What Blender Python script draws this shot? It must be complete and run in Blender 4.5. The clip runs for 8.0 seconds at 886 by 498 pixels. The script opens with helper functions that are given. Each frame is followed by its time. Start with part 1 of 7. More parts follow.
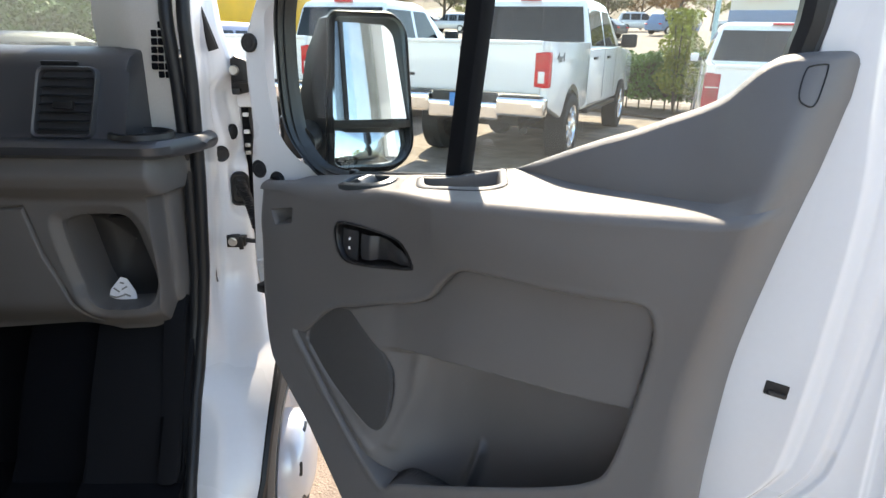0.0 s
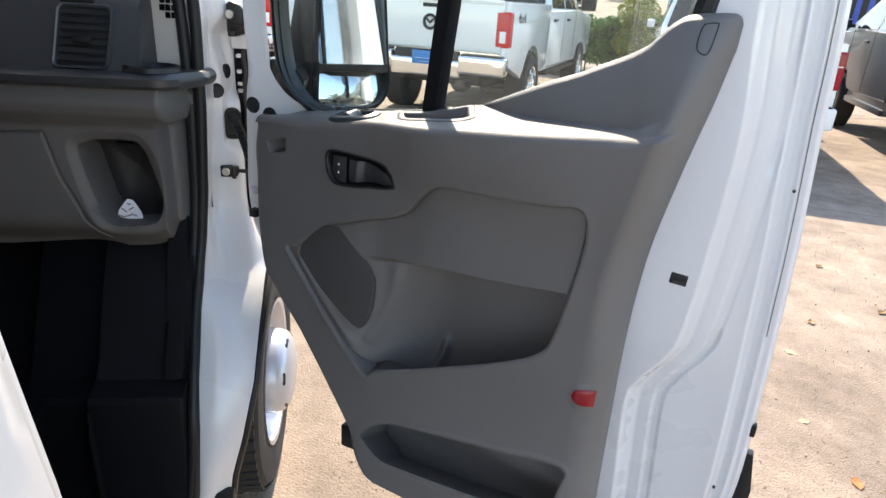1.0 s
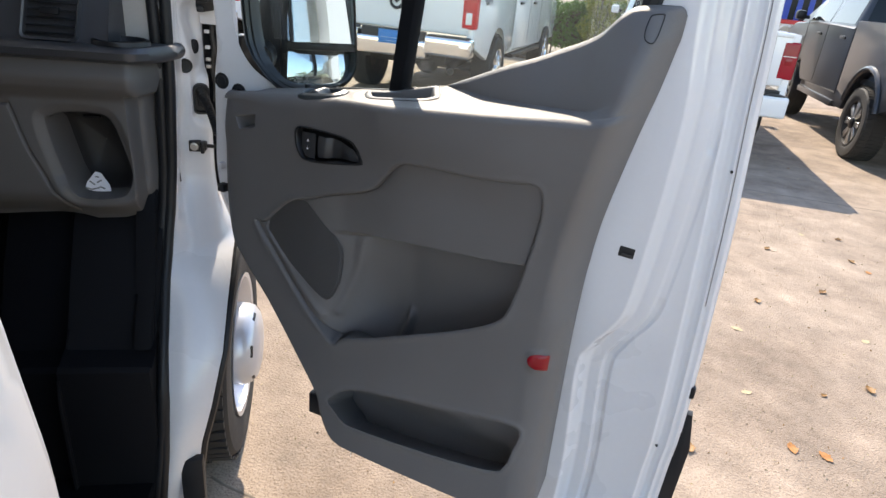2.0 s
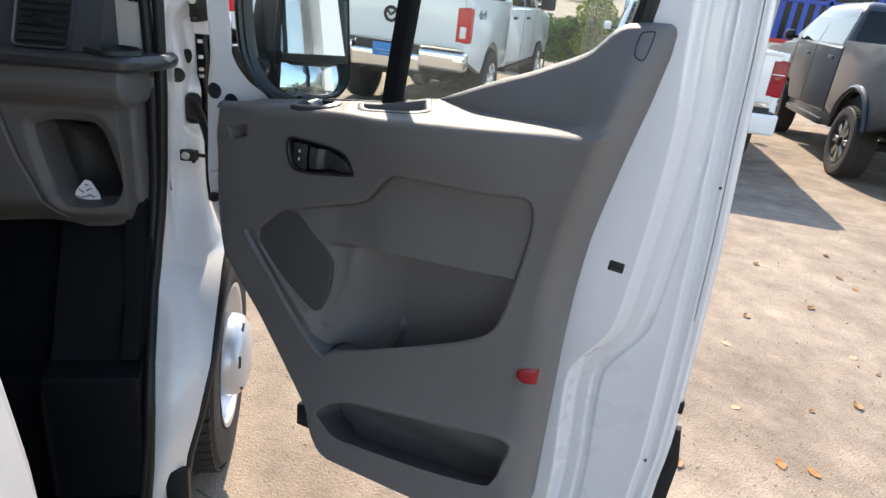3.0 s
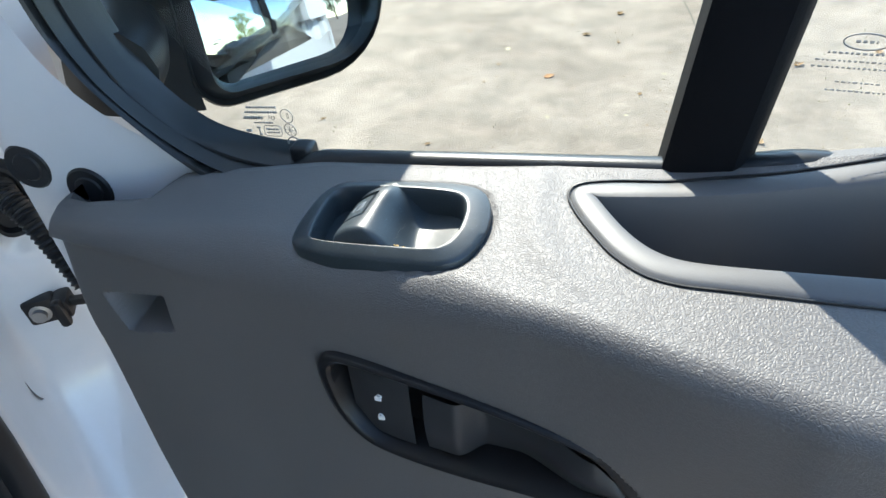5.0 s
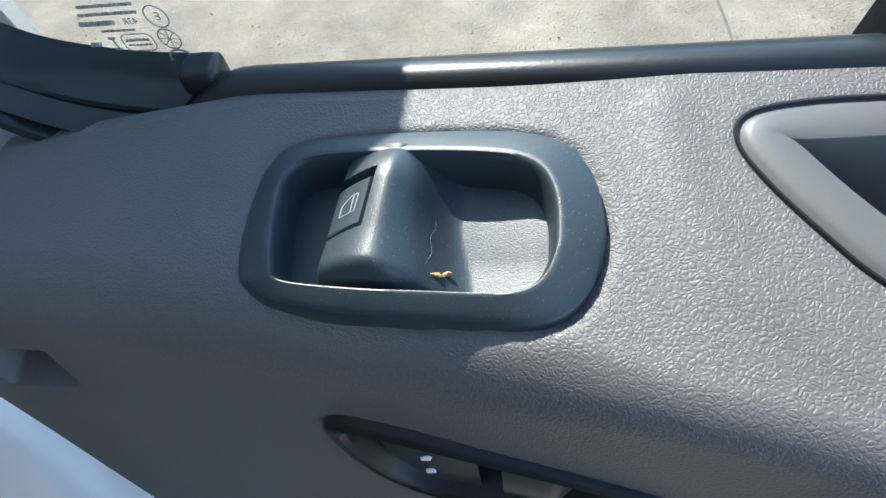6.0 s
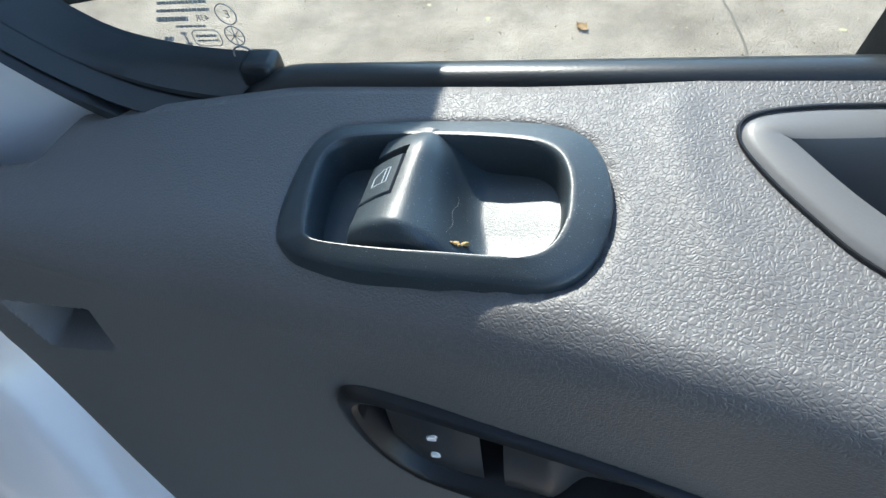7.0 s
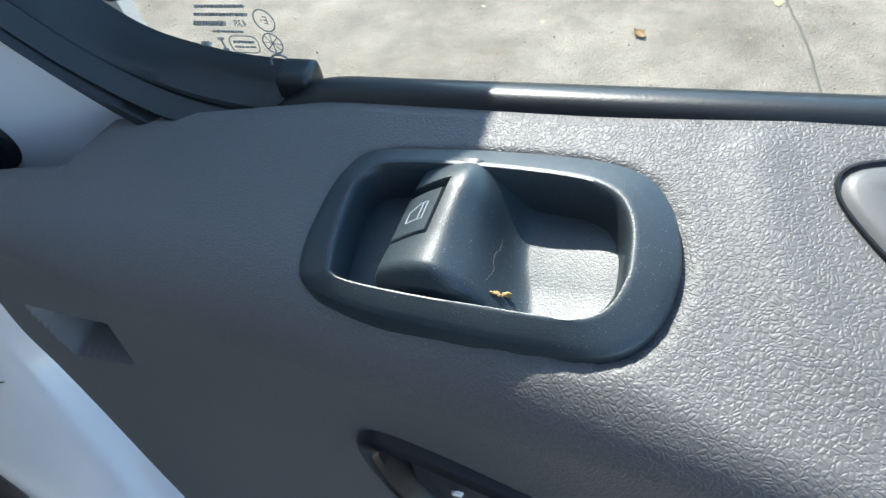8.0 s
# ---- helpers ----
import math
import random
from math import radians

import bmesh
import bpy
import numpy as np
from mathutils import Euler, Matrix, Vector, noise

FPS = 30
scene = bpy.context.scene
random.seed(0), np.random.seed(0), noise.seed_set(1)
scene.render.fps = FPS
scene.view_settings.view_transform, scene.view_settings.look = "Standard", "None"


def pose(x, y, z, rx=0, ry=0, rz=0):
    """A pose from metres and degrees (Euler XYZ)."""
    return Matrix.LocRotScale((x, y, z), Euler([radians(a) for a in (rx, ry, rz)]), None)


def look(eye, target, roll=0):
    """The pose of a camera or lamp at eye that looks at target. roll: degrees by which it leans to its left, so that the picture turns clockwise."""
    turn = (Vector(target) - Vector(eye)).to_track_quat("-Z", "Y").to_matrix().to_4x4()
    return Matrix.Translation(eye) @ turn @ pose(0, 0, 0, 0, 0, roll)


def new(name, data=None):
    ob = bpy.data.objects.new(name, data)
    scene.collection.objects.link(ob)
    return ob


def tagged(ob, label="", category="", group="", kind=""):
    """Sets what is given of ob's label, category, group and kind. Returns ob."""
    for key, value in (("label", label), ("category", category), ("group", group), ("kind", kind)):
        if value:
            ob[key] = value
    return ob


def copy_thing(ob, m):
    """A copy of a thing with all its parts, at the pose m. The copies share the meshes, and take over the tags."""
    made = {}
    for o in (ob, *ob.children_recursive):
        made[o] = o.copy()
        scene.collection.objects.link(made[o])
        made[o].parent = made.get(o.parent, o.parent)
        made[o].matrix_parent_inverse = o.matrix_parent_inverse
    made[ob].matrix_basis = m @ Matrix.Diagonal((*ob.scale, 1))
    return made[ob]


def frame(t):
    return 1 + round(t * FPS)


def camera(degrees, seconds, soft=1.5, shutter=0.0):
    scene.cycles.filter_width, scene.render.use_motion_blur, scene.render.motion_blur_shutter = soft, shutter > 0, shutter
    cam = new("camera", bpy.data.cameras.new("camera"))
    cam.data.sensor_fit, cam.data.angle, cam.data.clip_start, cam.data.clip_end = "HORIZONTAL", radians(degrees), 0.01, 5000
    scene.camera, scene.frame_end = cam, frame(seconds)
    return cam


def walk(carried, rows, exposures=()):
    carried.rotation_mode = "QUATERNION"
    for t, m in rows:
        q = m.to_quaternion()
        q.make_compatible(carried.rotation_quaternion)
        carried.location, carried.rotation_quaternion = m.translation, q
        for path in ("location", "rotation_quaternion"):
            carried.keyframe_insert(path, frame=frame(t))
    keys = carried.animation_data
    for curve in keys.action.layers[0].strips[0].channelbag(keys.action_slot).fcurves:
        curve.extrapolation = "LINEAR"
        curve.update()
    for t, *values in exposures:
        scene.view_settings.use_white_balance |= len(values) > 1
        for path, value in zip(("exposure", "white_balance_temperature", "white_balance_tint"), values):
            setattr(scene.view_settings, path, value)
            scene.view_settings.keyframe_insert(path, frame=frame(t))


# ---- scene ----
cam = camera(71.3, 8.0)
PATH = [
    (0, (0.6230, -0.7200, 1.4750), (-0.2527, 0.8509, 0.8624), 1.30),
    (0.2, (0.6440, -0.7767, 1.4719), (-0.1901, 0.7988, 0.8144), 2.05),
    (0.5, (0.6740, -0.8450, 1.4670), (-0.1193, 0.7397, 0.7820), 3.00),
    (0.7, (0.6841, -0.8890, 1.4649), (-0.0865, 0.7045, 0.7743), 3.51),
    (1, (0.6990, -0.9280, 1.4680), (-0.0380, 0.6705, 0.7528), 3.70),
    (1.2, (0.6977, -0.9398, 1.4626), (-0.0161, 0.6672, 0.7428), 3.82),
    (1.5, (0.7050, -0.9510, 1.4630), (0.0151, 0.6558, 0.7199), 3.80),
    (1.8, (0.7143, -0.9693, 1.4690), (0.0628, 0.6469, 0.7117), 4.88),
    (2, (0.7260, -0.9850, 1.4770), (0.0990, 0.6405, 0.7189), 5.60),
    (2.2, (0.7330, -0.9988, 1.4813), (0.1227, 0.6366, 0.7308), 6.38),
    (3.3, (0.7195, -0.9636, 1.4732), (0.1079, 0.6848, 0.7531), 6.50),
    (3.5, (0.6930, -0.9310, 1.4700), (0.0822, 0.7123, 0.7376), 6.30),
    (3.8, (0.5835, -0.7733, 1.4711), (-0.0267, 0.8557, 0.7067), 5.05),
    (4, (0.4792, -0.6319, 1.4669), (-0.1303, 0.9902, 0.6875), 3.79),
    (4.2, (0.3885, -0.4997, 1.4697), (-0.2172, 1.1030, 0.6484), 2.33),
    (4.5, (0.2715, -0.3474, 1.4689), (-0.3201, 1.2172, 0.5679), -0.81),
    (4.7, (0.1882, -0.2377, 1.4576), (-0.3865, 1.2837, 0.4752), -2.99),
    (5.8, (0.0152, 0.0616, 1.3804), (-0.2420, 1.0417, -0.2269), -13.81),
    (6, (0.0132, 0.0503, 1.3874), (-0.2274, 1.0293, -0.2231), -12.93),
    (6.2, (0.0207, 0.0468, 1.3894), (-0.2217, 1.0305, -0.2180), -12.67),
    (6.5, (0.0268, 0.0437, 1.3881), (-0.2396, 1.0663, -0.1909), -12.96),
    (6.8, (0.0229, 0.0351, 1.3845), (-0.2593, 1.1073, -0.1584), -11.06),
    (7, (0.0179, 0.0190, 1.3862), (-0.3034, 1.1305, -0.1208), -10.23),
    (7.2, (0.0121, 0.0114, 1.3849), (-0.3535, 1.1471, -0.0938), -9.31),
    (7.5, (0.0117, 0.0228, 1.3889), (-0.4170, 1.1560, -0.0747), -9.51),
    (7.8, (0.0110, 0.0327, 1.3794), (-0.4384, 1.1339, -0.1024), -10.77),
    (8, (0.0133, 0.0436, 1.3768), (-0.4293, 1.1313, -0.1169), -11.71),
]
walk(cam, [(t, look(eye, target, roll)) for t, eye, target, roll in PATH],
     exposures=[(0, 2.06, 7750, 12), (2, 1.68, 7550, 13), (3.5, 1.65, 7500, 11), (4, 1.93, 7450, 11), (4.5, 2.07, 6950, 8), (5.8, 1.92, 6200, 4), (8, 1.92, 6200, 4)])

# ---- light ----
SUN_AZ = (0.46, -0.888)           # the way the sunlight travels over the ground
SUN_EL = 41.0
world = bpy.data.worlds.new("sky")
scene.world = world
world.use_nodes = True
wn = world.node_tree
sky = wn.nodes.new("ShaderNodeTexSky")
sky.sky_type = "NISHITA"
sky.sun_disc = False
sky.sun_elevation = radians(SUN_EL)
sky.sun_rotation = math.atan2(-SUN_AZ[0], -SUN_AZ[1])
sky.air_density, sky.dust_density, sky.ozone_density = 1.0, 0.3, 1.6
wn.nodes["Background"].inputs["Strength"].default_value = 0.15
wn.links.new(sky.outputs[0], wn.nodes["Background"].inputs["Color"])
sun = new("sun", bpy.data.lights.new("sun", "SUN"))
sun.data.energy, sun.data.angle, sun.data.color = 2.6, radians(0.53), (1.0, 0.95, 0.86)
ce, se = math.cos(radians(SUN_EL)), math.sin(radians(SUN_EL))
sun.matrix_world = look((0, 0, 0), (SUN_AZ[0] * ce, SUN_AZ[1] * ce, -se))
sun.location = (-8, 18, 13)

# ---- materials ----


def material(name, colour, rough=0.5, metal=0.0, spread=0.12, grain=None, stain=None, bump=0.0, coat=0.0, spec=0.5, kind="noise"):
    """A surface with colour variation at two scales and a fine relief. grain, stain: sizes in metres."""
    m = bpy.data.materials.new(name)
    m.use_nodes = True
    nt = m.node_tree
    b = nt.nodes["Principled BSDF"]
    b.inputs["Roughness"].default_value = rough
    b.inputs["Metallic"].default_value = metal
    b.inputs["Coat Weight"].default_value = coat
    b.inputs["Coat Roughness"].default_value = 0.06
    b.inputs["Specular IOR Level"].default_value = spec
    co = nt.nodes.new("ShaderNodeTexCoord")
    dark = [c * (1 - spread) for c in colour]
    light = [min(1.0, c * (1 + spread)) for c in colour]
    big = nt.nodes.new("ShaderNodeTexNoise")
    big.inputs["Scale"].default_value = 1.0 / (stain or 0.4)
    big.inputs["Detail"].default_value = 5
    nt.links.new(co.outputs["Object"], big.inputs["Vector"])
    fine = nt.nodes.new("ShaderNodeTexVoronoi" if kind == "leather" else "ShaderNodeTexNoise")
    fine.inputs["Scale"].default_value = 1.0 / (grain or 0.004)
    if kind == "leather":
        fine.feature = "DISTANCE_TO_EDGE"
        wob = nt.nodes.new("ShaderNodeTexNoise")
        wob.inputs["Scale"].default_value = 0.35 / grain
        nt.links.new(co.outputs["Object"], wob.inputs["Vector"])
        shift = nt.nodes.new("ShaderNodeVectorMath")
        shift.operation = "MULTIPLY_ADD"
        nt.links.new(wob.outputs["Color"], shift.inputs[0])
        shift.inputs[1].default_value = (grain * 2.6,) * 3
        wob.inputs["Detail"].default_value = 3.0
        nt.links.new(co.outputs["Object"], shift.inputs[2])
        nt.links.new(shift.outputs[0], fine.inputs["Vector"])
    else:
        fine.inputs["Detail"].default_value = 2.0
        nt.links.new(co.outputs["Object"], fine.inputs["Vector"])
    add = nt.nodes.new("ShaderNodeMath")
    add.operation = "MULTIPLY_ADD"
    nt.links.new(fine.outputs[0], add.inputs[0])
    add.inputs[1].default_value = 0.35
    nt.links.new(big.outputs[0], add.inputs[2])
    mr = nt.nodes.new("ShaderNodeMapRange")
    mr.inputs["From Min"].default_value, mr.inputs["From Max"].default_value = 0.35, 0.95
    nt.links.new(add.outputs[0], mr.inputs["Value"])
    mix = nt.nodes.new("ShaderNodeMix")
    mix.data_type = "RGBA"
    mix.inputs[6].default_value = (*dark, 1)
    mix.inputs[7].default_value = (*light, 1)
    nt.links.new(mr.outputs[0], mix.inputs[0])
    nt.links.new(mix.outputs[2], b.inputs["Base Color"])
    rr = nt.nodes.new("ShaderNodeMapRange")
    rr.inputs["To Min"].default_value, rr.inputs["To Max"].default_value = max(0.02, rough * 0.85), min(1.0, rough * 1.2)
    nt.links.new(big.outputs[0], rr.inputs["Value"])
    nt.links.new(rr.outputs[0], b.inputs["Roughness"])
    if bump:
        bp = nt.nodes.new("ShaderNodeBump")
        bp.inputs["Strength"].default_value = 1.0
        bp.inputs["Distance"].default_value = bump
        if kind == "leather":                          # rounded cells between narrow creases
            cr = nt.nodes.new("ShaderNodeMapRange")
            cr.interpolation_type = "SMOOTHSTEP"
            cr.inputs["From Max"].default_value = 0.30
            nt.links.new(fine.outputs[0], cr.inputs["Value"])
            pore = nt.nodes.new("ShaderNodeTexNoise")
            pore.inputs["Scale"].default_value, pore.inputs["Detail"].default_value = 0.9 / grain, 4.0
            nt.links.new(co.outputs["Object"], pore.inputs["Vector"])
            both = nt.nodes.new("ShaderNodeMath")
            both.operation = "MULTIPLY_ADD"
            both.inputs[1].default_value = 0.6
            nt.links.new(pore.outputs[0], both.inputs[0])
            nt.links.new(cr.outputs[0], both.inputs[2])
            nt.links.new(both.outputs[0], bp.inputs["Height"])
        else:
            nt.links.new(fine.outputs[0], bp.inputs["Height"])
        nt.links.new(bp.outputs[0], b.inputs["Normal"])
    return m


def glass_material(name, tint=(0.93, 0.97, 0.95), gloss=0.06, haze=0.0):
    """Thin pane: mostly clear, with a Fresnel mirror on it."""
    m = bpy.data.materials.new(name)
    m.use_nodes = True
    nt = m.node_tree
    nt.nodes.clear()
    out = nt.nodes.new("ShaderNodeOutputMaterial")
    clear = nt.nodes.new("ShaderNodeBsdfTransparent")
    clear.inputs[0].default_value = (*tint, 1)
    shine = nt.nodes.new("ShaderNodeBsdfGlossy")
    shine.inputs["Roughness"].default_value = 0.0
    lw = nt.nodes.new("ShaderNodeLayerWeight")
    lw.inputs[0].default_value = 0.5
    pw = nt.nodes.new("ShaderNodeMath")
    pw.operation = "POWER"
    pw.inputs[1].default_value = 4.0
    nt.links.new(lw.outputs["Facing"], pw.inputs[0])
    fr = nt.nodes.new("ShaderNodeMath")
    fr.operation = "MULTIPLY_ADD"
    fr.inputs[1].default_value, fr.inputs[2].default_value = 0.85, gloss * 0.6
    nt.links.new(pw.outputs[0], fr.inputs[0])
    mix = nt.nodes.new("ShaderNodeMixShader")
    nt.links.new(fr.outputs[0], mix.inputs[0])
    nt.links.new(clear.outputs[0], mix.inputs[1])
    nt.links.new(shine.outputs[0], mix.inputs[2])
    film = nt.nodes.new("ShaderNodeBsdfTranslucent")     # a pale film that imitates a veil of reflections
    film.inputs[0].default_value = (0.8, 0.8, 0.78, 1)
    veil = nt.nodes.new("ShaderNodeMixShader")
    veil.inputs[0].default_value = haze
    nt.links.new(mix.outputs[0], veil.inputs[1])
    nt.links.new(film.outputs[0], veil.inputs[2])
    nt.links.new(veil.outputs[0] if haze else mix.outputs[0], out.inputs[0])
    return m


RIM_GREY = material("smooth_grey_rim", (0.115, 0.114, 0.114), 0.48, grain=0.0008, stain=0.1, bump=0.00003, spread=0.08)
TRIM = material("grey_trim_plastic", (0.129, 0.1230, 0.1190), 0.52, grain=0.0015, stain=0.25, bump=0.00012, spread=0.1, kind="leather", spec=0.6)
SWITCH = material("dark_switch_plastic", (0.030, 0.040, 0.046), 0.38, grain=0.0005, stain=0.05, bump=0.00009, spread=0.3, spec=0.6)


def speckle(m, size, share, gain):
    """Fine bright flecks in a moulded plastic."""
    nt = m.node_tree
    b = nt.nodes["Principled BSDF"]
    old = b.inputs["Base Color"].links[0].from_socket
    co = nt.nodes.new("ShaderNodeTexCoord")
    vo = nt.nodes.new("ShaderNodeTexVoronoi")
    vo.inputs["Scale"].default_value = 1.0 / size
    nt.links.new(co.outputs["Object"], vo.inputs["Vector"])
    ra = nt.nodes.new("ShaderNodeMapRange")
    ra.inputs["From Min"].default_value, ra.inputs["From Max"].default_value = 1 - share, 1.0
    ra.inputs["To Min"].default_value, ra.inputs["To Max"].default_value = 1.0, gain
    nt.links.new(vo.outputs["Color"], ra.inputs["Value"])
    mu = nt.nodes.new("ShaderNodeMix")
    mu.data_type, mu.blend_type = "RGBA", "MULTIPLY"
    mu.inputs[0].default_value = 1.0
    nt.links.new(old, mu.inputs[6])
    nt.links.new(ra.outputs[0], mu.inputs[7])
    nt.links.new(mu.outputs[2], b.inputs["Base Color"])


speckle(SWITCH, 0.00028, 0.12, 5.0)
LEVER = material("satin_black_lever", (0.03, 0.031, 0.034), 0.42, grain=0.0008, bump=0.00005)
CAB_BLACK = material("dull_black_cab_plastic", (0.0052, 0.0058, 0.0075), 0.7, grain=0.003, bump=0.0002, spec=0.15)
CRUMB = material("tan_crumb", (0.45, 0.3, 0.12), 0.8, grain=0.001, spread=0.4)
BLACK = material("black_plastic", (0.012, 0.012, 0.013), 0.38, grain=0.001, bump=0.00008, spec=0.35)
SEAL_RUBBER = material("weathered_seal_rubber", (0.013, 0.015, 0.016), 0.36, grain=0.0012, stain=0.06, bump=0.00006, spread=0.35, spec=0.5)
# near-black stand-in for grey plastic, with the pocket's shade in its colour
POCKET_SHADE = material("pocket_grey_in_shade", (0.022, 0.021, 0.021), 0.6, grain=0.002, bump=0.0001, spread=0.2)
RUBBER = material("black_rubber", (0.013, 0.014, 0.016), 0.42, grain=0.003, bump=0.0001, spread=0.3, spec=0.3)
DASH = material("charcoal_dash_plastic", (0.025, 0.027, 0.032), 0.42, grain=0.002, bump=0.0002, spec=0.8)
DASH_GREY = material("grey_dash_plastic", (0.098, 0.093, 0.090), 0.55, grain=0.002, bump=0.0002)
HEADLINER = material("light_grey_pillar_trim", (0.5, 0.48, 0.45), 0.7, grain=0.003, bump=0.0001)
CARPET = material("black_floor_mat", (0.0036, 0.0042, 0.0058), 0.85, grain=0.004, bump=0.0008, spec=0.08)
WHITE = material("white_body_paint", (0.66, 0.665, 0.68), 0.28, grain=0.01, stain=0.5, spread=0.03, coat=0.7)
TRUCK_WHITE = material("white_truck_paint", (0.76, 0.78, 0.78), 0.25, grain=0.01, stain=0.6, spread=0.03, coat=0.8)
TRUCK_GREY = material("dark_grey_metallic_paint", (0.026, 0.029, 0.036), 0.34, metal=0.1, grain=0.002, stain=0.6, spread=0.1, coat=0.35)
BAND_BLUE = material("faded_blue_paint", (0.12, 0.20, 0.33), 0.5, stain=0.5)
TEAL_PAINT = material("pale_teal_paint", (0.22, 0.38, 0.42), 0.45, stain=0.5)
BLUE_PAINT = material("blue_paint", (0.02, 0.06, 0.35), 0.4, stain=0.5)
RED_PAINT = material("red_paint", (0.5, 0.03, 0.03), 0.4, stain=0.5)
YELLOW_PAINT = material("yellow_paint", (0.75, 0.42, 0.02), 0.4, stain=0.5)
SILVER_PAINT = material("silver_paint", (0.5, 0.52, 0.54), 0.3, metal=0.4, coat=0.6)
CHROME = material("chrome", (0.85, 0.85, 0.86), 0.07, metal=1.0, spread=0.03)
ALU = material("silver_wheel_paint", (0.62, 0.63, 0.66), 0.3, metal=0.7, spread=0.05)
HUB_WHITE = material("silver_hub_cover", (0.52, 0.53, 0.56), 0.3, metal=0.35, spread=0.04, coat=0.4)
TYRE = material("tyre_rubber", (0.025, 0.024, 0.023), 0.75, grain=0.004, stain=0.1, bump=0.0006, spread=0.3)
DARK_METAL = material("dark_chassis_metal", (0.03, 0.028, 0.026), 0.6, stain=0.1, spread=0.4)
REDLENS = material("red_lens", (0.58, 0.006, 0.012), 0.25, coat=0.15, spread=0.15, spec=0.3)
CLEARLENS = material("frosted_white_lens", (0.75, 0.74, 0.72), 0.15, coat=1.0, spread=0.1)
TINTED = material("dark_tinted_glass", (0.012, 0.016, 0.018), 0.03, spread=0.2, spec=0.3)
SHADE_GLASS = material("dark_shop_glass", (0.012, 0.014, 0.017), 0.2, spread=0.5, spec=0.2)
PLATE_BLUE = material("blue_dealer_plate", (0.03, 0.2, 0.5), 0.4)
INK_WHITE = material("white_print", (0.8, 0.8, 0.8), 0.5)
GLASS_INK = material("fired_grey_glass_print", (0.33, 0.31, 0.28), 0.7)
INK_PALE = material("worn_pale_print", (0.42, 0.44, 0.45), 0.5)
INK_GREY = material("etched_grey_print", (0.20, 0.19, 0.18), 0.6)
REFLECTOR = material("red_reflector", (0.25, 0.002, 0.009), 0.2, grain=0.002, bump=0.0004, coat=0.4, spread=0.45, spec=0.3)
STEEL = material("zinc_steel", (0.45, 0.44, 0.42), 0.35, metal=0.9)
PAPER = material("white_printed_paper", (0.75, 0.74, 0.75), 0.7)
GLASS = glass_material("window_glass")
# the next two carry the pale film in place of reflections
GLASS_VEILED = glass_material("veiled_window_glass", haze=0.013)
GLASS_DARK = glass_material("hazy_windscreen_glass", (0.88, 0.94, 0.91), haze=0.05)
MIRROR = material("mirror_silver", (0.52, 0.56, 0.60), 0.01, metal=1.0, spread=0.01)


def concrete_material():
    """Old lot concrete: pinkish tan, blotched at two scales, with exposed grit."""
    m = material("sunlit_concrete", (0.30, 0.237, 0.184), 0.9, grain=0.009, stain=0.22, bump=0.006, spread=0.26)
    nt = m.node_tree
    b = nt.nodes["Principled BSDF"]
    old = b.inputs["Base Color"].links[0].from_socket
    co = nt.nodes.new("ShaderNodeTexCoord")
    mottle = nt.nodes.new("ShaderNodeTexNoise")
    mottle.inputs["Scale"].default_value, mottle.inputs["Detail"].default_value, mottle.inputs["Roughness"].default_value = 0.9, 12, 0.80
    grit = nt.nodes.new("ShaderNodeTexVoronoi")
    grit.inputs["Scale"].default_value = 120
    for n in (mottle, grit):
        nt.links.new(co.outputs["Object"], n.inputs["Vector"])
    ramp = nt.nodes.new("ShaderNodeValToRGB")
    ramp.color_ramp.elements[0].position, ramp.color_ramp.elements[0].color = 0.34, (0.52, 0.48, 0.45, 1)
    ramp.color_ramp.elements[1].position, ramp.color_ramp.elements[1].color = 0.64, (1.26, 1.25, 1.24, 1)
    nt.links.new(mottle.outputs[0], ramp.inputs[0])
    gr = nt.nodes.new("ShaderNodeValToRGB")
    gr.color_ramp.elements[0].position, gr.color_ramp.elements[0].color = 0.10, (0.66, 0.61, 0.57, 1)
    gr.color_ramp.elements[1].position, gr.color_ramp.elements[1].color = 0.38, (1.06, 1.06, 1.06, 1)
    nt.links.new(grit.outputs[0], gr.inputs[0])
    last = old
    for n in (ramp, gr):
        mu = nt.nodes.new("ShaderNodeMix")
        mu.data_type, mu.blend_type = "RGBA", "MULTIPLY"
        mu.inputs[0].default_value = 1.0
        nt.links.new(last, mu.inputs[6])
        nt.links.new(n.outputs[0], mu.inputs[7])
        last = mu.outputs[2]
    nt.links.new(last, b.inputs["Base Color"])
    return m


CONCRETE = concrete_material()
SOIL = material("brown_mulch", (0.11, 0.075, 0.05), 0.9, grain=0.03, stain=0.5, bump=0.02, spread=0.4)
HEDGE = material("green_leaves", (0.09, 0.17, 0.03), 0.55, grain=0.05, stain=0.4, spread=0.5)
AUTUMN = material("autumn_leaves", (0.26, 0.13, 0.035), 0.6, grain=0.4, stain=3.0, spread=0.6)
YELLOW_LEAF = material("yellow_green_leaves", (0.22, 0.24, 0.03), 0.55, grain=0.15, stain=0.8, spread=0.5)
DULL_LEAF = material("olive_leaves", (0.10, 0.095, 0.04), 0.6, grain=0.4, stain=3.0, spread=0.5)
DRY_GRASS = material("dry_hillside_grass", (0.15, 0.10, 0.055), 0.9, grain=0.6, stain=9.0, spread=0.5)
JOINT = material("dirt_in_joint", (0.15, 0.122, 0.095), 0.95, grain=0.01, spread=0.4)
GRAPHITE = material("dark_lettering", (0.06, 0.065, 0.07), 0.4)
RED_DARK = material("dark_red_lens", (0.30, 0.006, 0.018), 0.25, coat=0.15, spread=0.3, spec=0.3)
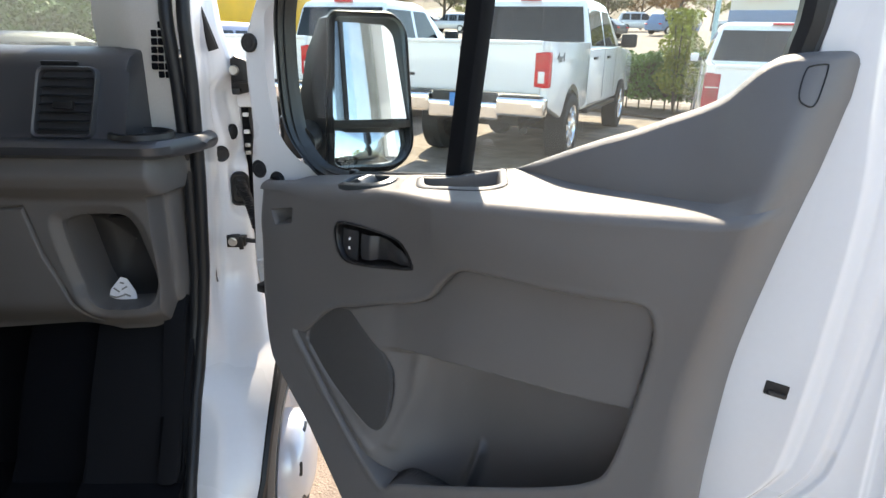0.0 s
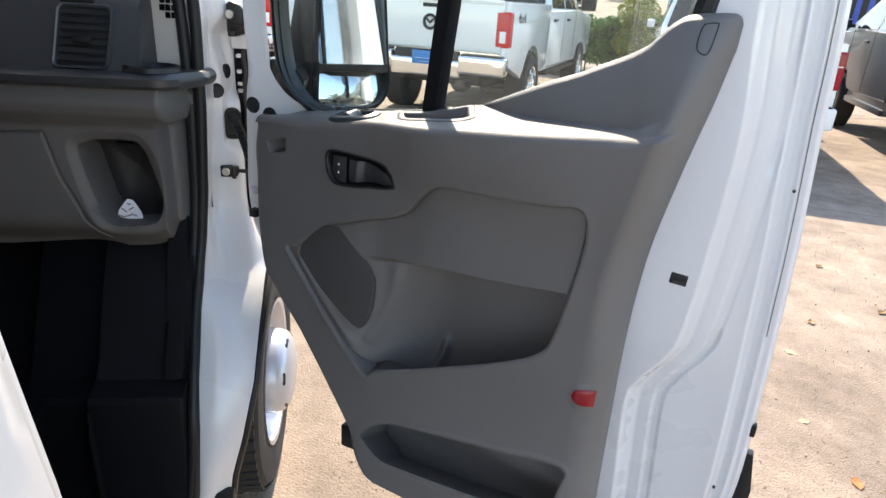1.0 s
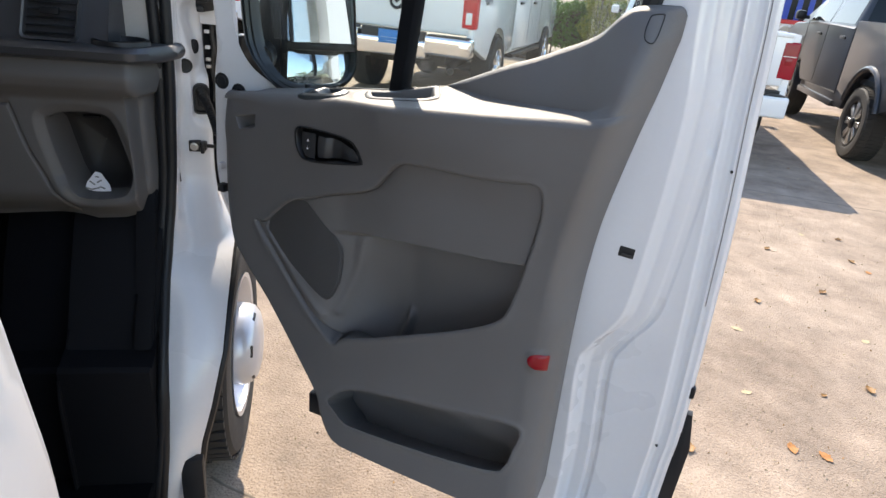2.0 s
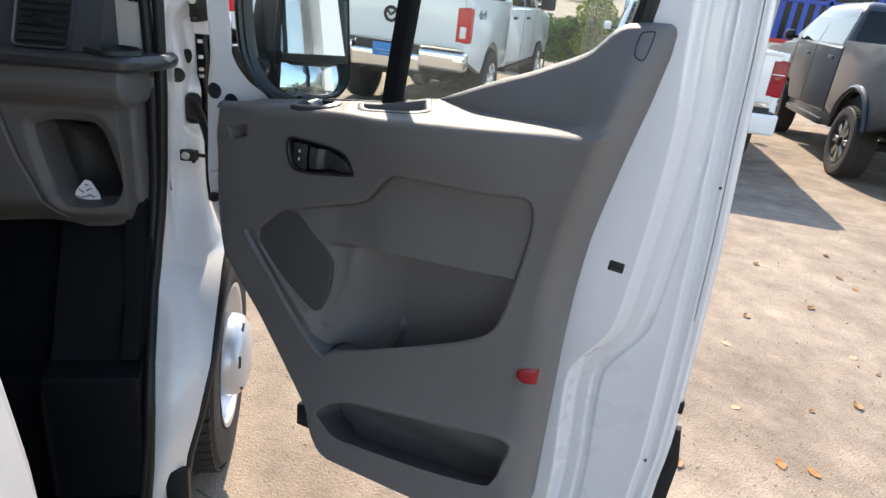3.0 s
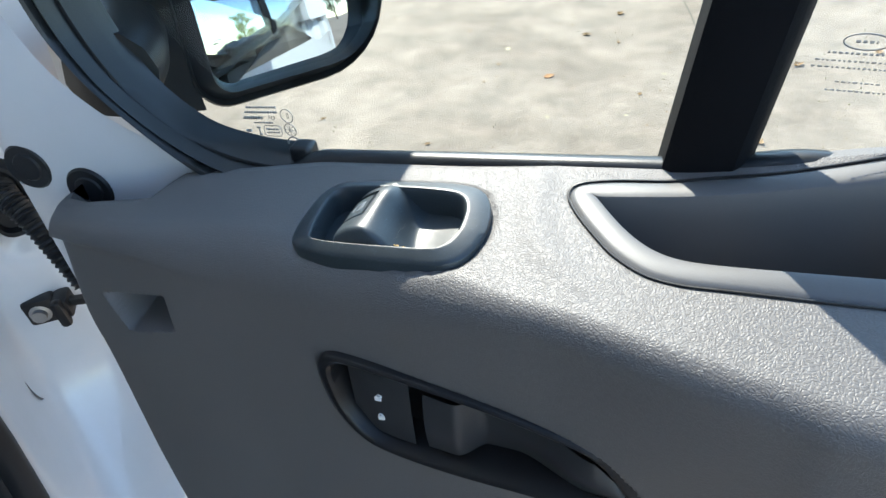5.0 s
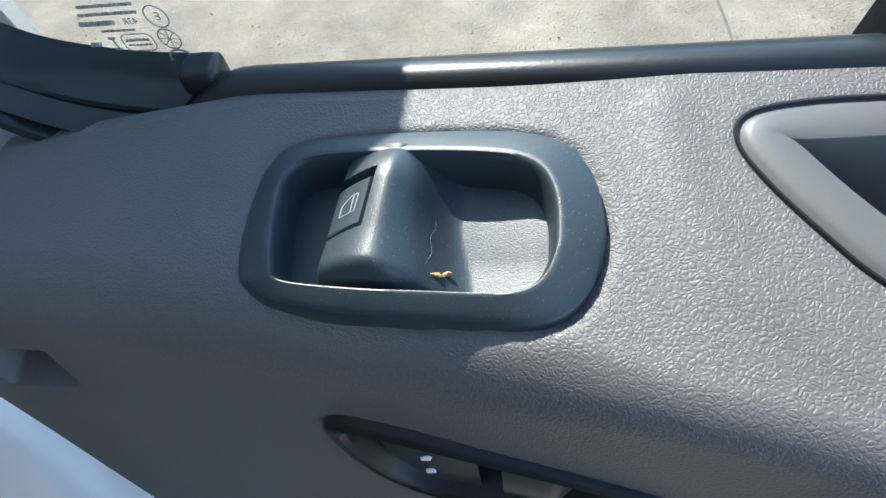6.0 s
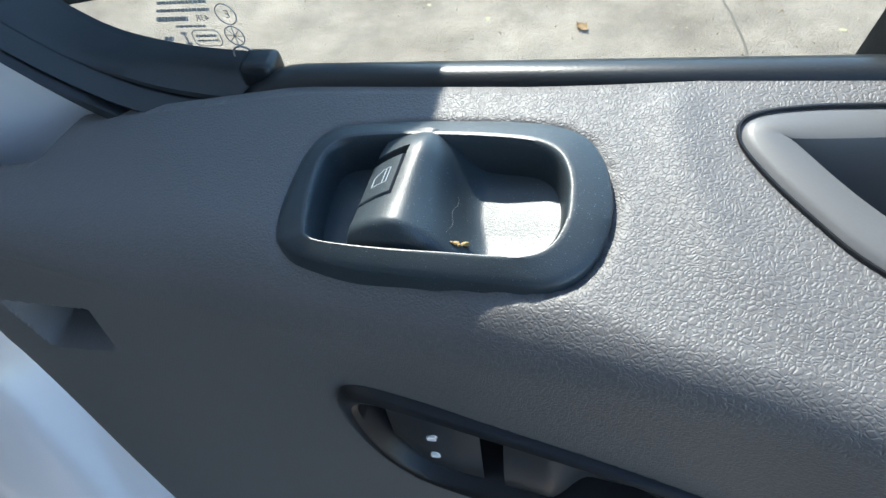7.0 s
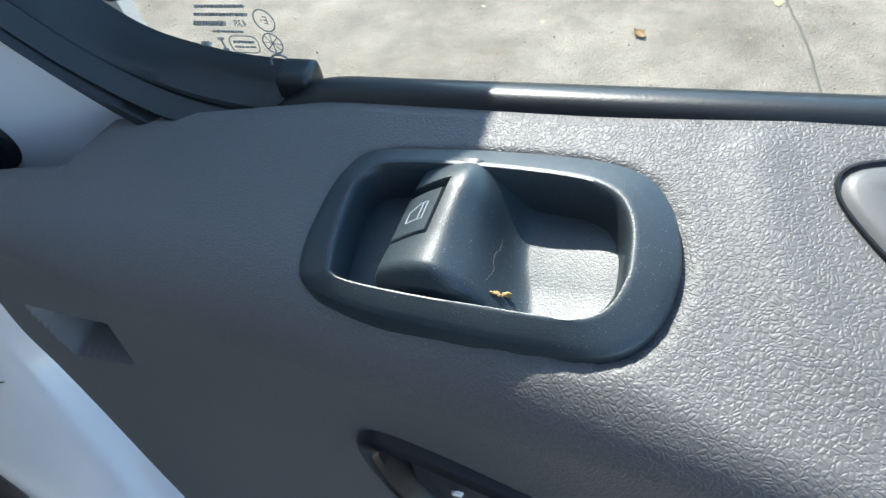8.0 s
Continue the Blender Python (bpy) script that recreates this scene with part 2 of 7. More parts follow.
BARK = material("bark", (0.10, 0.075, 0.055), 0.9, grain=0.05, bump=0.01)
LEAF = material("fallen_leaf", (0.38, 0.16, 0.045), 0.7, grain=0.01, spread=0.5)
PALE_LEAF = material("pale_dry_leaf", (0.42, 0.34, 0.2), 0.7, grain=0.01, spread=0.3)
BUILDING = material("pale_stucco", (0.6, 0.57, 0.5), 0.8, stain=2.0)

# ---- shape helpers ----


def part(name, bm, mat, parent=None, label="", smooth=True):
    """One mesh object, under a thing or under a part."""
    if isinstance(bm, tuple):
        me = bpy.data.meshes.new(name)
        me.from_pydata([tuple(v) for v in bm[0]], [], bm[1])
    else:
        bmesh.ops.recalc_face_normals(bm, faces=bm.faces)
        me = bpy.data.meshes.new(name)
        bm.to_mesh(me)
        bm.free()
    me.materials.append(mat)
    if smooth:
        me.polygons.foreach_set("use_smooth", [True] * len(me.polygons))
        me.set_sharp_from_angle(angle=radians(38))
    me.update()
    ob = new(name, me)
    if parent:
        ob.parent = parent
    if label:
        ob["label"] = label
    return ob


def thing(name, m, label, category, group="", kind=""):
    ob = new(name)
    ob.empty_display_size = 0.1
    ob.matrix_world = m
    return tagged(ob, label, category, group, kind)


def lerp(xs, table):
    """Linear interpolation in a table of pairs."""
    t = sorted(table)
    return np.interp(xs, [p[0] for p in t], [p[1] for p in t])


def sstep(x, a, b):
    t = np.clip((np.asarray(x, float) - a) / (b - a), 0, 1)
    return t * t * (3 - 2 * t)


def spline(pts, n, closed=False):
    """A smooth line (Catmull-Rom) through control points."""
    p = np.array(pts, float)
    k = len(p)
    segs = k if closed else k - 1
    out = []
    for i in range(n):
        u = i * segs / (n if closed else n - 1)
        j = min(int(u), segs - 1)
        t = u - j
        if closed:
            a, b, c, d = (p[(j + o) % k] for o in (-1, 0, 1, 2))
        else:
            b, c = p[j], p[j + 1]
            a = p[j - 1] if j else 2 * b - c
            d = p[j + 2] if j + 2 < k else 2 * c - b
        out.append(0.5 * (2 * b + (c - a) * t + (2 * a - 5 * b + 4 * c - d) * t * t + (3 * b - a - 3 * c + d) * t ** 3))
    return np.array(out)


def poly_dist(x, y, poly):
    """Signed distance to a closed outline, positive inside."""
    x, y = np.asarray(x, float), np.asarray(y, float)
    best = np.full(x.shape, 1e9)
    inside = np.zeros(x.shape, bool)
    k = len(poly)
    for i in range(k):
        (ax, ay), (bx, by) = poly[i], poly[(i + 1) % k]
        dx, dy = bx - ax, by - ay
        t = np.clip(((x - ax) * dx + (y - ay) * dy) / (dx * dx + dy * dy + 1e-12), 0, 1)
        best = np.minimum(best, np.hypot(x - ax - t * dx, y - ay - t * dy))
        cross = (ay > y) != (by > y)
        with np.errstate(divide="ignore", invalid="ignore"):
            inside ^= cross & (x < (bx - ax) * (y - ay) / ((by - ay) if by != ay else 1e-12) + ax)
    return np.where(inside, best, -best)


def line_dist(x, y, pts):
    best = np.full(np.shape(x), 1e9)
    for (ax, ay), (bx, by) in zip(pts, pts[1:]):
        dx, dy = bx - ax, by - ay
        t = np.clip(((x - ax) * dx + (y - ay) * dy) / (dx * dx + dy * dy), 0, 1)
        best = np.minimum(best, np.hypot(x - ax - t * dx, y - ay - t * dy))
    return best


def sheet(p, flip=False, wrap=False):
    """Vertices and faces of a grid of points, rows by columns."""
    r, c = p.shape[:2]
    idx = np.arange(r * c).reshape(r, c)
    if wrap:
        idx = np.concatenate([idx, idx[:, :1]], 1)
    a, b, d, e = idx[:-1, :-1], idx[:-1, 1:], idx[1:, 1:], idx[1:, :-1]
    q = np.stack([a, e, d, b] if flip else [a, b, d, e], -1).reshape(-1, 4)
    return p.reshape(-1, 3), q.tolist()


def joined(*parts):
    vs, fs, n = [], [], 0
    for v, f in parts:
        v = np.asarray(v, float).reshape(-1, 3)
        vs.append(v)
        fs += [[i + n for i in face] for face in f]
        n += len(v)
    return np.concatenate(vs), fs


def box(lo, hi, bevel=0.005, seg=2, m=None):
    bm = bmesh.new()
    bmesh.ops.create_cube(bm, size=1)
    lo, hi = Vector(lo), Vector(hi)
    for v in bm.verts:
        v.co = Vector((a + (b - a) * (c + 0.5) for a, b, c in zip(lo, hi, v.co)))
    if bevel:
        bmesh.ops.bevel(bm, geom=bm.edges[:], offset=bevel, segments=seg, profile=0.6, affect="EDGES")
    if m:
        bm.transform(m)
    return bm


def plus(bm, other):
    """Adds another bmesh to the first."""
    me = bpy.data.meshes.new("tmp")
    other.to_mesh(me)
    other.free()
    bm.from_mesh(me)
    bpy.data.meshes.remove(me)
    return bm


def tube(pts, r, n=10, flat=1.0, closed=False):
    """A round bar along a line; r may vary along it."""
    p = np.array(pts, float)
    k = len(p)
    rs = np.full(k, r) if np.isscalar(r) else np.interp(np.linspace(0, 1, k), np.linspace(0, 1, len(r)), r)
    tang = np.gradient(p, axis=0)
    if closed:
        tang = np.roll(p, -1, 0) - np.roll(p, 1, 0)
    tang /= np.linalg.norm(tang, axis=1)[:, None] + 1e-12
    worst = np.abs(tang).max(0)
    ref = np.eye(3)[int(np.argmin(worst))] if worst[2] > 0.9 else np.array((0, 0, 1.0))
    rows = []
    for i in range(k):
        a = np.cross(tang[i], ref)
        a /= np.linalg.norm(a)
        b = np.cross(a, tang[i])
        th = np.linspace(0, 2 * np.pi, n, endpoint=False)
        rows.append(p[i] + rs[i] * (np.cos(th)[:, None] * a + flat * np.sin(th)[:, None] * b))
    if closed:
        rows.append(rows[0])
    v, f = sheet(np.array(rows), wrap=True)
    if not closed:
        f = f + [list(range(n - 1, -1, -1)), list(range((k - 1) * n, k * n))]
    return v, f


def lathe(profile, n=32, axis="z"):
    """Turns a line of (radius, height) round an axis."""
    th = np.linspace(0, 2 * np.pi, n, endpoint=False)
    rows = [[(r * np.cos(a), r * np.sin(a), h) for a in th] for r, h in profile]
    p = np.array(rows)
    if axis == "x":
        p = p[..., [2, 0, 1]]
    if axis == "y":
        p = p[..., [0, 2, 1]]
    return sheet(p, wrap=True)


def rounded(x0, x1, z0, z1, radii, n=8):
    """A rectangle with its own radius at each corner (from lower left, counter-clockwise)."""
    pts = []
    for (cx, cz, sx, sz, a0), r in zip(((x0, z0, 1, 1, 180), (x1, z0, -1, 1, 270), (x1, z1, -1, -1, 0), (x0, z1, 1, -1, 90)), radii):
        for a in np.linspace(a0, a0 + 90, n):
            pts.append((cx + sx * r + r * math.cos(radians(a)), cz + sz * r + r * math.sin(radians(a))))
    return np.array(pts)


def prism(poly, lo, hi, plane="yz", bevel=0.0):
    """A closed outline pushed from lo to hi across its plane."""
    bm = bmesh.new()
    put = {"yz": lambda a, b, c: (c, a, b), "xz": lambda a, b, c: (a, c, b), "xy": lambda a, b, c: (a, b, c)}[plane]
    va = [bm.verts.new(put(a, b, lo)) for a, b in poly]
    vb = [bm.verts.new(put(a, b, hi)) for a, b in poly]
    bm.faces.new(va)
    bm.faces.new(vb[::-1])
    k = len(poly)
    for i in range(k):
        bm.faces.new((va[i], vb[i], vb[(i + 1) % k], va[(i + 1) % k]))
    if bevel:
        rim = [e for e in bm.edges if len({v in va for v in e.verts}) == 1]
        bmesh.ops.bevel(bm, geom=rim, offset=bevel, segments=2, profile=0.6, affect="EDGES")
    return bm


def moved(vf, m):
    v = np.asarray(vf[0], float).reshape(-1, 3)
    mm = np.array(m)
    return v @ mm[:3, :3].T + mm[:3, 3], vf[1]

# ---- ground ----


def rise(y):
    """The lot climbs gently beyond the planted strip, then a hillside."""
    return 2.84 * sstep(y, 15.5, 75) + 20.0 * sstep(y, 92, 260)


gx = np.concatenate([-np.geomspace(900, 12, 14), np.linspace(-9, 12, 22), np.geomspace(14, 900, 14)])
gy = np.concatenate([-np.geomspace(900, 6, 12), np.linspace(-4, 15, 20), np.linspace(16, 80, 30), np.geomspace(90, 1500, 10)])
GX, GY = np.meshgrid(gx, gy)
ground = tagged(part("ground", sheet(np.stack([GX, GY, rise(GY)], -1)), CONCRETE), "pale sunlit concrete of a sloping parking lot", "ground", kind="structure")

hx, hy = np.meshgrid(np.linspace(-160, 90, 60), np.linspace(88, 300, 40))
tagged(part("hillside", sheet(np.stack([hx, hy, rise(hy) + 0.12 + 0.5 * np.sin(hx * 0.11) * sstep(hy, 95, 120)], -1)), DRY_GRASS), "brown dry-grass hillside beyond the lot", "hillside", kind="structure")
for pts in ([(-0.40, 0.135), (-0.33, 0.128), (-0.23, 0.13)], [(0.58, 2.64), (0.60, 2.35), (0.64, 2.08), (0.70, 1.2), (0.76, 0.3)], [(0.21, 5.89), (0.30, 5.2), (0.44, 4.21), (0.58, 2.64)], [(-6.0, 4.3), (-0.89, 4.81), (-0.05, 4.88), (4.5, 5.3)]):
    p = np.array([(x, y, 0.0008) for x, y in spline(pts, 40)])
    p[:, 0] += 0.002 * np.sin(np.arange(40) * 1.9) + 0.003 * np.sin(np.arange(40) * 0.7)
    part("expansion_joint", tube([tuple(v) for v in p], 0.0045, 6, 0.3), JOINT, ground)

# ---- the open van door ----
FACE = (0.0851, -0.1945, 0.1222, -0.1815, 0.0903, -0.2104)


def face_y(x, z):
    """The inner face of the trim, by place along the door and height."""
    h = z - 1
    near = 0.014 * sstep(-np.asarray(x, float), 0.10, 0.26) * (1 - sstep(z, 1.10, 1.20))     # bowed forward towards the hinges
    return FACE[0] + FACE[1] * x + FACE[2] * h + FACE[3] * x * h + FACE[4] * x * x + FACE[5] * h * h - near


def sill_z(x, y):
    """The top of the sill below the window."""
    return 1.234 + 0.15 * (x + 0.03) - 0.035 * np.maximum(x - 0.1, 0) ** 2 + 0.1 * (y - 0.205) + 0.2 * sstep(x, 0.12, 0.26) * (1 - sstep(x, 0.30, 0.42)) * np.maximum(y - 0.10, 0)


def glass_y(x):
    return 0.216 - 0.165 * (x - 0.019)


LEFT_EDGE = [(0.502, 0.145), (0.512, 0.119), (0.55, 0.088), (0.595, 0.06), (0.729, -0.089), (0.828, -0.204), (0.87, -0.240), (0.971, -0.273), (1.076, -0.289), (1.19, -0.302), (1.6, -0.302)]
RIGHT_EDGE = [(0.5, 0.6), (0.75, 0.597), (0.92, 0.597), (1.07, 0.605), (1.2, 0.628), (1.31, 0.652), (1.4, 0.667), (1.44, 0.671), (1.6, 0.673)]
WING_TOP = [(0.22, 1.270), (0.246, 1.281), (0.30, 1.306), (0.382, 1.343), (0.44, 1.366), (0.485, 1.387), (0.52, 1.403), (0.548, 1.420), (0.565, 1.438), (0.583, 1.456), (0.605, 1.467), (0.66, 1.472), (0.8, 1.473)]
MAP_POCKET = [(0.07, 0.728), (-0.155, 0.905), (-0.137, 0.93), (-0.07, 0.992), (-0.01, 1.015), (0.05, 1.037), (0.15, 1.073), (0.19, 1.116), (0.225, 1.146), (0.277, 1.154), (0.387, 1.160), (0.452, 1.166), (0.493, 1.172), (0.512, 1.158), (0.516, 1.112), (0.503, 1.02), (0.485, 0.93), (0.462, 0.892), (0.394, 0.851), (0.27, 0.795), (0.13, 0.738)]
SPEAKER = [(-0.140, 0.918), (-0.122, 0.947), (-0.075, 0.990), (-0.030, 1.004), (-0.012, 0.998), (0.012, 0.982), (0.054, 0.951), (0.078, 0.921), (0.083, 0.900), (0.083, 0.872), (0.079, 0.835), (0.066, 0.806), (0.046, 0.800), (0.0, 0.822), (-0.078, 0.863), (-0.132, 0.905)]
SPEAKER = [tuple(v) for v in spline(SPEAKER, 50, True)]
LOW_POCKET = [(0.11, 0.589), (0.143, 0.622), (0.19, 0.641), (0.25, 0.652), (0.40, 0.676), (0.54, 0.695), (0.543, 0.643), (0.532, 0.604), (0.511, 0.588), (0.40, 0.572), (0.209, 0.556), (0.163, 0.556), (0.13, 0.572)]
HANDLE = [(-0.0665, 1.143), (-0.0645, 1.155), (-0.056, 1.1625), (-0.04, 1.1655), (0.0, 1.1675), (0.05, 1.168), (0.085, 1.1655), (0.105, 1.161), (0.12, 1.147), (0.131, 1.126), (0.12, 1.1175), (0.06, 1.105), (0.01, 1.096), (-0.03, 1.0935), (-0.048, 1.100), (-0.061, 1.118)]
BIN = [(0.1198, 0.1752), (0.1412, 0.1743), (0.1672, 0.1715), (0.1915, 0.1704), (0.2146, 0.1705), (0.2303, 0.1703), (0.2363, 0.1681), (0.2404, 0.1639), (0.2457, 0.1542), (0.2544, 0.1358), (0.2614, 0.1231), (0.2633, 0.1169), (0.2619, 0.1091), (0.2549, 0.1032), (0.2438, 0.0978), (0.2282, 0.0944), (0.2071, 0.0963), (0.1755, 0.1008), (0.1465, 0.1056), (0.127, 0.1090), (0.1125, 0.1150), (0.0995, 0.1270), (0.0905, 0.1400), (0.0815, 0.1550), (0.0757, 0.1690), (0.0790, 0.1770), (0.0955, 0.1780)]
LEFT_EDGE = [tuple(v) for v in spline(LEFT_EDGE, 120)]
RIGHT_EDGE = [tuple(v) for v in spline(RIGHT_EDGE, 90)]
WING_TOP = [tuple(v) for v in spline(WING_TOP, 120)]
MAP_POCKET = [tuple(v) for v in spline(MAP_POCKET, 90, True)]
LOW_POCKET = [tuple(v) for v in spline(LOW_POCKET, 60, True)]
COVER = [(0.632 + (x - 0.640) * 0.58, 1.437 + (z - 1.424) * 0.62) for x, z in ((0.624, 1.448), (0.632, 1.455), (0.654, 1.458), (0.658, 1.451), (0.655, 1.42), (0.650, 1.396), (0.641, 1.390), (0.624, 1.399), (0.620, 1.42))]
FOLD = [tuple(v) for v in spline([(-0.302, 0.006), (-0.22, 0.005), (-0.125, -0.001), (-0.07, -0.004), (-0.03, -0.0045), (0.0, -0.003), (0.035, -0.002), (0.075, 0.0), (0.1, 0.004), (0.123, 0.009), (0.16, 0.016), (0.2, 0.021), (0.36, 0.021), (0.7, 0.021)], 120)]
SW_AT, SW_TURN = (-0.022, 0.150), radians(-9)


def sw(a, b, h):
    """A place on the window switch: millimetres along, across and above the sill."""
    a, b, h = (np.asarray(v, float) * 0.001 for v in (a, b, h))
    x = SW_AT[0] + math.cos(SW_TURN) * a - math.sin(SW_TURN) * b
    y = SW_AT[1] + math.sin(SW_TURN) * a + math.cos(SW_TURN) * b
    return np.stack([x, y, sill_z(x, y) + h], -1)


SW_OUT = [(-53.5, -16.5), (-57, -5), (-58, 11), (-57, 22), (-52.5, 31), (-43, 35), (-20, 37.2), (4, 38), (24, 37.8), (37, 36), (47, 31), (54, 21), (57.8, 9), (58.6, -1), (56.5, -12.5), (51.5, -20.3), (43, -24.6), (28, -25.5), (5, -26), (-20, -25.9), (-40, -23.6), (-48.5, -20.8)]
SW_RIDGE = [(-41.3, -15.5), (-45, -4), (-47, 10), (-46.6, 18.5), (-42.8, 23.8), (-34.5, 26.2), (-18, 27.5), (4, 27.8), (21, 27.2), (31.5, 25.6), (39.3, 21.2), (44, 13), (46, 3), (46.2, -5), (43.5, -13.3), (37.5, -17.6), (28, -18.8), (12, -19.4), (-6, -20), (-23, -20), (-34, -19.4), (-38.8, -18)]

door = thing("van_door", Matrix.Identity(4), "open white van front door with grey plastic inner trim", "door")


def trim_panel():
    cols = np.concatenate([np.linspace(0, 0.90, 380), np.linspace(0.90, 1, 60)[1:]])
    face_r = np.linspace(0, 1, 430)
    fil = np.linspace(0, 1, 12)[1:]
    led = np.linspace(0, 1, 60)[1:]
    wing = np.concatenate([np.linspace(0, 0.80, 22)[1:], np.linspace(0.80, 1, 24)[1:]])
    rows = []
    for r in face_r:                                   # the upright face
        zn = 0.502 + (1.19 - 0.502) * r
        xr = lerp(0.502 + (1.285 - 0.502) * r, RIGHT_EDGE)
        x = lerp(zn, LEFT_EDGE) + (xr - lerp(zn, LEFT_EDGE)) * cols
        rows.append(("face", r, x))
    for r in fil:
        rows.append(("fillet", r, -0.302 + (lerp(1.285 + 0.011 * r, RIGHT_EDGE) + 0.302) * cols))
    for r in led:
        rows.append(("ledge", r, -0.302 + (lerp(1.296 + 0.038 * r, RIGHT_EDGE) + 0.302) * cols))
    for r in wing:
        xr = lerp(1.334 + 0.139 * r, RIGHT_EDGE)
        rows.append(("wing", r, -0.302 + (xr + 0.302) * cols))
    rows.append(("back", 0.3, rows[-1][2]))
    rows.append(("back", 1.0, rows[-1][2]))
    grid = np.zeros((len(rows), len(cols), 3))
    for i, (kind, r, x) in enumerate(rows):
        bulge = lerp(x, FOLD) * (1 - 0.72 * sstep(x, 0.36, 0.58))   # the ledge stands forward here
        R = 0.031 - 0.017 * sstep(x, -0.03, 0.07) - 0.015 * (1 - sstep(x, -0.24, -0.13))      # the fold is rounder beside the switch
        yf = face_y(x, 1.2) - bulge
        y_front = yf + R
        y_rear = np.minimum(0.197 + 0.009 * sstep(x, 0.0, 0.1) - 0.165 * (x - 0.019), 0.214)
        y_rear = np.where(x < -0.1, y_rear - 0.027 * (1 - sstep(x, -0.222, -0.204)) - 0.035 * (1 - sstep(x, -0.302, -0.272)) ** 2, y_rear)
        y_rear = np.maximum(y_rear, y_front + 0.004)
        y_crease = np.where(x > 0.25, np.minimum(y_rear, 0.168 - 0.40 * (x - 0.25)), y_rear)
        y_crease = np.maximum(y_crease, y_front + 0.004)
        y_crease = y_front + 0.004 + (y_crease - y_front - 0.004) * (1 - sstep(x, 0.54, 0.63))   # the ledge narrows to a point
        forward = 0.026 * sstep(x, 0.47, 0.58)        # the wing's upper edge leaves the glass
        blend = sstep(x, 0.56, 0.63)                  # the ledge runs out towards the wing
        top = sill_z(x, y_front) * (1 - blend) + (sill_z(x, y_front) + 0.012) * blend
        if kind == "face":
            z = 0.502 + (top - R - 0.502) * r
            # the mesh follows the pockets' rims
            for rim in (MAP_POCKET, LOW_POCKET):
                d, e = poly_dist(x, z, rim), 0.0001
                gx, gz = (poly_dist(x + e, z, rim) - d) / e, (poly_dist(x, z + e, rim) - d) / e
                on = np.abs(d) < 0.0013
                x, z = np.where(on, x - d * gx, x), np.where(on, z - d * gz, z)
            y = face_y(x, z) - bulge * sstep(z, 1.09, 1.22)
            # pockets
            d = poly_dist(x, z, MAP_POCKET)
            shelf = lerp(x, [(-0.2, 0.955), (0.055, 0.962), (0.16, 0.975), (0.25, 0.987), (0.41, 1.003), (0.51, 1.016)])
            z = np.where((np.abs(z - shelf) < 0.0009) & (d > 0) & (x > 0.06), shelf, z)
            deep = 0.006 + 0.007 * sstep(x, 0.0, 0.1) + 0.0045 * (1 - sstep(x + 0.1 * (1.1 - z), 0.145, 0.225)) * sstep(x, 0.03, 0.09) + 0.062 * sstep(shelf - z, 0.0, 0.016) * sstep(x, 0.03, 0.25) + 0.036 * sstep(shelf - z, 0.03, 0.18) * sstep(x, 0.03, 0.20)
            deep = deep + 0.004 * sstep(poly_dist(x, z, SPEAKER), 0.001, 0.005)
            deep = deep - 0.0045 * np.exp(-(line_dist(x, z, [(-0.124, 0.898), (-0.036, 0.828), (0.050, 0.763)]) / 0.009) ** 2)
            push = deep * sstep(d, 0.0003, 0.0012) + 0.0035 * np.exp(-((d - 0.0012) / 0.002) ** 2)
            push -= 0.006 * np.exp(-(line_dist(x, z, [(0.129, 0.97), (0.121, 0.88), (0.085, 0.775)]) / 0.013) ** 2) * sstep(d, 0.0, 0.01) * sstep(shelf - z, 0.004, 0.03)
            push -= 0.018 * np.exp(-(line_dist(x, z, [(0.238, 0.833), (0.207, 0.768)]) / 0.008) ** 2) * sstep(d, 0.0, 0.01)
            push -= 0.0012 * np.exp(-((d + 0.006) / 0.006) ** 2)
            dl = poly_dist(x, z, LOW_POCKET)
            zl, zm = z.copy(), z.copy()
            push += (0.075 + 0.03 * sstep(0.64 - z, 0, 0.05)) * sstep(dl, 0.0003, 0.0012) - 0.0015 * np.exp(-((dl + 0.005) / 0.005) ** 2)
            push += 0.03 * sstep(poly_dist(x, z, HANDLE), 0.001, 0.005)
            hole = poly_dist(x, z, [(-0.258, 1.146), (-0.190, 1.161), (-0.191, 1.132), (-0.236, 1.120)])
            push += 0.045 * sstep(hole, -0.0005, 0.0045) * (0.12 + 0.88 * sstep(x, -0.256, -0.228))
            push -= 0.004 * np.exp(-(np.hypot(x - 0.556, z - 0.84) / 0.022) ** 4)
            y = y + push
            # the pockets run down behind their lips
            lip = lerp(x, [(0.05, 0.735), (0.13, 0.738), (0.27, 0.795), (0.394, 0.851), (0.462, 0.892), (0.485, 0.93), (0.515, 0.96)])
            z = z - 0.10 * np.clip(1 - (zm - lip) / 0.13, 0, 1) ** 1.3 * sstep(d, 0.0003, 0.0012) * sstep(x, 0.09, 0.23) * sstep(shelf - zm, 0.005, 0.06)
            low = lerp(x, [(0.1, 0.575), (0.16, 0.556), (0.21, 0.556), (0.40, 0.572), (0.511, 0.588), (0.54, 0.61)])
            z = z - 0.07 * np.clip(1 - (zl - low) / 0.085, 0, 1) * sstep(dl, 0.0003, 0.0012)
            y = y + 0.008 * (1 - sstep(x - lerp(z, LEFT_EDGE), 0, 0.02)) ** 2
        elif kind == "fillet":
            a = r * math.pi / 2
            y = yf + R - R * math.cos(a)
            y = y + (face_y(x, top - R) - bulge - yf) * (1 - r)
            z = top - R + R * math.sin(a)
        elif kind == "ledge":
            y = y_front + (y_crease - y_front) * r
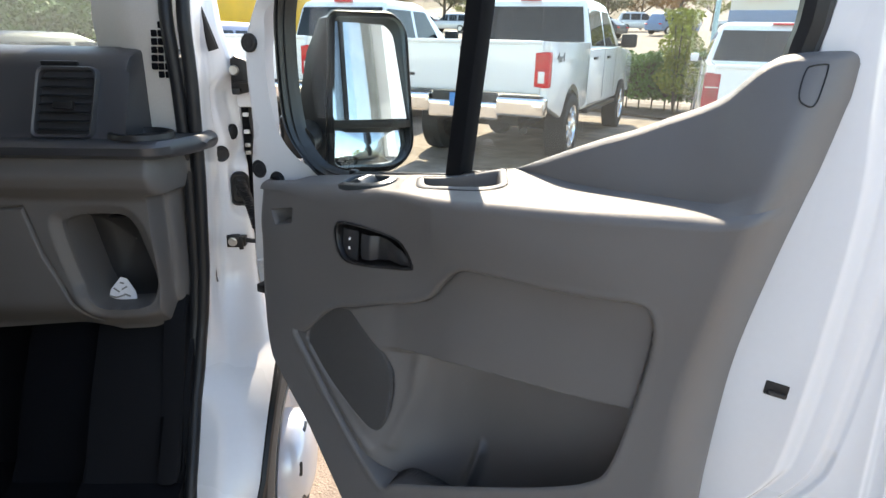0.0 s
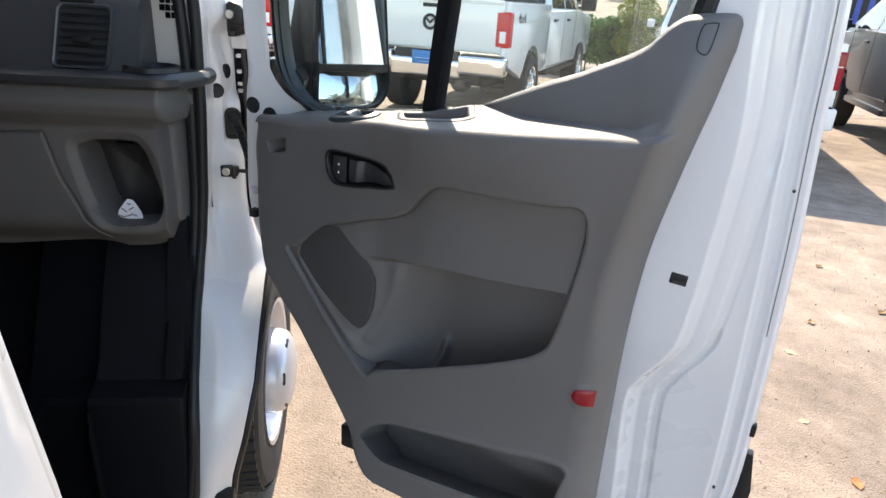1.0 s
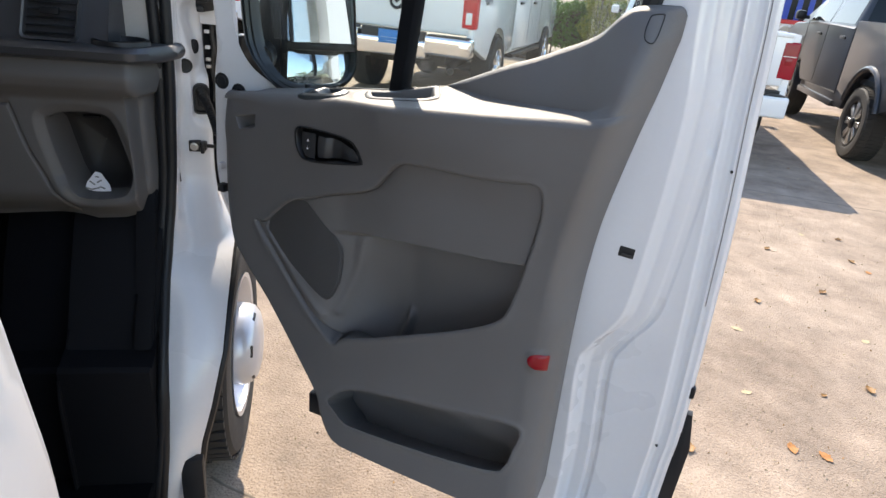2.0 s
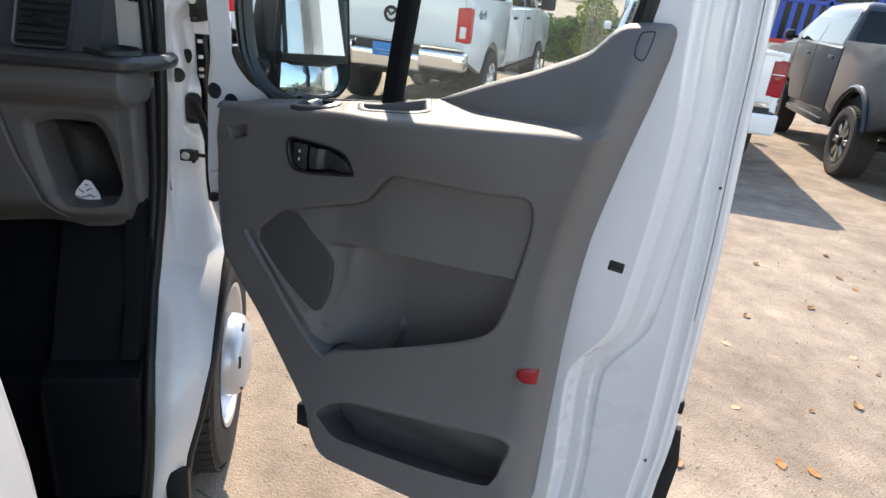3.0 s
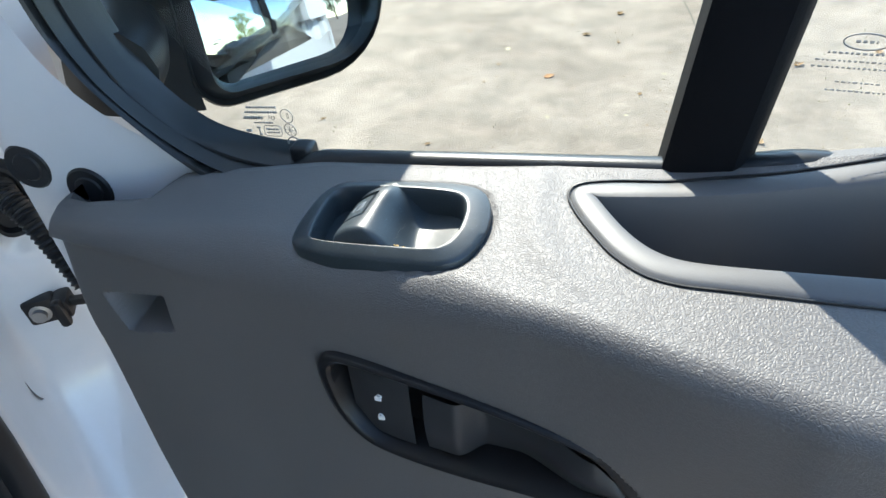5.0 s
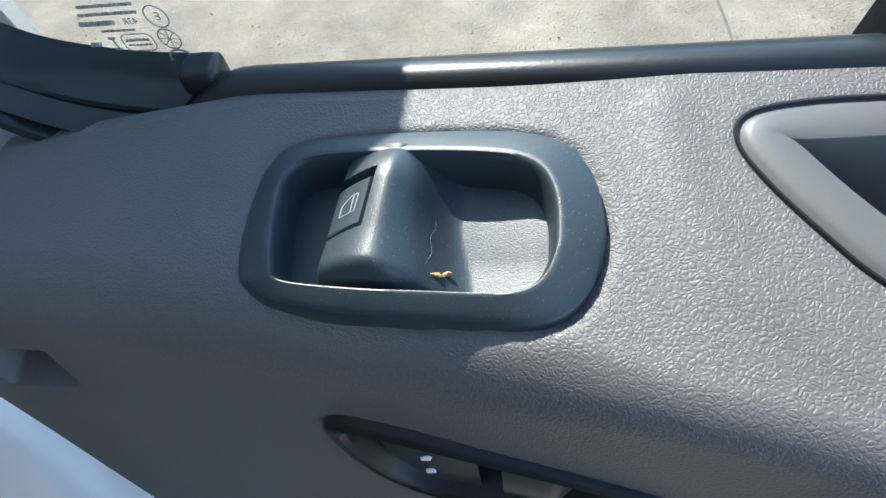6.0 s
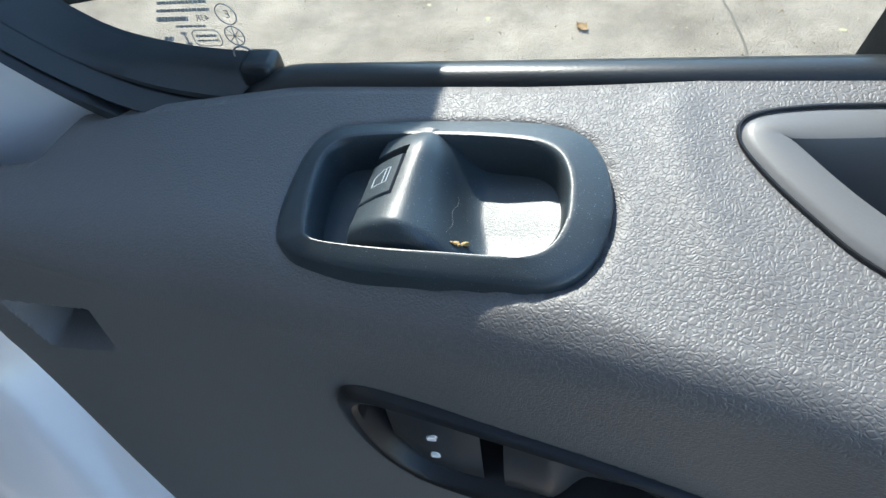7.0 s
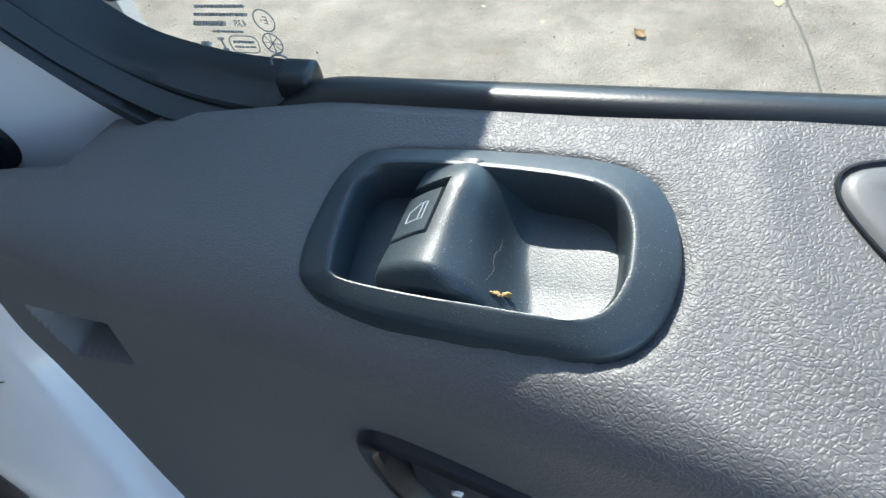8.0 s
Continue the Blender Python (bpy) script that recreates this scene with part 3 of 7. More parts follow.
            z = sill_z(x, y) * (1 - blend) + (sill_z(x, y_front) + 0.012 + 0.6 * (y - y_front)) * blend
            db = poly_dist(x, y, BIN)
            z = z - 0.075 * sstep(db, 0.002, 0.005) - 0.001 * np.exp(-(db / 0.002) ** 2)
            z = z + 0.0013 * np.exp(-(line_dist(x, y, [(0.056, 0.185), (0.058, 0.155), (0.066, 0.13), (0.082, 0.105)]) / 0.008) ** 2) * sstep(r, 0.0, 0.3)
        else:
            y_top = y_rear + (0.167 - 0.165 * (x - 0.246) - y_rear) * sstep(x, 0.2, 0.30) - forward
            base = sill_z(x, y_crease) * (1 - blend) + (sill_z(x, y_front) + 0.012 + 0.6 * (y_crease - y_front)) * blend
            zt = lerp(x, WING_TOP)
            zt = np.where(x < 0.22, base, np.maximum(zt, base))
            k = r if kind == "wing" else 1.0
            roll = 0.0085 * sstep(x, 0.23, 0.30)        # the upper edge rolls back to the glass
            y = y_crease + (y_top - roll * 1.25 - y_crease) * (k ** 1.25)
            z = base + (zt - base) * (k ** 0.95)
            near = np.clip((z - (zt - roll)) / (roll + 1e-6), 0, 1) * (roll > 0.002)
            y = y + roll * 1.25 * (1 - np.sqrt(1 - np.clip(near, 0, 0.999) ** 2)) + roll * 0.5 * near
            if kind == "back":
                y = y + (0.024 + forward) * r
                z = z - 0.004 * r - 0.03 * (r > 0.5)
        if kind in ("fillet", "ledge"):                # the window switch sits in a cut-out
            a = ((x - SW_AT[0]) * math.cos(SW_TURN) + (y - SW_AT[1]) * math.sin(SW_TURN)) * 1000
            b = (-(x - SW_AT[0]) * math.sin(SW_TURN) + (y - SW_AT[1]) * math.cos(SW_TURN)) * 1000
            ds = poly_dist(a, b, SW_OUT)
            z = z - 0.030 * sstep(ds, 3, 7) - 0.0022 * np.exp(-(ds / 2.0) ** 2)
        if kind != "face":                             # beyond the ledge the face sweeps straight up
            s = {"fillet": 0.06 * r, "ledge": 0.06 + 0.20 * r, "wing": 0.26 + 0.74 * r, "back": 1.0}[kind]
            run_out = sstep(x, 0.52, 0.675)
            z0 = top - R
            zt = np.maximum(lerp(x, WING_TOP), z0 + 0.01)
            f0 = face_y(x, z0) - bulge
            ys = f0 + (0.167 - 0.165 * (x - 0.246) - 0.010 - forward - f0) * (0.42 * s + 0.58 * s ** 1.4)
            zs = z0 + (zt - z0) * s
            near = np.clip((zs - (zt - 0.0085)) / 0.0085, 0, 0.999)
            ys = ys + 0.0106 * (1 - np.sqrt(1 - near ** 2)) + 0.0042 * near
            if kind == "back":
                ys, zs = ys + (0.024 + forward) * r, zs - 0.004 * r - 0.03 * (r > 0.5)
            corner = np.clip((x - x[-1]) / 0.014 + 1, 0, 0.995)
            zs = zs - 0.014 * (1 - np.sqrt(1 - corner ** 2)) * s ** 8
            y, z = y * (1 - run_out) + ys * run_out, z * (1 - run_out) + zs * run_out
        # the border bends back to the sheet metal, tighter low down
        back_by, wide = max(0.102 - float(y[-1]), 0.008), float(sstep(z[-1], 0.90, 1.04))
        reach = np.clip((x - x[-1]) / 0.058 + 1, 0, 0.995)
        y = y + wide * back_by * reach ** 2.3 + (1 - wide) * min(0.055, back_by) * (1 - np.sqrt(1 - reach ** 2))
        grid[i, :, 0], grid[i, :, 1], grid[i, :, 2] = x, y, z
    # edges turned back towards the sheet metal
    l1, l2 = grid[:, :1] + (-0.004, 0.008, 0), grid[:, :1] + (-0.004, 0.05, 0)
    r1, r2 = grid[:, -1:] + (0.001, 0.008, 0), grid[:, -1:] + (0.0, 0.09, 0)
    r2[:, :, 1] = np.maximum(r1[:, :, 1] + 0.004, 0.112)
    full = np.concatenate([l2, l1, grid, r1, r2], 1)
    b1, b2 = full[:1] + (0, 0.008, -0.005), full[:1] + (0, 0.09, -0.006)
    full = np.concatenate([b2, b1, full], 0)
    return sheet(full)


trim = trim_panel()
part("trim_panel", trim, TRIM, door, "grey grained plastic door trim with map pockets")
tv = np.array([tuple(v) for v in trim[0]])
tv = tv[(tv[:, 2] > 1.34) & (tv[:, 2] < 1.468) & (tv[:, 0] > 0.56) & (tv[:, 1] < 0.12)]
seam = []
for cx, cz in spline(COVER, 70, True):
    dd = np.hypot(tv[:, 0] - cx, tv[:, 2] - cz)
    near4 = np.argsort(dd)[:4]
    ww = 1 / (dd[near4] + 1e-5)
    seam.append((cx, float((tv[near4, 1] * ww).sum() / ww.sum()) - 0.0006, cz))
part("cover_seam", tube(seam, 0.0009, 6, closed=True), BLACK, door, "seam of the blanking cover on the trim")


def speaker_grille():
    """The perforated sheet over the loudspeaker: dimpled, with rows of holes."""
    n = 150
    xs, zs = np.linspace(-0.13, 0.095, n), np.linspace(0.77, 1.015, n)
    X, Z = np.meshgrid(xs, zs)
    d = poly_dist(X, Z, SPEAKER)
    Y = face_y(X, Z) + 0.0062 + 0.0085 * sstep(X, 0.0, 0.1) + 0.006 * (1 - sstep(d, -0.004, 0.003))
    keep = d > -0.003
    idx = -np.ones(X.shape, int)
    idx[keep] = np.arange(keep.sum())
    P = np.stack([X, Y, Z], -1)[keep]
    F = []
    for i in range(n - 1):
        for j in range(n - 1):
            q = (idx[i, j], idx[i, j + 1], idx[i + 1, j + 1], idx[i + 1, j])
            if min(q) >= 0:
                F.append([int(v) for v in q])
    return P, F


def grille_material():
    m = material("perforated_black_plastic", (0.062, 0.060, 0.060), 0.5)
    nt = m.node_tree
    b = nt.nodes["Principled BSDF"]
    co = nt.nodes.new("ShaderNodeTexCoord")
    vo = nt.nodes.new("ShaderNodeTexVoronoi")
    vo.inputs["Scale"].default_value = 400
    vo.inputs["Randomness"].default_value = 0.0
    flat = nt.nodes.new("ShaderNodeVectorMath")
    flat.operation = "MULTIPLY"
    flat.inputs[1].default_value = (1, 0, 1)
    nt.links.new(co.outputs["Object"], flat.inputs[0])
    nt.links.new(flat.outputs[0], vo.inputs["Vector"])
    bp = nt.nodes.new("ShaderNodeBump")
    bp.inputs["Distance"].default_value = 0.002
    nt.links.new(vo.outputs[0], bp.inputs["Height"])
    nt.links.new(bp.outputs[0], b.inputs["Normal"])
    return m


part("speaker_grille", speaker_grille(), grille_material(), door, "black perforated loudspeaker grille")


# window switch
def rocker_arc(a, b=0.0):
    """The rocker across its ridge: a sloping rounded side and a scooped one, steeper towards the glass."""
    a, b = np.asarray(a, float), np.asarray(b, float)
    steep = (1 - 0.34 * np.clip((-8.5 - a) / 17.9, 0, 1) ** 1.7) * np.sqrt(1 - np.clip((-23.6 - a) / 3.0, 0, 1) ** 2)
    run = 24.0 + 9.0 * sstep(-b, -14, 16)
    long_side = 0.5 * (1 + np.cos(math.pi * np.clip((a + 8.5) / run, 0, 1)))
    return np.where(a < -8.5, steep, long_side)


def well_floor(a, b):
    """The scooped floor round the rocker, in millimetres below the sill."""
    return -9.5 + 2.5 * sstep(a, 20, 46) + 1.5 * sstep(-np.asarray(b, float), 0, 24)


def window_switch():
    n = 160
    out, ridge = spline(SW_OUT, n, True), spline(SW_RIDGE, n, True)
    rows = []
    for f, h in ((0.0, -13.0), (0.0, 1.2), (0.05, 2.2), (0.3, 3.6), (0.6, 4.9), (0.85, 5.9), (0.96, 6.3), (1.04, 6.2), (1.10, 5.4), (1.16, 3.5), (1.22, -4.0), (1.26, -16.0)):
        p = out + (ridge - out) * f
        rows.append(sw(p[:, 0], p[:, 1], np.full(n, h)))
    bezel = part("switch_bezel", sheet(np.array(rows), wrap=True), SWITCH, door, "dark satin bezel of the window switch")
    # the well with the rocker bulging out of it
    A, B = np.meshgrid(np.linspace(-50, 49, 320), np.linspace(-23.5, 30, 190))
    prof = rocker_arc(A, B)
    roll = np.clip((-B - 11.5) / 7.2, 0, 1)
    back = np.clip((B - 14) / 14.0, 0, 1)
    cross = np.sqrt(1 - np.clip(roll, 0, 1) ** 2.6) * (1 - 0.22 * back ** 2)
    # the button's slot, slanting with the button
    S = B - 0.26 * (A + 19)
    slot = sstep(np.minimum.reduce([A + 26.2, -11.9 - A, S + 4.0, 17.4 - S]), 0, 0.4)
    deep = sstep(np.minimum.reduce([A + 25.6, -11.9 - A, S - 13.6, 17.4 - S]), 0, 0.6)
    H = well_floor(A, B) + 20.5 * prof * cross - 1.0 * slot - 6.0 * deep - 8.0 * sstep(-B, 18.2, 18.9) * sstep(prof, 0.3, 0.6)
    part("rocker", sheet(sw(A, B, H)), SWITCH, bezel, "rounded window rocker in a scooped well")

    def on_button(a, sl):
        """A place on the button's face, by its own slanting axes."""
        a, sl = np.asarray(a, float), np.asarray(sl, float)
        b = sl + 0.26 * (a + 19)
        return b, well_floor(a, b) + 20.5 * rocker_arc(a, b)

    a2, s2 = np.meshgrid(np.linspace(-25.9, -12.2, 34), np.linspace(-3.7, 13.8, 34))
    b2, h2 = on_button(a2, s2)
    e = np.minimum.reduce([a2 + 25.9, -12.2 - a2, s2 + 3.7, 13.8 - s2])
    part("rocker_button", sheet(sw(a2, b2, h2 + 0.35 - 1.7 * (1 - sstep(e, 0, 0.8)))), SWITCH, bezel, "small window button with a pale pictogram")
    hinge_a = np.full(20, -23.9)
    hb, hh = on_button(hinge_a, np.linspace(-3.2, 13.2, 20))
    part("button_groove", tube(sw(hinge_a, hb, hh + 0.3), 0.00012, 5), BLACK, bezel)
    # pictogram: a raised window outline with its sloping front edge, and the sill below
    lines = ([(-21.0, 2.2), (-21.0, 6.0), (-18.0, 8.4), (-15.8, 8.4), (-15.8, 2.2), (-21.0, 2.2)], [(-17.2, 2.4), (-17.2, 8.2)])
    strokes = []
    for ln in lines:
        p = np.array(ln)
        u = np.linspace(0, len(p) - 1, 8 * (len(p) - 1) + 1)
        la, lb = np.interp(u, np.arange(len(p)), p[:, 0]), np.interp(u, np.arange(len(p)), p[:, 1])
        bb, lh = on_button(la, lb)
        strokes.append(tube(sw(la, bb, lh + 0.38), 0.00021, 5))
    part("switch_pictogram", joined(*strokes), INK_PALE, bezel, "pale window pictogram")
    # a pale scratch, and crumbs lying in the well
    u = np.linspace(0, 1, 22)
    sa, sb = 7.2 + 0.5 * np.sin(u * 11) + 1.4 * u, 9.0 - 17.0 * u
    part("scratch", tube(sw(sa, sb, well_floor(sa, sb) + 20.5 * rocker_arc(sa, sb) + 0.02), 0.00005, 5), INK_GREY, bezel)


def crumb(a, b, size):
    h = float(well_floor(a, b)) + 20.5 * float(rocker_arc(a, b)) + size * 0.4
    c = sw(a, b, h)
    v, f = lathe([(0.001, -0.5), (0.35, -0.35), (0.5, 0.05), (0.3, 0.4), (0.001, 0.5)], 9)
    v = np.array([tuple(q) for q in v]) * size * 0.001
    v = v * (1 + 0.35 * np.sin(v[:, :1] * 9000 + a) * np.cos(v[:, 1:2] * 7000)) * np.array((1.3, 0.8, 0.7)) + np.array(c).reshape(3)
    ob = part("crumb", (v, f), CRUMB)
    tagged(ob, "tan crumb of dirt lying in the switch well", "crumb", "crumbs in the switch well")


crumb(14.6, -8.2, 2.3)
crumb(11.6, -10.0, 1.7)
crumb(12.9, -9.6, 1.3)
crumb(10.4, -10.4, 0.9)


window_switch()


def bin_at(p, h):
    """A place on the bin's rim."""
    x, y = p[:, 0], p[:, 1]
    return np.stack([x, y, sill_z(x, y) + h], -1)


def storage_bin():
    n = 140
    out = spline(BIN, n, True)
    t = np.roll(out, -2, 0) - np.roll(out, 2, 0)
    t /= np.linalg.norm(t, axis=1)[:, None]
    inw = np.stack([-t[:, 1], t[:, 0]], -1)
    if ((out.mean(0) - out[0]) * inw[0]).sum() < 0:
        inw = -inw
    c = out.mean(0)
    rows = []
    for d, h in ((-0.0012, -0.006), (-0.0012, -0.001), (0.0004, 0.0005), (0.002, 0.0011), (0.009, 0.0013), (0.0112, 0.0006), (0.0125, -0.002), (0.0135, -0.010), (0.016, -0.055)):
        ring = out + inw * d
        for _ in range(int(max(d, 0) * 2600)):
            ring = 0.5 * ring + 0.25 * (np.roll(ring, 1, 0) + np.roll(ring, -1, 0))
        rows.append(bin_at(ring, h))
    part("door_bin_rim", sheet(np.array(rows), wrap=True), RIM_GREY, door, "moulded grey rim of the small sill bin")
    part("bin_seam", tube([tuple(v) for v in bin_at(out - inw * 0.0018, 0.0002)], 0.0007, 6, closed=True), BLACK, door)
    last = np.array(rows[-1])
    mid = last.mean(0)
    bottom = [mid + (last - mid) * k for k in (1.0, 0.5, 0.02)]
    part("door_bin_floor", sheet(np.array(bottom), wrap=True), BLACK, door)


storage_bin()


def on_face(x, z, out=0.0):
    x, z = np.asarray(x, float), np.asarray(z, float)
    return np.stack([x, face_y(x, z) - out, z], -1)


def inner_handle():
    n = 120
    o = spline(HANDLE, n, True)
    c = o.mean(0)
    rows = []
    for f, h in ((0.0, -0.006), (0.0, 0.0005), (0.015, 0.0022), (0.05, 0.0032), (0.085, 0.0026), (0.11, 0.0005), (0.14, -0.010), (0.2, -0.022), (0.5, -0.024), (0.98, -0.024)):
        p = c + (o - c) * (1 - f)
        rows.append(on_face(p[:, 0], p[:, 1], h))
    dish = part("handle_bezel", sheet(np.array(rows), wrap=True), BLACK, door, "glossy black inner door handle bezel")
    # lock button plate with two small symbols
    X, Z = np.meshgrid(np.linspace(-0.047, -0.006, 16), np.linspace(0, 1, 18))
    zt = 1.152 + 0.06 * (X + 0.05)
    zb = 1.103 - 0.05 * (X + 0.05) + 0.016 * sstep(-X, 0.03, 0.05)
    Zz = zb + (zt - zb) * Z
    lift = -0.006 + 0.004 * np.cos((X + 0.026) / 0.021 * 1.4) * np.cos((Z - 0.5) * 2.2)
    part("lock_switch", sheet(on_face(X, Zz, lift)), LEVER, dish, "black rocker for the door locks")
    for z0, open_lock in ((1.138, True), (1.121, False)):
        body = box((-0.0305, 0, -0.003), (-0.0265, 0.0012, 0.0005), 0.0003, 1)
        bm_m = Matrix.Translation((0.002, float(face_y(-0.028, z0)) + 0.0005, z0))
        body.transform(bm_m)
        part("lock_symbol", body, INK_WHITE, dish, "white padlock symbol")
        arc = [(-0.0265 + 0.0016 * math.cos(a) + (0.001 if open_lock else 0), float(face_y(-0.028, z0)) + 0.001, z0 + 0.0006 + 0.002 * math.sin(a)) for a in np.linspace(0, math.pi, 9)]
        part("lock_symbol", tube(arc, 0.00035, 6), INK_WHITE, dish)
    # the lever
    X, Zr = np.meshgrid(np.linspace(0.004, 0.116, 50), np.linspace(0, 1, 14))
    zt = lerp(X, [(0.0, 1.153), (0.03, 1.153), (0.06, 1.150), (0.1, 1.145), (0.12, 1.128)])
    zb = lerp(X, [(0.0, 1.107), (0.03, 1.110), (0.06, 1.116), (0.1, 1.120), (0.12, 1.124)])
    Z = zb + (zt - zb) * Zr
    lift = 0.0005 - 0.013 * sstep(X, 0.022, 0.04) + 0.012 * sstep(X, 0.055, 0.10) + 0.003 * np.sin(Zr * math.pi) - 0.004
    part("handle_lever", sheet(on_face(X, Z, lift)), LEVER, dish, "dark satin pull lever")


inner_handle()
rx, rz = np.meshgrid(np.linspace(-1, 1, 14), np.linspace(-1, 1, 12))
red_x = 0.557 + 0.0195 * rx
red_z = 0.842 + 0.016 * rz * np.where(rx < 0.2, np.sqrt(np.clip(1 - (np.maximum(0.2 - rx, 0) / 1.22) ** 2.2, 0.02, 1)), 1.0)
bend = 0.055 * (1 - np.sqrt(1 - np.clip((red_x - lerp(red_z, RIGHT_EDGE)) / 0.058 + 1, 0, 0.995) ** 2))     # it follows the trim's border
part("door_reflector", sheet(on_face(red_x, red_z, 0.0035 - bend + 0.0035 * (1 - rx ** 4) * (1 - rz ** 4))), REFLECTOR, door, "small red reflector")

# ---- white sheet metal of the door ----
EDGE_X = [(0.40, 0.838), (0.546, 0.842), (0.685, 0.846), (1.068, 0.833), (1.316, 0.817), (1.51, 0.805), (1.95, 0.765)]
CREASE_X = [(0.40, 0.63), (0.56, 0.632), (0.78, 0.62), (0.84, 0.636), (0.90, 0.672), (0.948, 0.687), (1.094, 0.699), (1.305, 0.706), (1.483, 0.692), (1.95, 0.665)]


EDGE_X = [tuple(v) for v in spline(EDGE_X, 120)]
CREASE_X = [tuple(v) for v in spline(CREASE_X, 160)]


def inner_shell():
    zs = np.linspace(0.40, 1.95, 420)
    rows = []
    for z in zs:
        xe, xc = lerp(z, EDGE_X), lerp(z, CREASE_X)
        xr = lerp(z, RIGHT_EDGE) - 0.02
        xs = np.concatenate([np.linspace(xr, xc - 0.008, 14), np.linspace(xc - 0.008, xc + 0.075, 60)[1:], np.linspace(xc + 0.075, xe - 0.056, 14)[1:], np.linspace(xe - 0.056, xe, 34)[1:]])
        y = np.full_like(xs, 0.108)
        y = y + 0.035 * sstep(xs, xc - 0.006, xc + 0.020)
        y = y + 0.012 * sstep(xs, xc + 0.02, xe - 0.06)
        y = y + 0.036 * sstep(xs, xe - 0.055, xe - 0.036)
        # pressed bead
        y = y + 0.006 * sstep(0.012 - np.abs(xs - (xc + 0.052)), 0, 0.008) * np.maximum(0.45, sstep(z, 1.22, 1.26) + sstep(-z, -0.98, -0.94))
        y = y - 0.004 * np.exp(-((xs - (xe - 0.022)) / 0.004) ** 2)
        y = y + 0.012 * sstep(xs, xe - 0.008, xe)
        rows.append(np.stack([xs, y, np.full_like(xs, z)], -1))
    p = np.array(rows)
    # outer skin comes back behind
    back = p[:, -1:] + (0.002, 0.02, 0)
    return sheet(np.concatenate([p, back], 1))


shell = part("inner_shell", inner_shell(), WHITE, door, "white painted inner door sheet with pressed beads")


def outer_skin():
    """The outer skin below the window, and the hinge edge."""
    zs = np.linspace(0.40, 1.15, 60)
    rows = []
    for z in zs:
        xl = lerp(z, LEFT_EDGE) - 0.045
        xe = lerp(z, EDGE_X) + 0.002
        u = np.linspace(0, 1, 40)
        x = xl + (xe - xl) * u
        y = 0.30 - 0.085 * u + 0.03 * np.sin(u * math.pi)
        rows.append(np.concatenate([[(xl + 0.045, face_y(xl + 0.045, max(z, 0.6)) + 0.05, z), (xl + 0.004, 0.22, z)], np.stack([x, y, np.full_like(x, z)], -1)]))
    p = np.array(rows)
    return sheet(p, flip=True)


part("outer_skin", outer_skin(), WHITE, door)
bm = prism([(0.10, 0.10), (0.84, 0.11), (0.842, 0.21), (0.45, 0.265), (0.08, 0.285)], 0.40, 0.408, "xy")
part("door_bottom", bm, WHITE, door, smooth=False)


def frame_post():
    """The upright of the window frame at the latch side, and the top rail, out to the glass."""
    zs = np.linspace(1.25, 1.95, 40)
    rows = []
    for z in zs:
        xr = lerp(z, [(1.25, 0.63), (1.47, 0.632), (1.53, 0.640), (1.95, 0.60)])
        xg = xr - 0.012
        yg = glass_y(xg)
        rows.append([(xr + 0.03, 0.108, z), (xr, 0.106, z), (xr - 0.006, 0.115, z), (xr - 0.01, yg + 0.01, z), (xr - 0.008, yg + 0.05, z), (0.80, 0.235, z)])
    return sheet(np.array(rows), flip=True)


part("window_post", frame_post(), WHITE, door)
xr_line = [(0.627, 1.44), (0.628, 1.47), (0.634, 1.53), (0.62, 1.7), (0.598, 1.95)]
run = [(x - 0.014, glass_y(x - 0.014) - 0.012, z) for x, z in spline(xr_line, 20)]
part("glass_run", tube(run, 0.017, 8), RUBBER, door, "black rubber window channel")


def front_frame():
    """The white triangular corner of the frame at the mirror, down beside the hinges."""
    left = spline([(-0.255, 1.72), (-0.318, 1.56), (-0.338, 1.518), (-0.360, 1.476), (-0.368, 1.43), (-0.368, 1.38), (-0.364, 1.33), (-0.364, 1.275), (-0.372, 1.23), (-0.376, 1.17), (-0.380, 1.08), (-0.383, 0.98), (-0.365, 0.90), (-0.30, 0.81)], 60)
    right = spline([(-0.205, 1.72), (-0.275, 1.56), (-0.318, 1.518), (-0.324, 1.476), (-0.328, 1.43), (-0.326, 1.38), (-0.318, 1.33), (-0.300, 1.28), (-0.262, 1.24), (-0.205, 1.21), (-0.19, 1.17), (-0.2, 1.0), (-0.19, 0.9), (-0.18, 0.81)], 60)
    rows = []
    for (xl, zl), (xr, zr) in zip(left, right):
        u = np.linspace(0, 1, 14)
        x = xl + (xr - xl) * u
        z = zl + (zr - zl) * u
        y = 0.213 + 0.02 * u + 0.144 * np.maximum(0, 0.25 - u) ** 2
        r = np.stack([x, y, z], -1)
        edge = np.array([(xl - 0.004, 0.25, zl), (xl - 0.002, 0.30, zl)])
        rows.append(np.concatenate([edge[::-1], r]))
    return sheet(np.array(rows), flip=True)


part("hinge_frame", front_frame(), WHITE, door, "white painted front frame of the door")
top_rail = [(-0.26, 0.245, 1.66), (-0.2, 0.24, 1.78), (-0.1, 0.232, 1.90), (0.05, 0.22, 1.95), (0.60, 0.13, 1.95)]
part("window_top_rail", tube(spline(top_rail, 40), 0.03, 10), WHITE, door)


def plug(name, x, y, z, r, parent, axis=(0.1, -1, 0.05)):
    prof = [(0.0001, 0.0035), (r * 0.55, 0.0035), (r * 0.62, 0.0022), (r * 0.92, 0.003), (r, 0.0012), (r, -0.004)]
    v = moved(lathe(prof, 28), Matrix.Translation((x, y, z)) @ Vector(axis).to_track_quat("Z", "Y").to_matrix().to_4x4())
    return part(name, v, RUBBER, parent, "black rubber plug")


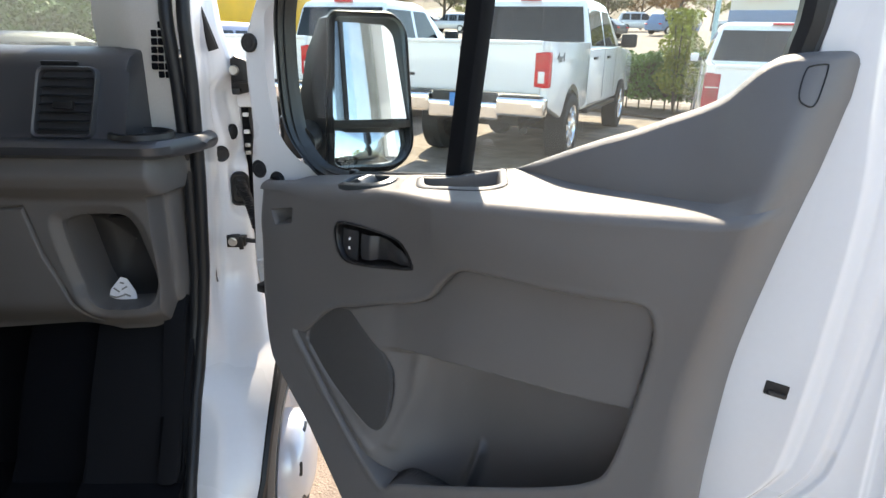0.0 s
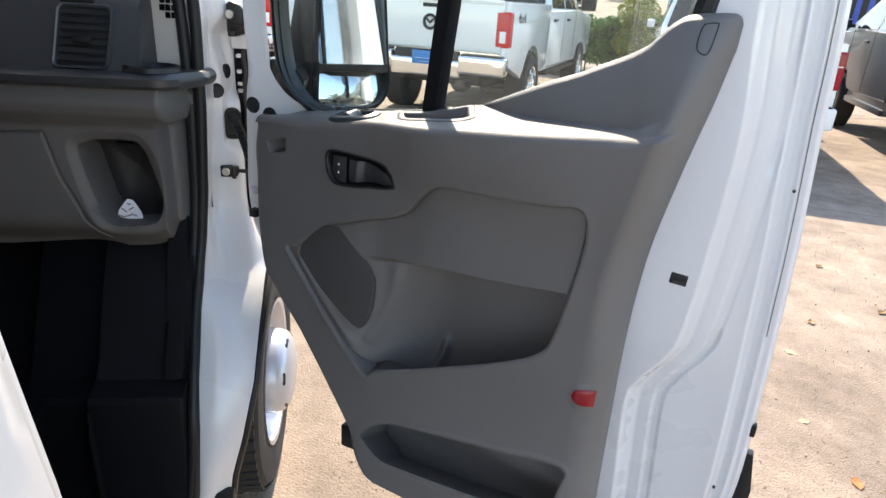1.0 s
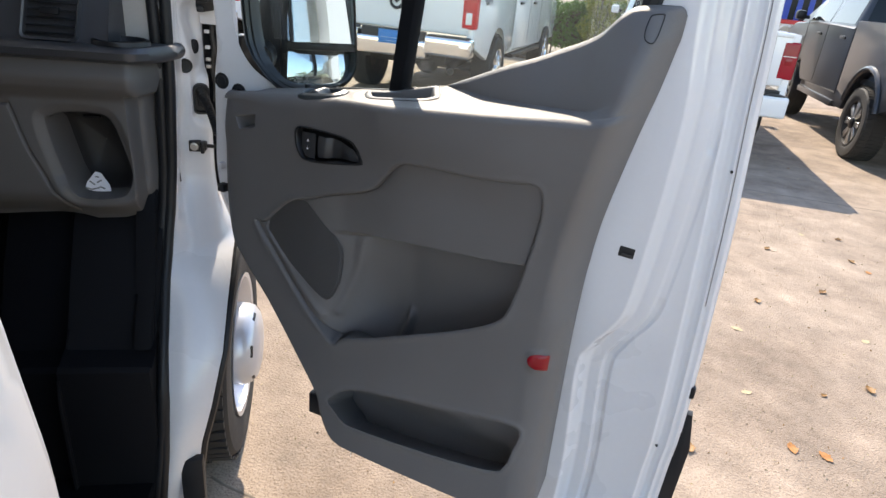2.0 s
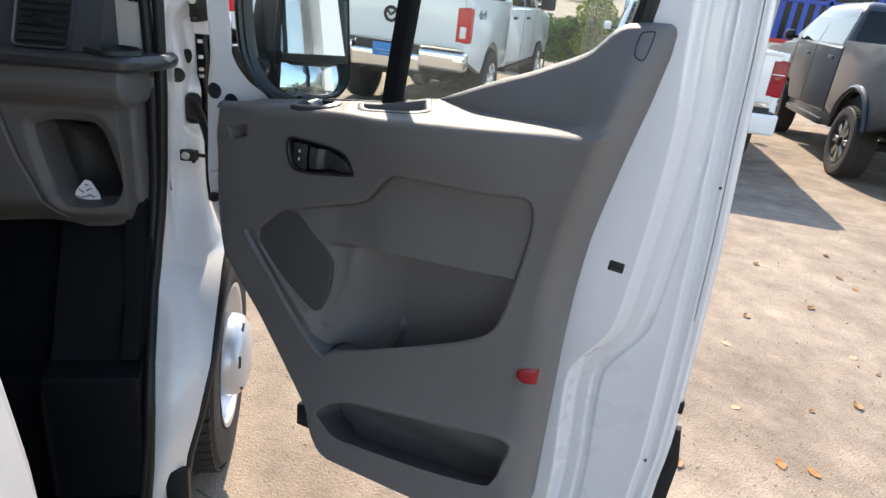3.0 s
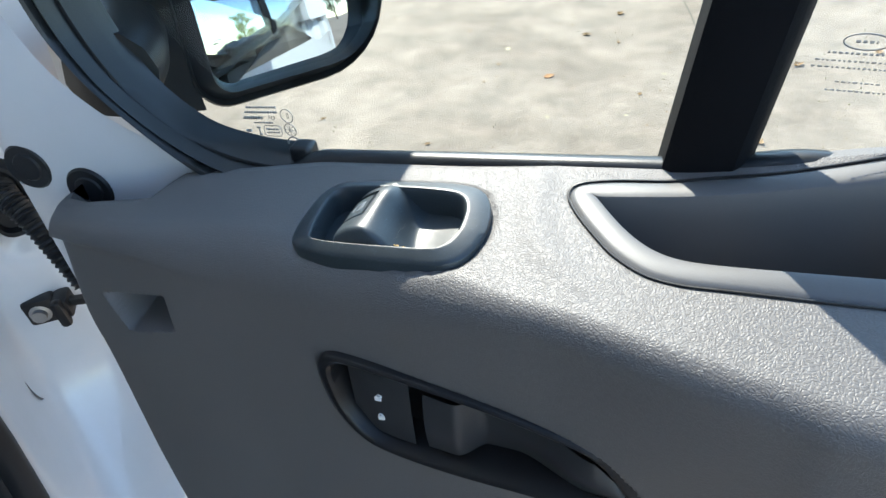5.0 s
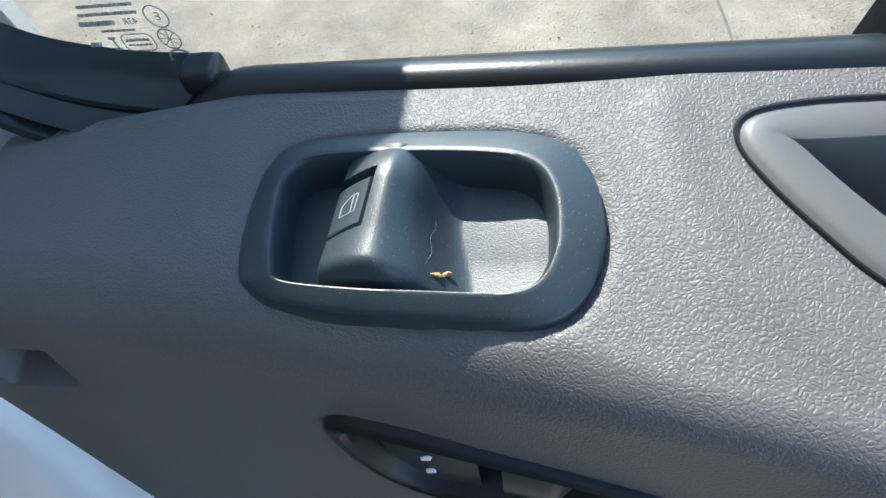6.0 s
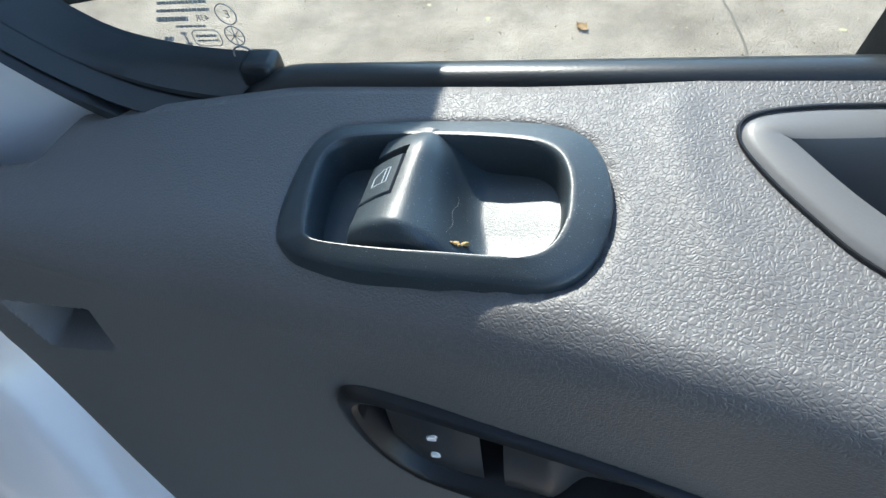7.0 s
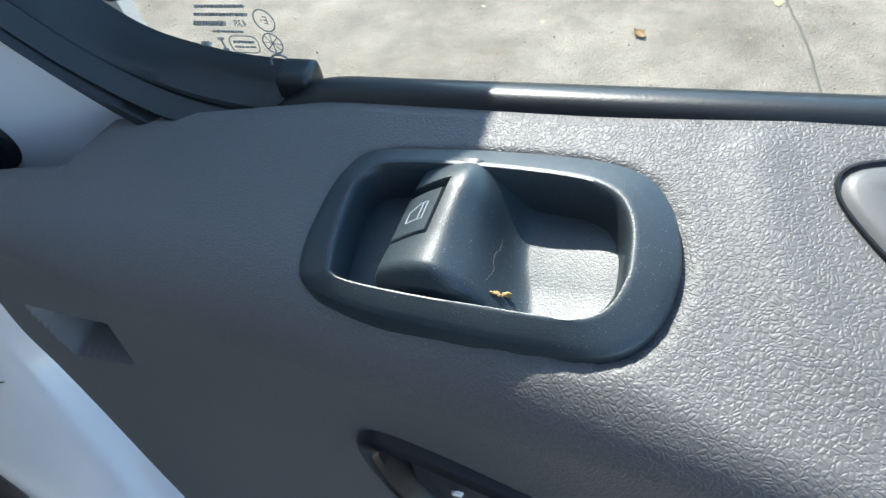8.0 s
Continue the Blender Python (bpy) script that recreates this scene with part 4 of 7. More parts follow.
for px, py, pz, pr in ((-0.350, 0.2185, 1.205, 0.0195), (-0.304, 0.2220, 1.185, 0.0195), (-0.351, 0.2150, 1.459, 0.0185)):
    plug("rubber_plug", px, py, pz, pr, door)

# rubber round the window opening
o = spline([(-0.235, 1.70), (-0.294, 1.54), (-0.301, 1.434), (-0.295, 1.33), (-0.28, 1.288), (-0.248, 1.252), (-0.20, 1.214), (-0.165, 1.200)], 60)
q = spline([(-0.205, 1.70), (-0.272, 1.541), (-0.283, 1.434), (-0.272, 1.325), (-0.25, 1.266), (-0.21, 1.231), (-0.165, 1.221), (-0.112, 1.221)], 60)
rows = []
for (xo, zo), (xi, zi) in zip(o, q):
    rows.append([(xo + (xi - xo) * f, glass_y(xo + (xi - xo) * f) + d, zo + (zi - zo) * f) for f, d in ((0.0, 0.0), (0.0, -0.022), (0.05, -0.031), (0.14, -0.036), (0.24, -0.034), (0.30, -0.026), (0.34, -0.023), (0.40, -0.030), (0.50, -0.031), (0.58, -0.024), (0.63, -0.015), (0.68, -0.018), (0.78, -0.017), (0.88, -0.010), (0.95, -0.004), (1.0, 0.0), (1.0, 0.012))])
part("window_seal", sheet(np.array(rows), flip=True), SEAL_RUBBER, door, "black rubber seal round the window")


def sill_seal():
    """The wiper strip: a groove beside the trim, a rounded lip, then a fall to the glass."""
    xs = np.linspace(-0.166, 0.64, 110)
    prof = [(-0.0165, -0.014), (-0.0150, -0.003), (-0.0138, -0.0045), (-0.0125, -0.0052), (-0.0110, -0.0030), (-0.0090, -0.0002), (-0.0060, 0.0012), (-0.0020, 0.0012), (0.0030, -0.0008), (0.0075, -0.0040), (0.0110, -0.0085), (0.0130, -0.03)]
    rows = []
    for x in xs:
        y0 = 0.213 - 0.165 * (x - 0.019)
        zs0 = sill_z(x, y0) - 0.016 * sstep(x, 0.17, 0.24) - 0.016 * (1 - sstep(x, -0.150, -0.092))
        z0 = np.where(x < 0.2, zs0, np.maximum(zs0, lerp(x, WING_TOP) - 0.030 * sstep(x, 0.17, 0.24)))
        wide = 0.25 + 0.75 * sstep(x, -0.166, -0.11)     # it comes out from under the corner seal
        rows.append([(x, y0 - 0.013 + (a + 0.013) * wide, z0 + b) for a, b in prof])
    return sheet(np.array(rows))


part("sill_seal", sill_seal(), SEAL_RUBBER, door, "black rubber wiper strip along the window")
part("seal_end", box((-0.122, 0.229, 1.203), (-0.1055, 0.2445, 1.2285), 0.004, 3), SEAL_RUBBER, door)


def glass_marks():
    """Small etched prints on the inside of the panes: bars, rings and a box."""
    def at(x, z, d=0.0072):
        return (x, glass_y(x) + d, z)

    def ring(x, z, rx, rz, w=0.0003):
        return tube([at(x + rx * math.cos(a), z + rz * math.sin(a)) for a in np.linspace(0, 2 * math.pi, 28, endpoint=False)], w, 5, closed=True)

    def bars(x0, x1, z, h, n, seed):
        r = random.Random(seed)
        out, x = [], x0
        while x < x1:
            ln = min(r.uniform(0.0007, 0.0018), x1 - x)
            out.append(tube([at(x, z), at(x + max(ln, 0.0006), z)], h * 0.62, 4))
            x += ln + 0.0009
        return out

    lean = math.tan(radians(6.5))

    def bars_on(xc, zc, half, h, seed):
        """A row of short bars, leaning with the print."""
        r = random.Random(seed)
        out, x = [], -half
        while x < half:
            ln = min(r.uniform(0.0008, 0.0022), half - x)
            out.append(tube([at(xc + x, zc + x * lean), at(xc + x + max(ln, 0.0006), zc + (x + ln) * lean)], h, 4))
            x += ln + 0.0007
        return out

    def letters(body, xc, zc, size):
        """Lettering that is read from outside, so it stands mirrored in here."""
        fc = bpy.data.curves.new("lettering", "FONT")
        fc.body, fc.size, fc.align_x, fc.align_y = body, size, "CENTER", "CENTER"
        holder = new("lettering", fc)
        me = bpy.data.meshes.new_from_object(holder)
        bpy.data.objects.remove(holder)
        v = [at(xc - p.co.x, zc + p.co.y - p.co.x * lean) for p in me.vertices]
        f = [list(q.vertices) for q in me.polygons]
        bpy.data.meshes.remove(me)
        return np.array(v), f

    first = [ring(-0.127, 1.2429, 0.0050, 0.0050), letters("E", -0.1263, 1.2429, 0.0052), ring(-0.127, 1.2321, 0.0048, 0.0048)]
    for k in range(4):
        c, sn = math.cos(k * math.pi / 4), math.sin(k * math.pi / 4)
        first.append(tube([at(-0.127 - 0.0044 * c, 1.2321 - 0.0044 * sn), at(-0.127 + 0.0044 * c, 1.2321 + 0.0044 * sn)], 0.00022, 4))
    first += [ring(-0.126, 1.2215, 0.0058, 0.0050, 0.0005), letters("43R", -0.1405, 1.2398, 0.0046)]
    first += bars_on(-0.1575, 1.2378, 0.0085, 0.0012, 4)
    first += bars_on(-0.1480, 1.2470, 0.0132, 0.0008, 2) + bars_on(-0.1495, 1.2430, 0.0142, 0.0008, 3) + bars_on(-0.1490, 1.2349, 0.0084, 0.0006, 5) + bars_on(-0.1651, 1.2266, 0.0022, 0.0012, 6)
    first += [tube([at(-0.1565, 1.2304), at(-0.1535, 1.2307)], 0.0006, 4), tube([at(-0.1551, 1.2304), at(-0.1547, 1.2252)], 0.0005, 4), tube([at(-0.1562, 1.2249), at(-0.1532, 1.2252)], 0.0006, 4)]
    badge = rounded(-0.0078, 0.0078, -0.0042, 0.0042, (0.003,) * 4, 5)
    first.append(tube([at(-0.1428 + p[0], 1.2293 + p[1] + p[0] * lean) for p in badge], 0.00025, 5, closed=True))
    first += bars_on(-0.1428, 1.2305, 0.0055, 0.0007, 8) + bars_on(-0.1428, 1.2280, 0.0058, 0.0005, 9)
    part("glass_print", joined(*first), GLASS_INK, door, "small dark etched print on the quarter pane")
    second = [ring(0.193, 1.3178, 0.0085, 0.0035, 0.0004)]
    for k, (x0, x1, z, h) in enumerate(((0.189, 0.197, 1.3178, 0.0010), (0.180, 0.206, 1.3125, 0.0008), (0.176, 0.210, 1.3090, 0.0006), (0.175, 0.212, 1.3060, 0.0006), (0.186, 0.203, 1.2995, 0.0006), (0.183, 0.206, 1.2955, 0.0006))):
        second += bars(x0, x1, z, h, 3, 20 + k)
    part("glass_print", joined(*second), GLASS_INK, door, "small dark etched print on the sliding pane")


glass_marks()


def pane(name, x0, x1, lead, mat, label):
    """A slightly tinted pane, 4 mm thick, standing in the rubber."""
    zs = np.linspace(1.19, 1.93, 12)
    rows, rows2 = [], []
    for z in zs:
        xa = max(x0, lerp(z, [(1.19, -0.17), (1.215, -0.16), (1.262, -0.25), (1.31, -0.29), (1.40, -0.305), (1.541, -0.292), (1.70, -0.24), (1.80, -0.18), (1.93, -0.03)])) if lead else x0
        xb = x1 if lead else lerp(z, [(1.19, 0.62), (1.5, 0.622), (1.95, 0.585)])
        u = np.linspace(0, 1, 6)
        x = xa + (xb - xa) * u
        rows.append(np.stack([x, glass_y(x) + 0.008, np.full(6, z)], -1))
        rows2.append(np.stack([x, glass_y(x) + 0.012, np.full(6, z)], -1))
    ob = part(name, joined(sheet(np.array(rows)), sheet(np.array(rows2), flip=True)), mat, door, label)
    ob.visible_shadow = False
    return ob


pane("window_pane", -0.31, 0.143, True, GLASS, "clear fixed quarter pane")
pane("window_pane", 0.143, 0.62, False, GLASS_VEILED, "clear sliding window pane")
bar = []
for z in np.linspace(1.215, 1.95, 12):
    xa = 0.119 + 0.118 * (z - 1.26)
    prof = [(0, -0.012), (0.004, -0.015), (0.031, -0.015), (0.035, -0.012), (0.040, -0.004), (0.040, 0.014), (0, 0.014)]
    bar.append([(xa + a, glass_y(xa + a) + b, z) for a, b in prof])
part("window_divider", sheet(np.array(bar), wrap=True), CAB_BLACK, door, "black upright bar between the panes")

hem = [(float(lerp(z, EDGE_X)) - 0.017, 0.1885, float(z)) for z in np.linspace(0.95, 1.93, 60)]
part("hem_seam", tube(hem, 0.0008, 6), INK_GREY, door, "thin dark seam along the folded door edge")
# latch opening and screws in the sheet metal
lat = Matrix.Translation((0.662, 0.1085, 1.052)) @ Euler((0, radians(4), 0)).to_matrix().to_4x4()
latch = part("door_latch", box((-0.0145, -0.002, -0.0105), (0.0145, 0.02, 0.0105), 0.003, 2, lat), BLACK, door, "dark latch mechanism in the door edge")
part("latch_claw", box((-0.008, -0.005, -0.008), (0.012, 0.012, -0.002), 0.002, 2, lat), DARK_METAL, latch)
part("edge_buffer", box((0.838, 0.196, 0.735), (0.850, 0.212, 0.762), 0.004), RUBBER, door, "small black rubber buffer")
for sx, sy, sz in ((0.686, 0.110, 1.10), (0.672, 0.110, 0.99), (0.8, 0.186, 1.213), (0.806, 0.18, 0.61)):
    v = moved(lathe([(0.0001, 0.0015), (0.0024, 0.0015), (0.003, -0.002)], 12), Matrix.Translation((sx, sy, sz)) @ Euler((radians(90), 0, 0)).to_matrix().to_4x4())
    part("door_screw", v, DARK_METAL, door)
# lower drain flap and the rubber at the edge
part("hinge_bolt_plate", box((0.045, 0.008, 0.517), (0.085, 0.030, 0.572), 0.003), BLACK, door)
part("edge_guard", prism([(0.832, 0.415), (0.868, 0.43), (0.874, 0.60), (0.860, 0.685), (0.848, 0.685)], 0.215, 0.235, "xz", 0.003), RUBBER, door)


# ---- side mirror, bolted to the door ----
MIR = Matrix.Translation((-0.2185, 0.4455, 1.290)) @ Matrix(((0.713, -0.70, 0, 0), (0.70, 0.713, 0, 0), (0, 0, 1, 0), (0, 0, 0, 1)))


def narrow(p, z):
    """The mirror is narrower at its head."""
    k = np.clip((z + 0.01) / 0.235, 0, 1)
    return p - 0.020 * k ** 1.6 * np.clip((p + 0.09) / 0.18, -0.3, 1.1) + 0.012 * k * np.clip((0.09 - p) / 0.18, 0, 1.3)


def mirror_plate(x0, x1, z0, z1, radii, bulge, turn, tilt):
    """A mirror plate, slightly domed, turned and tilted in the housing's opening."""
    o = rounded(x0, x1, z0, z1, radii)
    o[:, 0] = narrow(o[:, 0], o[:, 1])
    c = o.mean(0)
    rows = []
    for k in np.linspace(1, 0.0004, 12):
        p = c + (o - c) * k
        d = ((p - c) ** 2).sum(1)
        rows.append(np.stack([p[:, 0], bulge * d, p[:, 1]], -1))
    piv = Matrix.Translation((c[0], 0.014, c[1]))
    return moved(sheet(np.array(rows), wrap=True), MIR @ piv @ Matrix.Rotation(radians(turn), 4, "Z") @ Matrix.Rotation(radians(-tilt), 4, "X") @ Matrix.Translation((-c[0], 0, -c[1])))


def side_mirror():
    house = [(1.0, 0.004), (1.02, -0.004), (1.035, 0.0), (1.04, 0.015), (1.0, 0.06), (0.9, 0.085), (0.6, 0.10), (0.02, 0.105)]
    o = rounded(-0.105, 0.093, -0.110, 0.232, (0.03, 0.075, 0.05, 0.02))
    o[:, 0] = narrow(o[:, 0], o[:, 1])
    c = np.array((-0.012, 0.06))
    rows = []
    inner = rounded(-0.090, 0.089, -0.101, 0.226, (0.02, 0.06, 0.032, 0.012))
    inner[:, 0] = narrow(inner[:, 0], inner[:, 1])
    rows.append(np.stack([inner[:, 0], np.full(len(inner), 0.065), inner[:, 1]], -1))
    rows.append(np.stack([inner[:, 0], np.full(len(inner), -0.006), inner[:, 1]], -1))
    for k, y in house:
        p = c + (o - c) * k
        rows.append(np.stack([p[:, 0], np.full(len(p), y), p[:, 1]], -1))
    h = part("mirror_housing", moved(sheet(np.array(rows), wrap=True), MIR), BLACK, door, "large black plastic side mirror housing")
    part("mirror_backing", moved((np.stack([inner[:, 0], np.full(len(inner), 0.062), inner[:, 1]], -1), [list(range(len(inner)))]), MIR), BLACK, h)
    part("mirror_divider", box((-0.093, -0.004, -0.012), (0.089, 0.06, 0.006), 0.003, 2, MIR), BLACK, h)
    part("mirror_glass", mirror_plate(-0.094, 0.094, 0.006, 0.240, (0.010, 0.010, 0.030, 0.010), 0.0, 7, 9.5), MIRROR, h, "flat upper mirror glass")
    part("spot_mirror_glass", mirror_plate(-0.092, 0.080, -0.102, -0.012, (0.02, 0.035, 0.012, 0.012), 1.0, 2, 10), MIRROR, h, "convex lower blind-spot mirror glass")
    # the shell that sweeps back from the glass to the folding arm
    sh = []
    for z, a, b in ((-0.112, -0.105, -0.150), (-0.06, -0.106, -0.166), (0.05, -0.104, -0.158), (0.15, -0.096, -0.138), (0.222, -0.080, -0.108), (0.238, -0.04, -0.06)):
        sh.append([(a, 0.0, z), ((a + b) / 2, 0.012, z), (b, 0.045, z), (b + 0.006, 0.085, z), (a, 0.10, z)])
    part("mirror_shell", moved(sheet(np.array(sh)), MIR), BLACK, h, "black shell between mirror and arm")
    part("mirror_arm", box((-0.205, 0.03, -0.085), (-0.125, 0.085, 0.012), 0.012, 3, MIR), BLACK, h, "folding arm of the mirror")
    part("mirror_foot", joined(tube(spline([(-0.275, 0.262, 1.262), (-0.30, 0.31, 1.262), (-0.335, 0.36, 1.262), (-0.345, 0.41, 1.258)], 14), 0.034, 12)), BLACK, h, "bracket that bolts the mirror to the door")


side_mirror()

# ---- the van ----
VAN = Matrix.Translation((-0.40, 0.22, 0)) @ Matrix.Rotation(radians(32), 4, "Z")
van = thing("cargo_van", VAN, "white cargo van with dark cab interior and front wheel", "van")


SEAL_OUT = [(0.0, -0.12), (0.19, -0.108), (0.30, -0.09), (0.40, -0.078), (0.49, -0.073), (0.615, -0.075), (0.73, -0.081), (0.83, -0.077), (1.0, -0.062), (1.2, -0.05), (1.38, -0.046), (1.54, -0.05), (1.95, -0.15)]
SEAL_IN = [(0.0, -0.13), (0.19, -0.119), (0.34, -0.10), (0.49, -0.093), (0.615, -0.10), (0.73, -0.113), (0.856, -0.114), (1.0, -0.103), (1.2, -0.095), (1.38, -0.098), (1.54, -0.108), (1.95, -0.2)]
SEAL_U = [(0, -0.33), (0.36, -0.33), (0.5, -0.31), (0.6, -0.26), (0.7, -0.19), (0.8, -0.13), (0.9, -0.10), (1.0, -0.09), (1.5, -0.09), (1.95, 0.05)]


def arch_u(z):
    r = 0.435
    return 0.138 - np.sqrt(np.maximum(r * r - (z - 0.36) ** 2, 0.0))


def jamb():
    zs = np.concatenate([np.linspace(0.12, 0.9, 70), np.linspace(0.91, 1.95, 150)])
    rows = []
    for z in zs:
        ws, us = float(lerp(z, SEAL_OUT)), float(lerp(z, SEAL_U))
        low = 1 - sstep(z, 0.74, 0.96)                 # below, the skin runs out to the wheel arch
        fw = us + 0.09
        we = float(lerp(z, [(0.7, -0.004), (1.05, -0.006), (1.20, -0.010), (1.40, -0.020), (1.47, -0.036), (1.545, -0.050), (1.95, -0.16)]))
        hide = [(ws - 0.02, -0.10), (ws - 0.003, -0.09), (ws - 0.003, -0.07), (ws - 0.009, -0.03)]
        w0 = min(ws - 0.013, -0.062)
        flat = hide + [(w0, 0.018), (0.7 * w0 + 0.3 * we, 0.032), (0.45 * w0 + 0.55 * we, 0.040), (0.2 * w0 + 0.8 * we, 0.048), (we - 0.003, 0.056), (we, 0.068), (we - 0.006, 0.09), (we - 0.02, 0.13)]
        wv = float(lerp(z, [(1.19, -0.046), (1.26, -0.046), (1.33, -0.062), (1.38, -0.062)]))     # the pressed valley above the boot
        dale = hide + [(w0, 0.018), (wv - 0.010, 0.034), (wv, 0.046), (wv + 0.005, 0.080), (wv + 0.010, 0.098), (-0.030, 0.104), (-0.024, 0.113), (-0.034, 0.15)]
        cup = hide + [(w0, 0.018), (-0.056, 0.032), (-0.047, 0.038), (-0.042, 0.056), (-0.034, 0.064), (-0.014, 0.066), (-0.010, 0.076), (-0.03, 0.12)]
        kd = float(sstep(z, 1.185, 1.225) * (1 - sstep(z, 1.35, 1.40)))
        kc = float(sstep(z, 1.065, 1.10) * (1 - sstep(z, 1.185, 1.225)))
        hi = np.array(flat) * (1 - kd - kc) + np.array(dale) * kd + np.array(cup) * kc
        hi = [(w, u + max(fw, 0)) for w, u in hi]
        ue = float(arch_u(min(z, 0.78)))
        wl = lerp(z, [(0.1, -0.045), (0.33, -0.009), (0.44, 0.02), (0.57, 0.046), (0.72, 0.054), (0.9, 0.05)])
        lo = []
        for k in np.linspace(0, 1, 12):
            lo.append((ws - 0.01 + (wl - ws + 0.01) * k, us + (ue - us) * k - 0.02 * math.sin(k * math.pi)))
        a, b = np.array(hi), np.array(lo)
        p = a * (1 - low) + b * low
        rows.append([(w, u, z) for w, u in spline(p, 48)])
    return sheet(np.array(rows), flip=True)


part("door_jamb", jamb(), WHITE, van, "white painted front pillar of the door opening")
zs = np.linspace(0.05, 1.95, 70)
s1 = [(float(lerp(z, SEAL_OUT)) - 0.012, float(lerp(z, SEAL_U)) - 0.006, z) for z in zs]
s2 = [(float(lerp(z, SEAL_IN)) + 0.012, float(lerp(z, SEAL_U)) - 0.004, z) for z in zs]
part("aperture_seal", joined(tube(s1, 0.0125, 10), tube(s2, 0.0125, 10)), RUBBER, van, "black rubber door seal")
# liner edge of the wheel arch
ar = [(float(lerp(z, [(0.1, -0.045), (0.33, -0.005), (0.44, 0.024), (0.57, 0.05), (0.72, 0.058), (0.9, 0.055)])), float(arch_u(z)) + 0.012, z) for z in np.linspace(0.14, 0.79, 40)]
part("wheel_arch_lip", tube(ar, 0.011, 8), RUBBER, van, "black wheel arch edge")
part("mud_flap", box((-0.060, -0.325, 0.10), (-0.004, -0.30, 0.30), 0.006), RUBBER, van)


def wheel(parent, m, r=0.355, width=0.22, hub="van", rim=ALU):
    """A wheel whose outer face looks along +x of its own axes, under its thing."""
    w2 = width / 2
    prof = [(r * 0.60, -w2 * 0.9), (r * 0.86, -w2), (r * 0.97, -w2 * 0.8), (r, -w2 * 0.45), (r, w2 * 0.45), (r * 0.975, w2 * 0.8), (r * 0.93, w2 * 0.97), (r * 0.80, w2), (r * 0.66, w2 * 0.94), (r * 0.60, w2 * 0.8)]
    ty = part("tyre", moved(lathe(prof, 64, "x"), m), TYRE, parent, "black tyre with tread")
    bm = bmesh.new()
    for i in range(56):
        a = 2 * math.pi * i / 56
        for x0, x1, sh in ((-0.9, -0.35, 0.0), (-0.28, 0.28, 0.5), (0.35, 0.9, 0.0)):
            aa = a + sh * math.pi / 56
            mm = m @ Matrix.Rotation(aa, 4, "X") @ Matrix.Translation((0, 0, r + 0.001))
            rr = 0.0 if abs(x0 + x1) < 0.1 else -0.006
            plus(bm, box((x0 * w2, -r * 0.036, -0.01), (x1 * w2, r * 0.036, 0.006 + rr), 0.0, 1, mm))
    part("tread", bm, TYRE, ty, smooth=False)
    if hub == "van":
        rp = [(r * 0.61, w2 * 0.75), (r * 0.64, w2 * 0.98), (r * 0.60, w2 * 0.95), (r * 0.57, w2 * 0.55), (r * 0.40, w2 * 0.30), (r * 0.36, w2 * 0.25), (0.001, w2 * 0.25)]
        rb = part("rim", moved(lathe(rp, 48, "x"), m), ALU, parent, "silver steel rim")
        # bulging hub cover with openings
        hp = [(0.128, w2 * 0.55), (0.132, w2 * 0.80), (0.130, w2 + 0.006), (0.122, w2 + 0.026), (0.102, w2 + 0.042), (0.07, w2 + 0.050), (0.035, w2 + 0.053), (0.001, w2 + 0.053)]
        part("hub_cover", moved(lathe(hp, 48, "x"), m), HUB_WHITE, rb, "bulging silver hub cover")
        for i in range(6):
            mm = m @ Matrix.Rotation(2 * math.pi * i / 6 + 0.2, 4, "X") @ Matrix.Translation((w2 + 0.031, 0, 0.104)) @ Matrix.Rotation(radians(30), 4, "Y")
            part("hub_opening", box((-0.014, -0.020, -0.010), (0.004, 0.020, 0.010), 0.006, 2, mm), BLACK, rb)
    else:
        rp = [(r * 0.61, w2 * 0.75), (r * 0.635, w2 * 0.98), (r * 0.60, w2 * 0.95), (r * 0.57, w2 * 0.3), (r * 0.5, -w2 * 0.1), (0.001, -w2 * 0.1)]
        rb = part("rim", moved(lathe(rp, 40, "x"), m), DARK_METAL if rim is BLACK else rim, parent)
        bm = bmesh.new()
        for i in range(8):
            for tw in (-0.1, 0.1):
                mm = m @ Matrix.Rotation(2 * math.pi * i / 8 + tw, 4, "X")
                plus(bm, box((w2 * 0.35, -0.018, 0.03), (w2 * 0.85, 0.018, r * 0.6), 0.006, 1, mm))
        part("spokes", bm, rim if rim is not BLACK else STEEL, rb)
        part("hub_cap", moved(lathe([(0.065, w2 * 0.5), (0.062, w2 * 0.95), (0.05, w2 * 1.02), (0.001, w2 * 1.04)], 24, "x"), m), rim if rim is not BLACK else BLACK, rb)


wheel(van, Matrix.Translation((-0.068, 0.138, 0.355)))


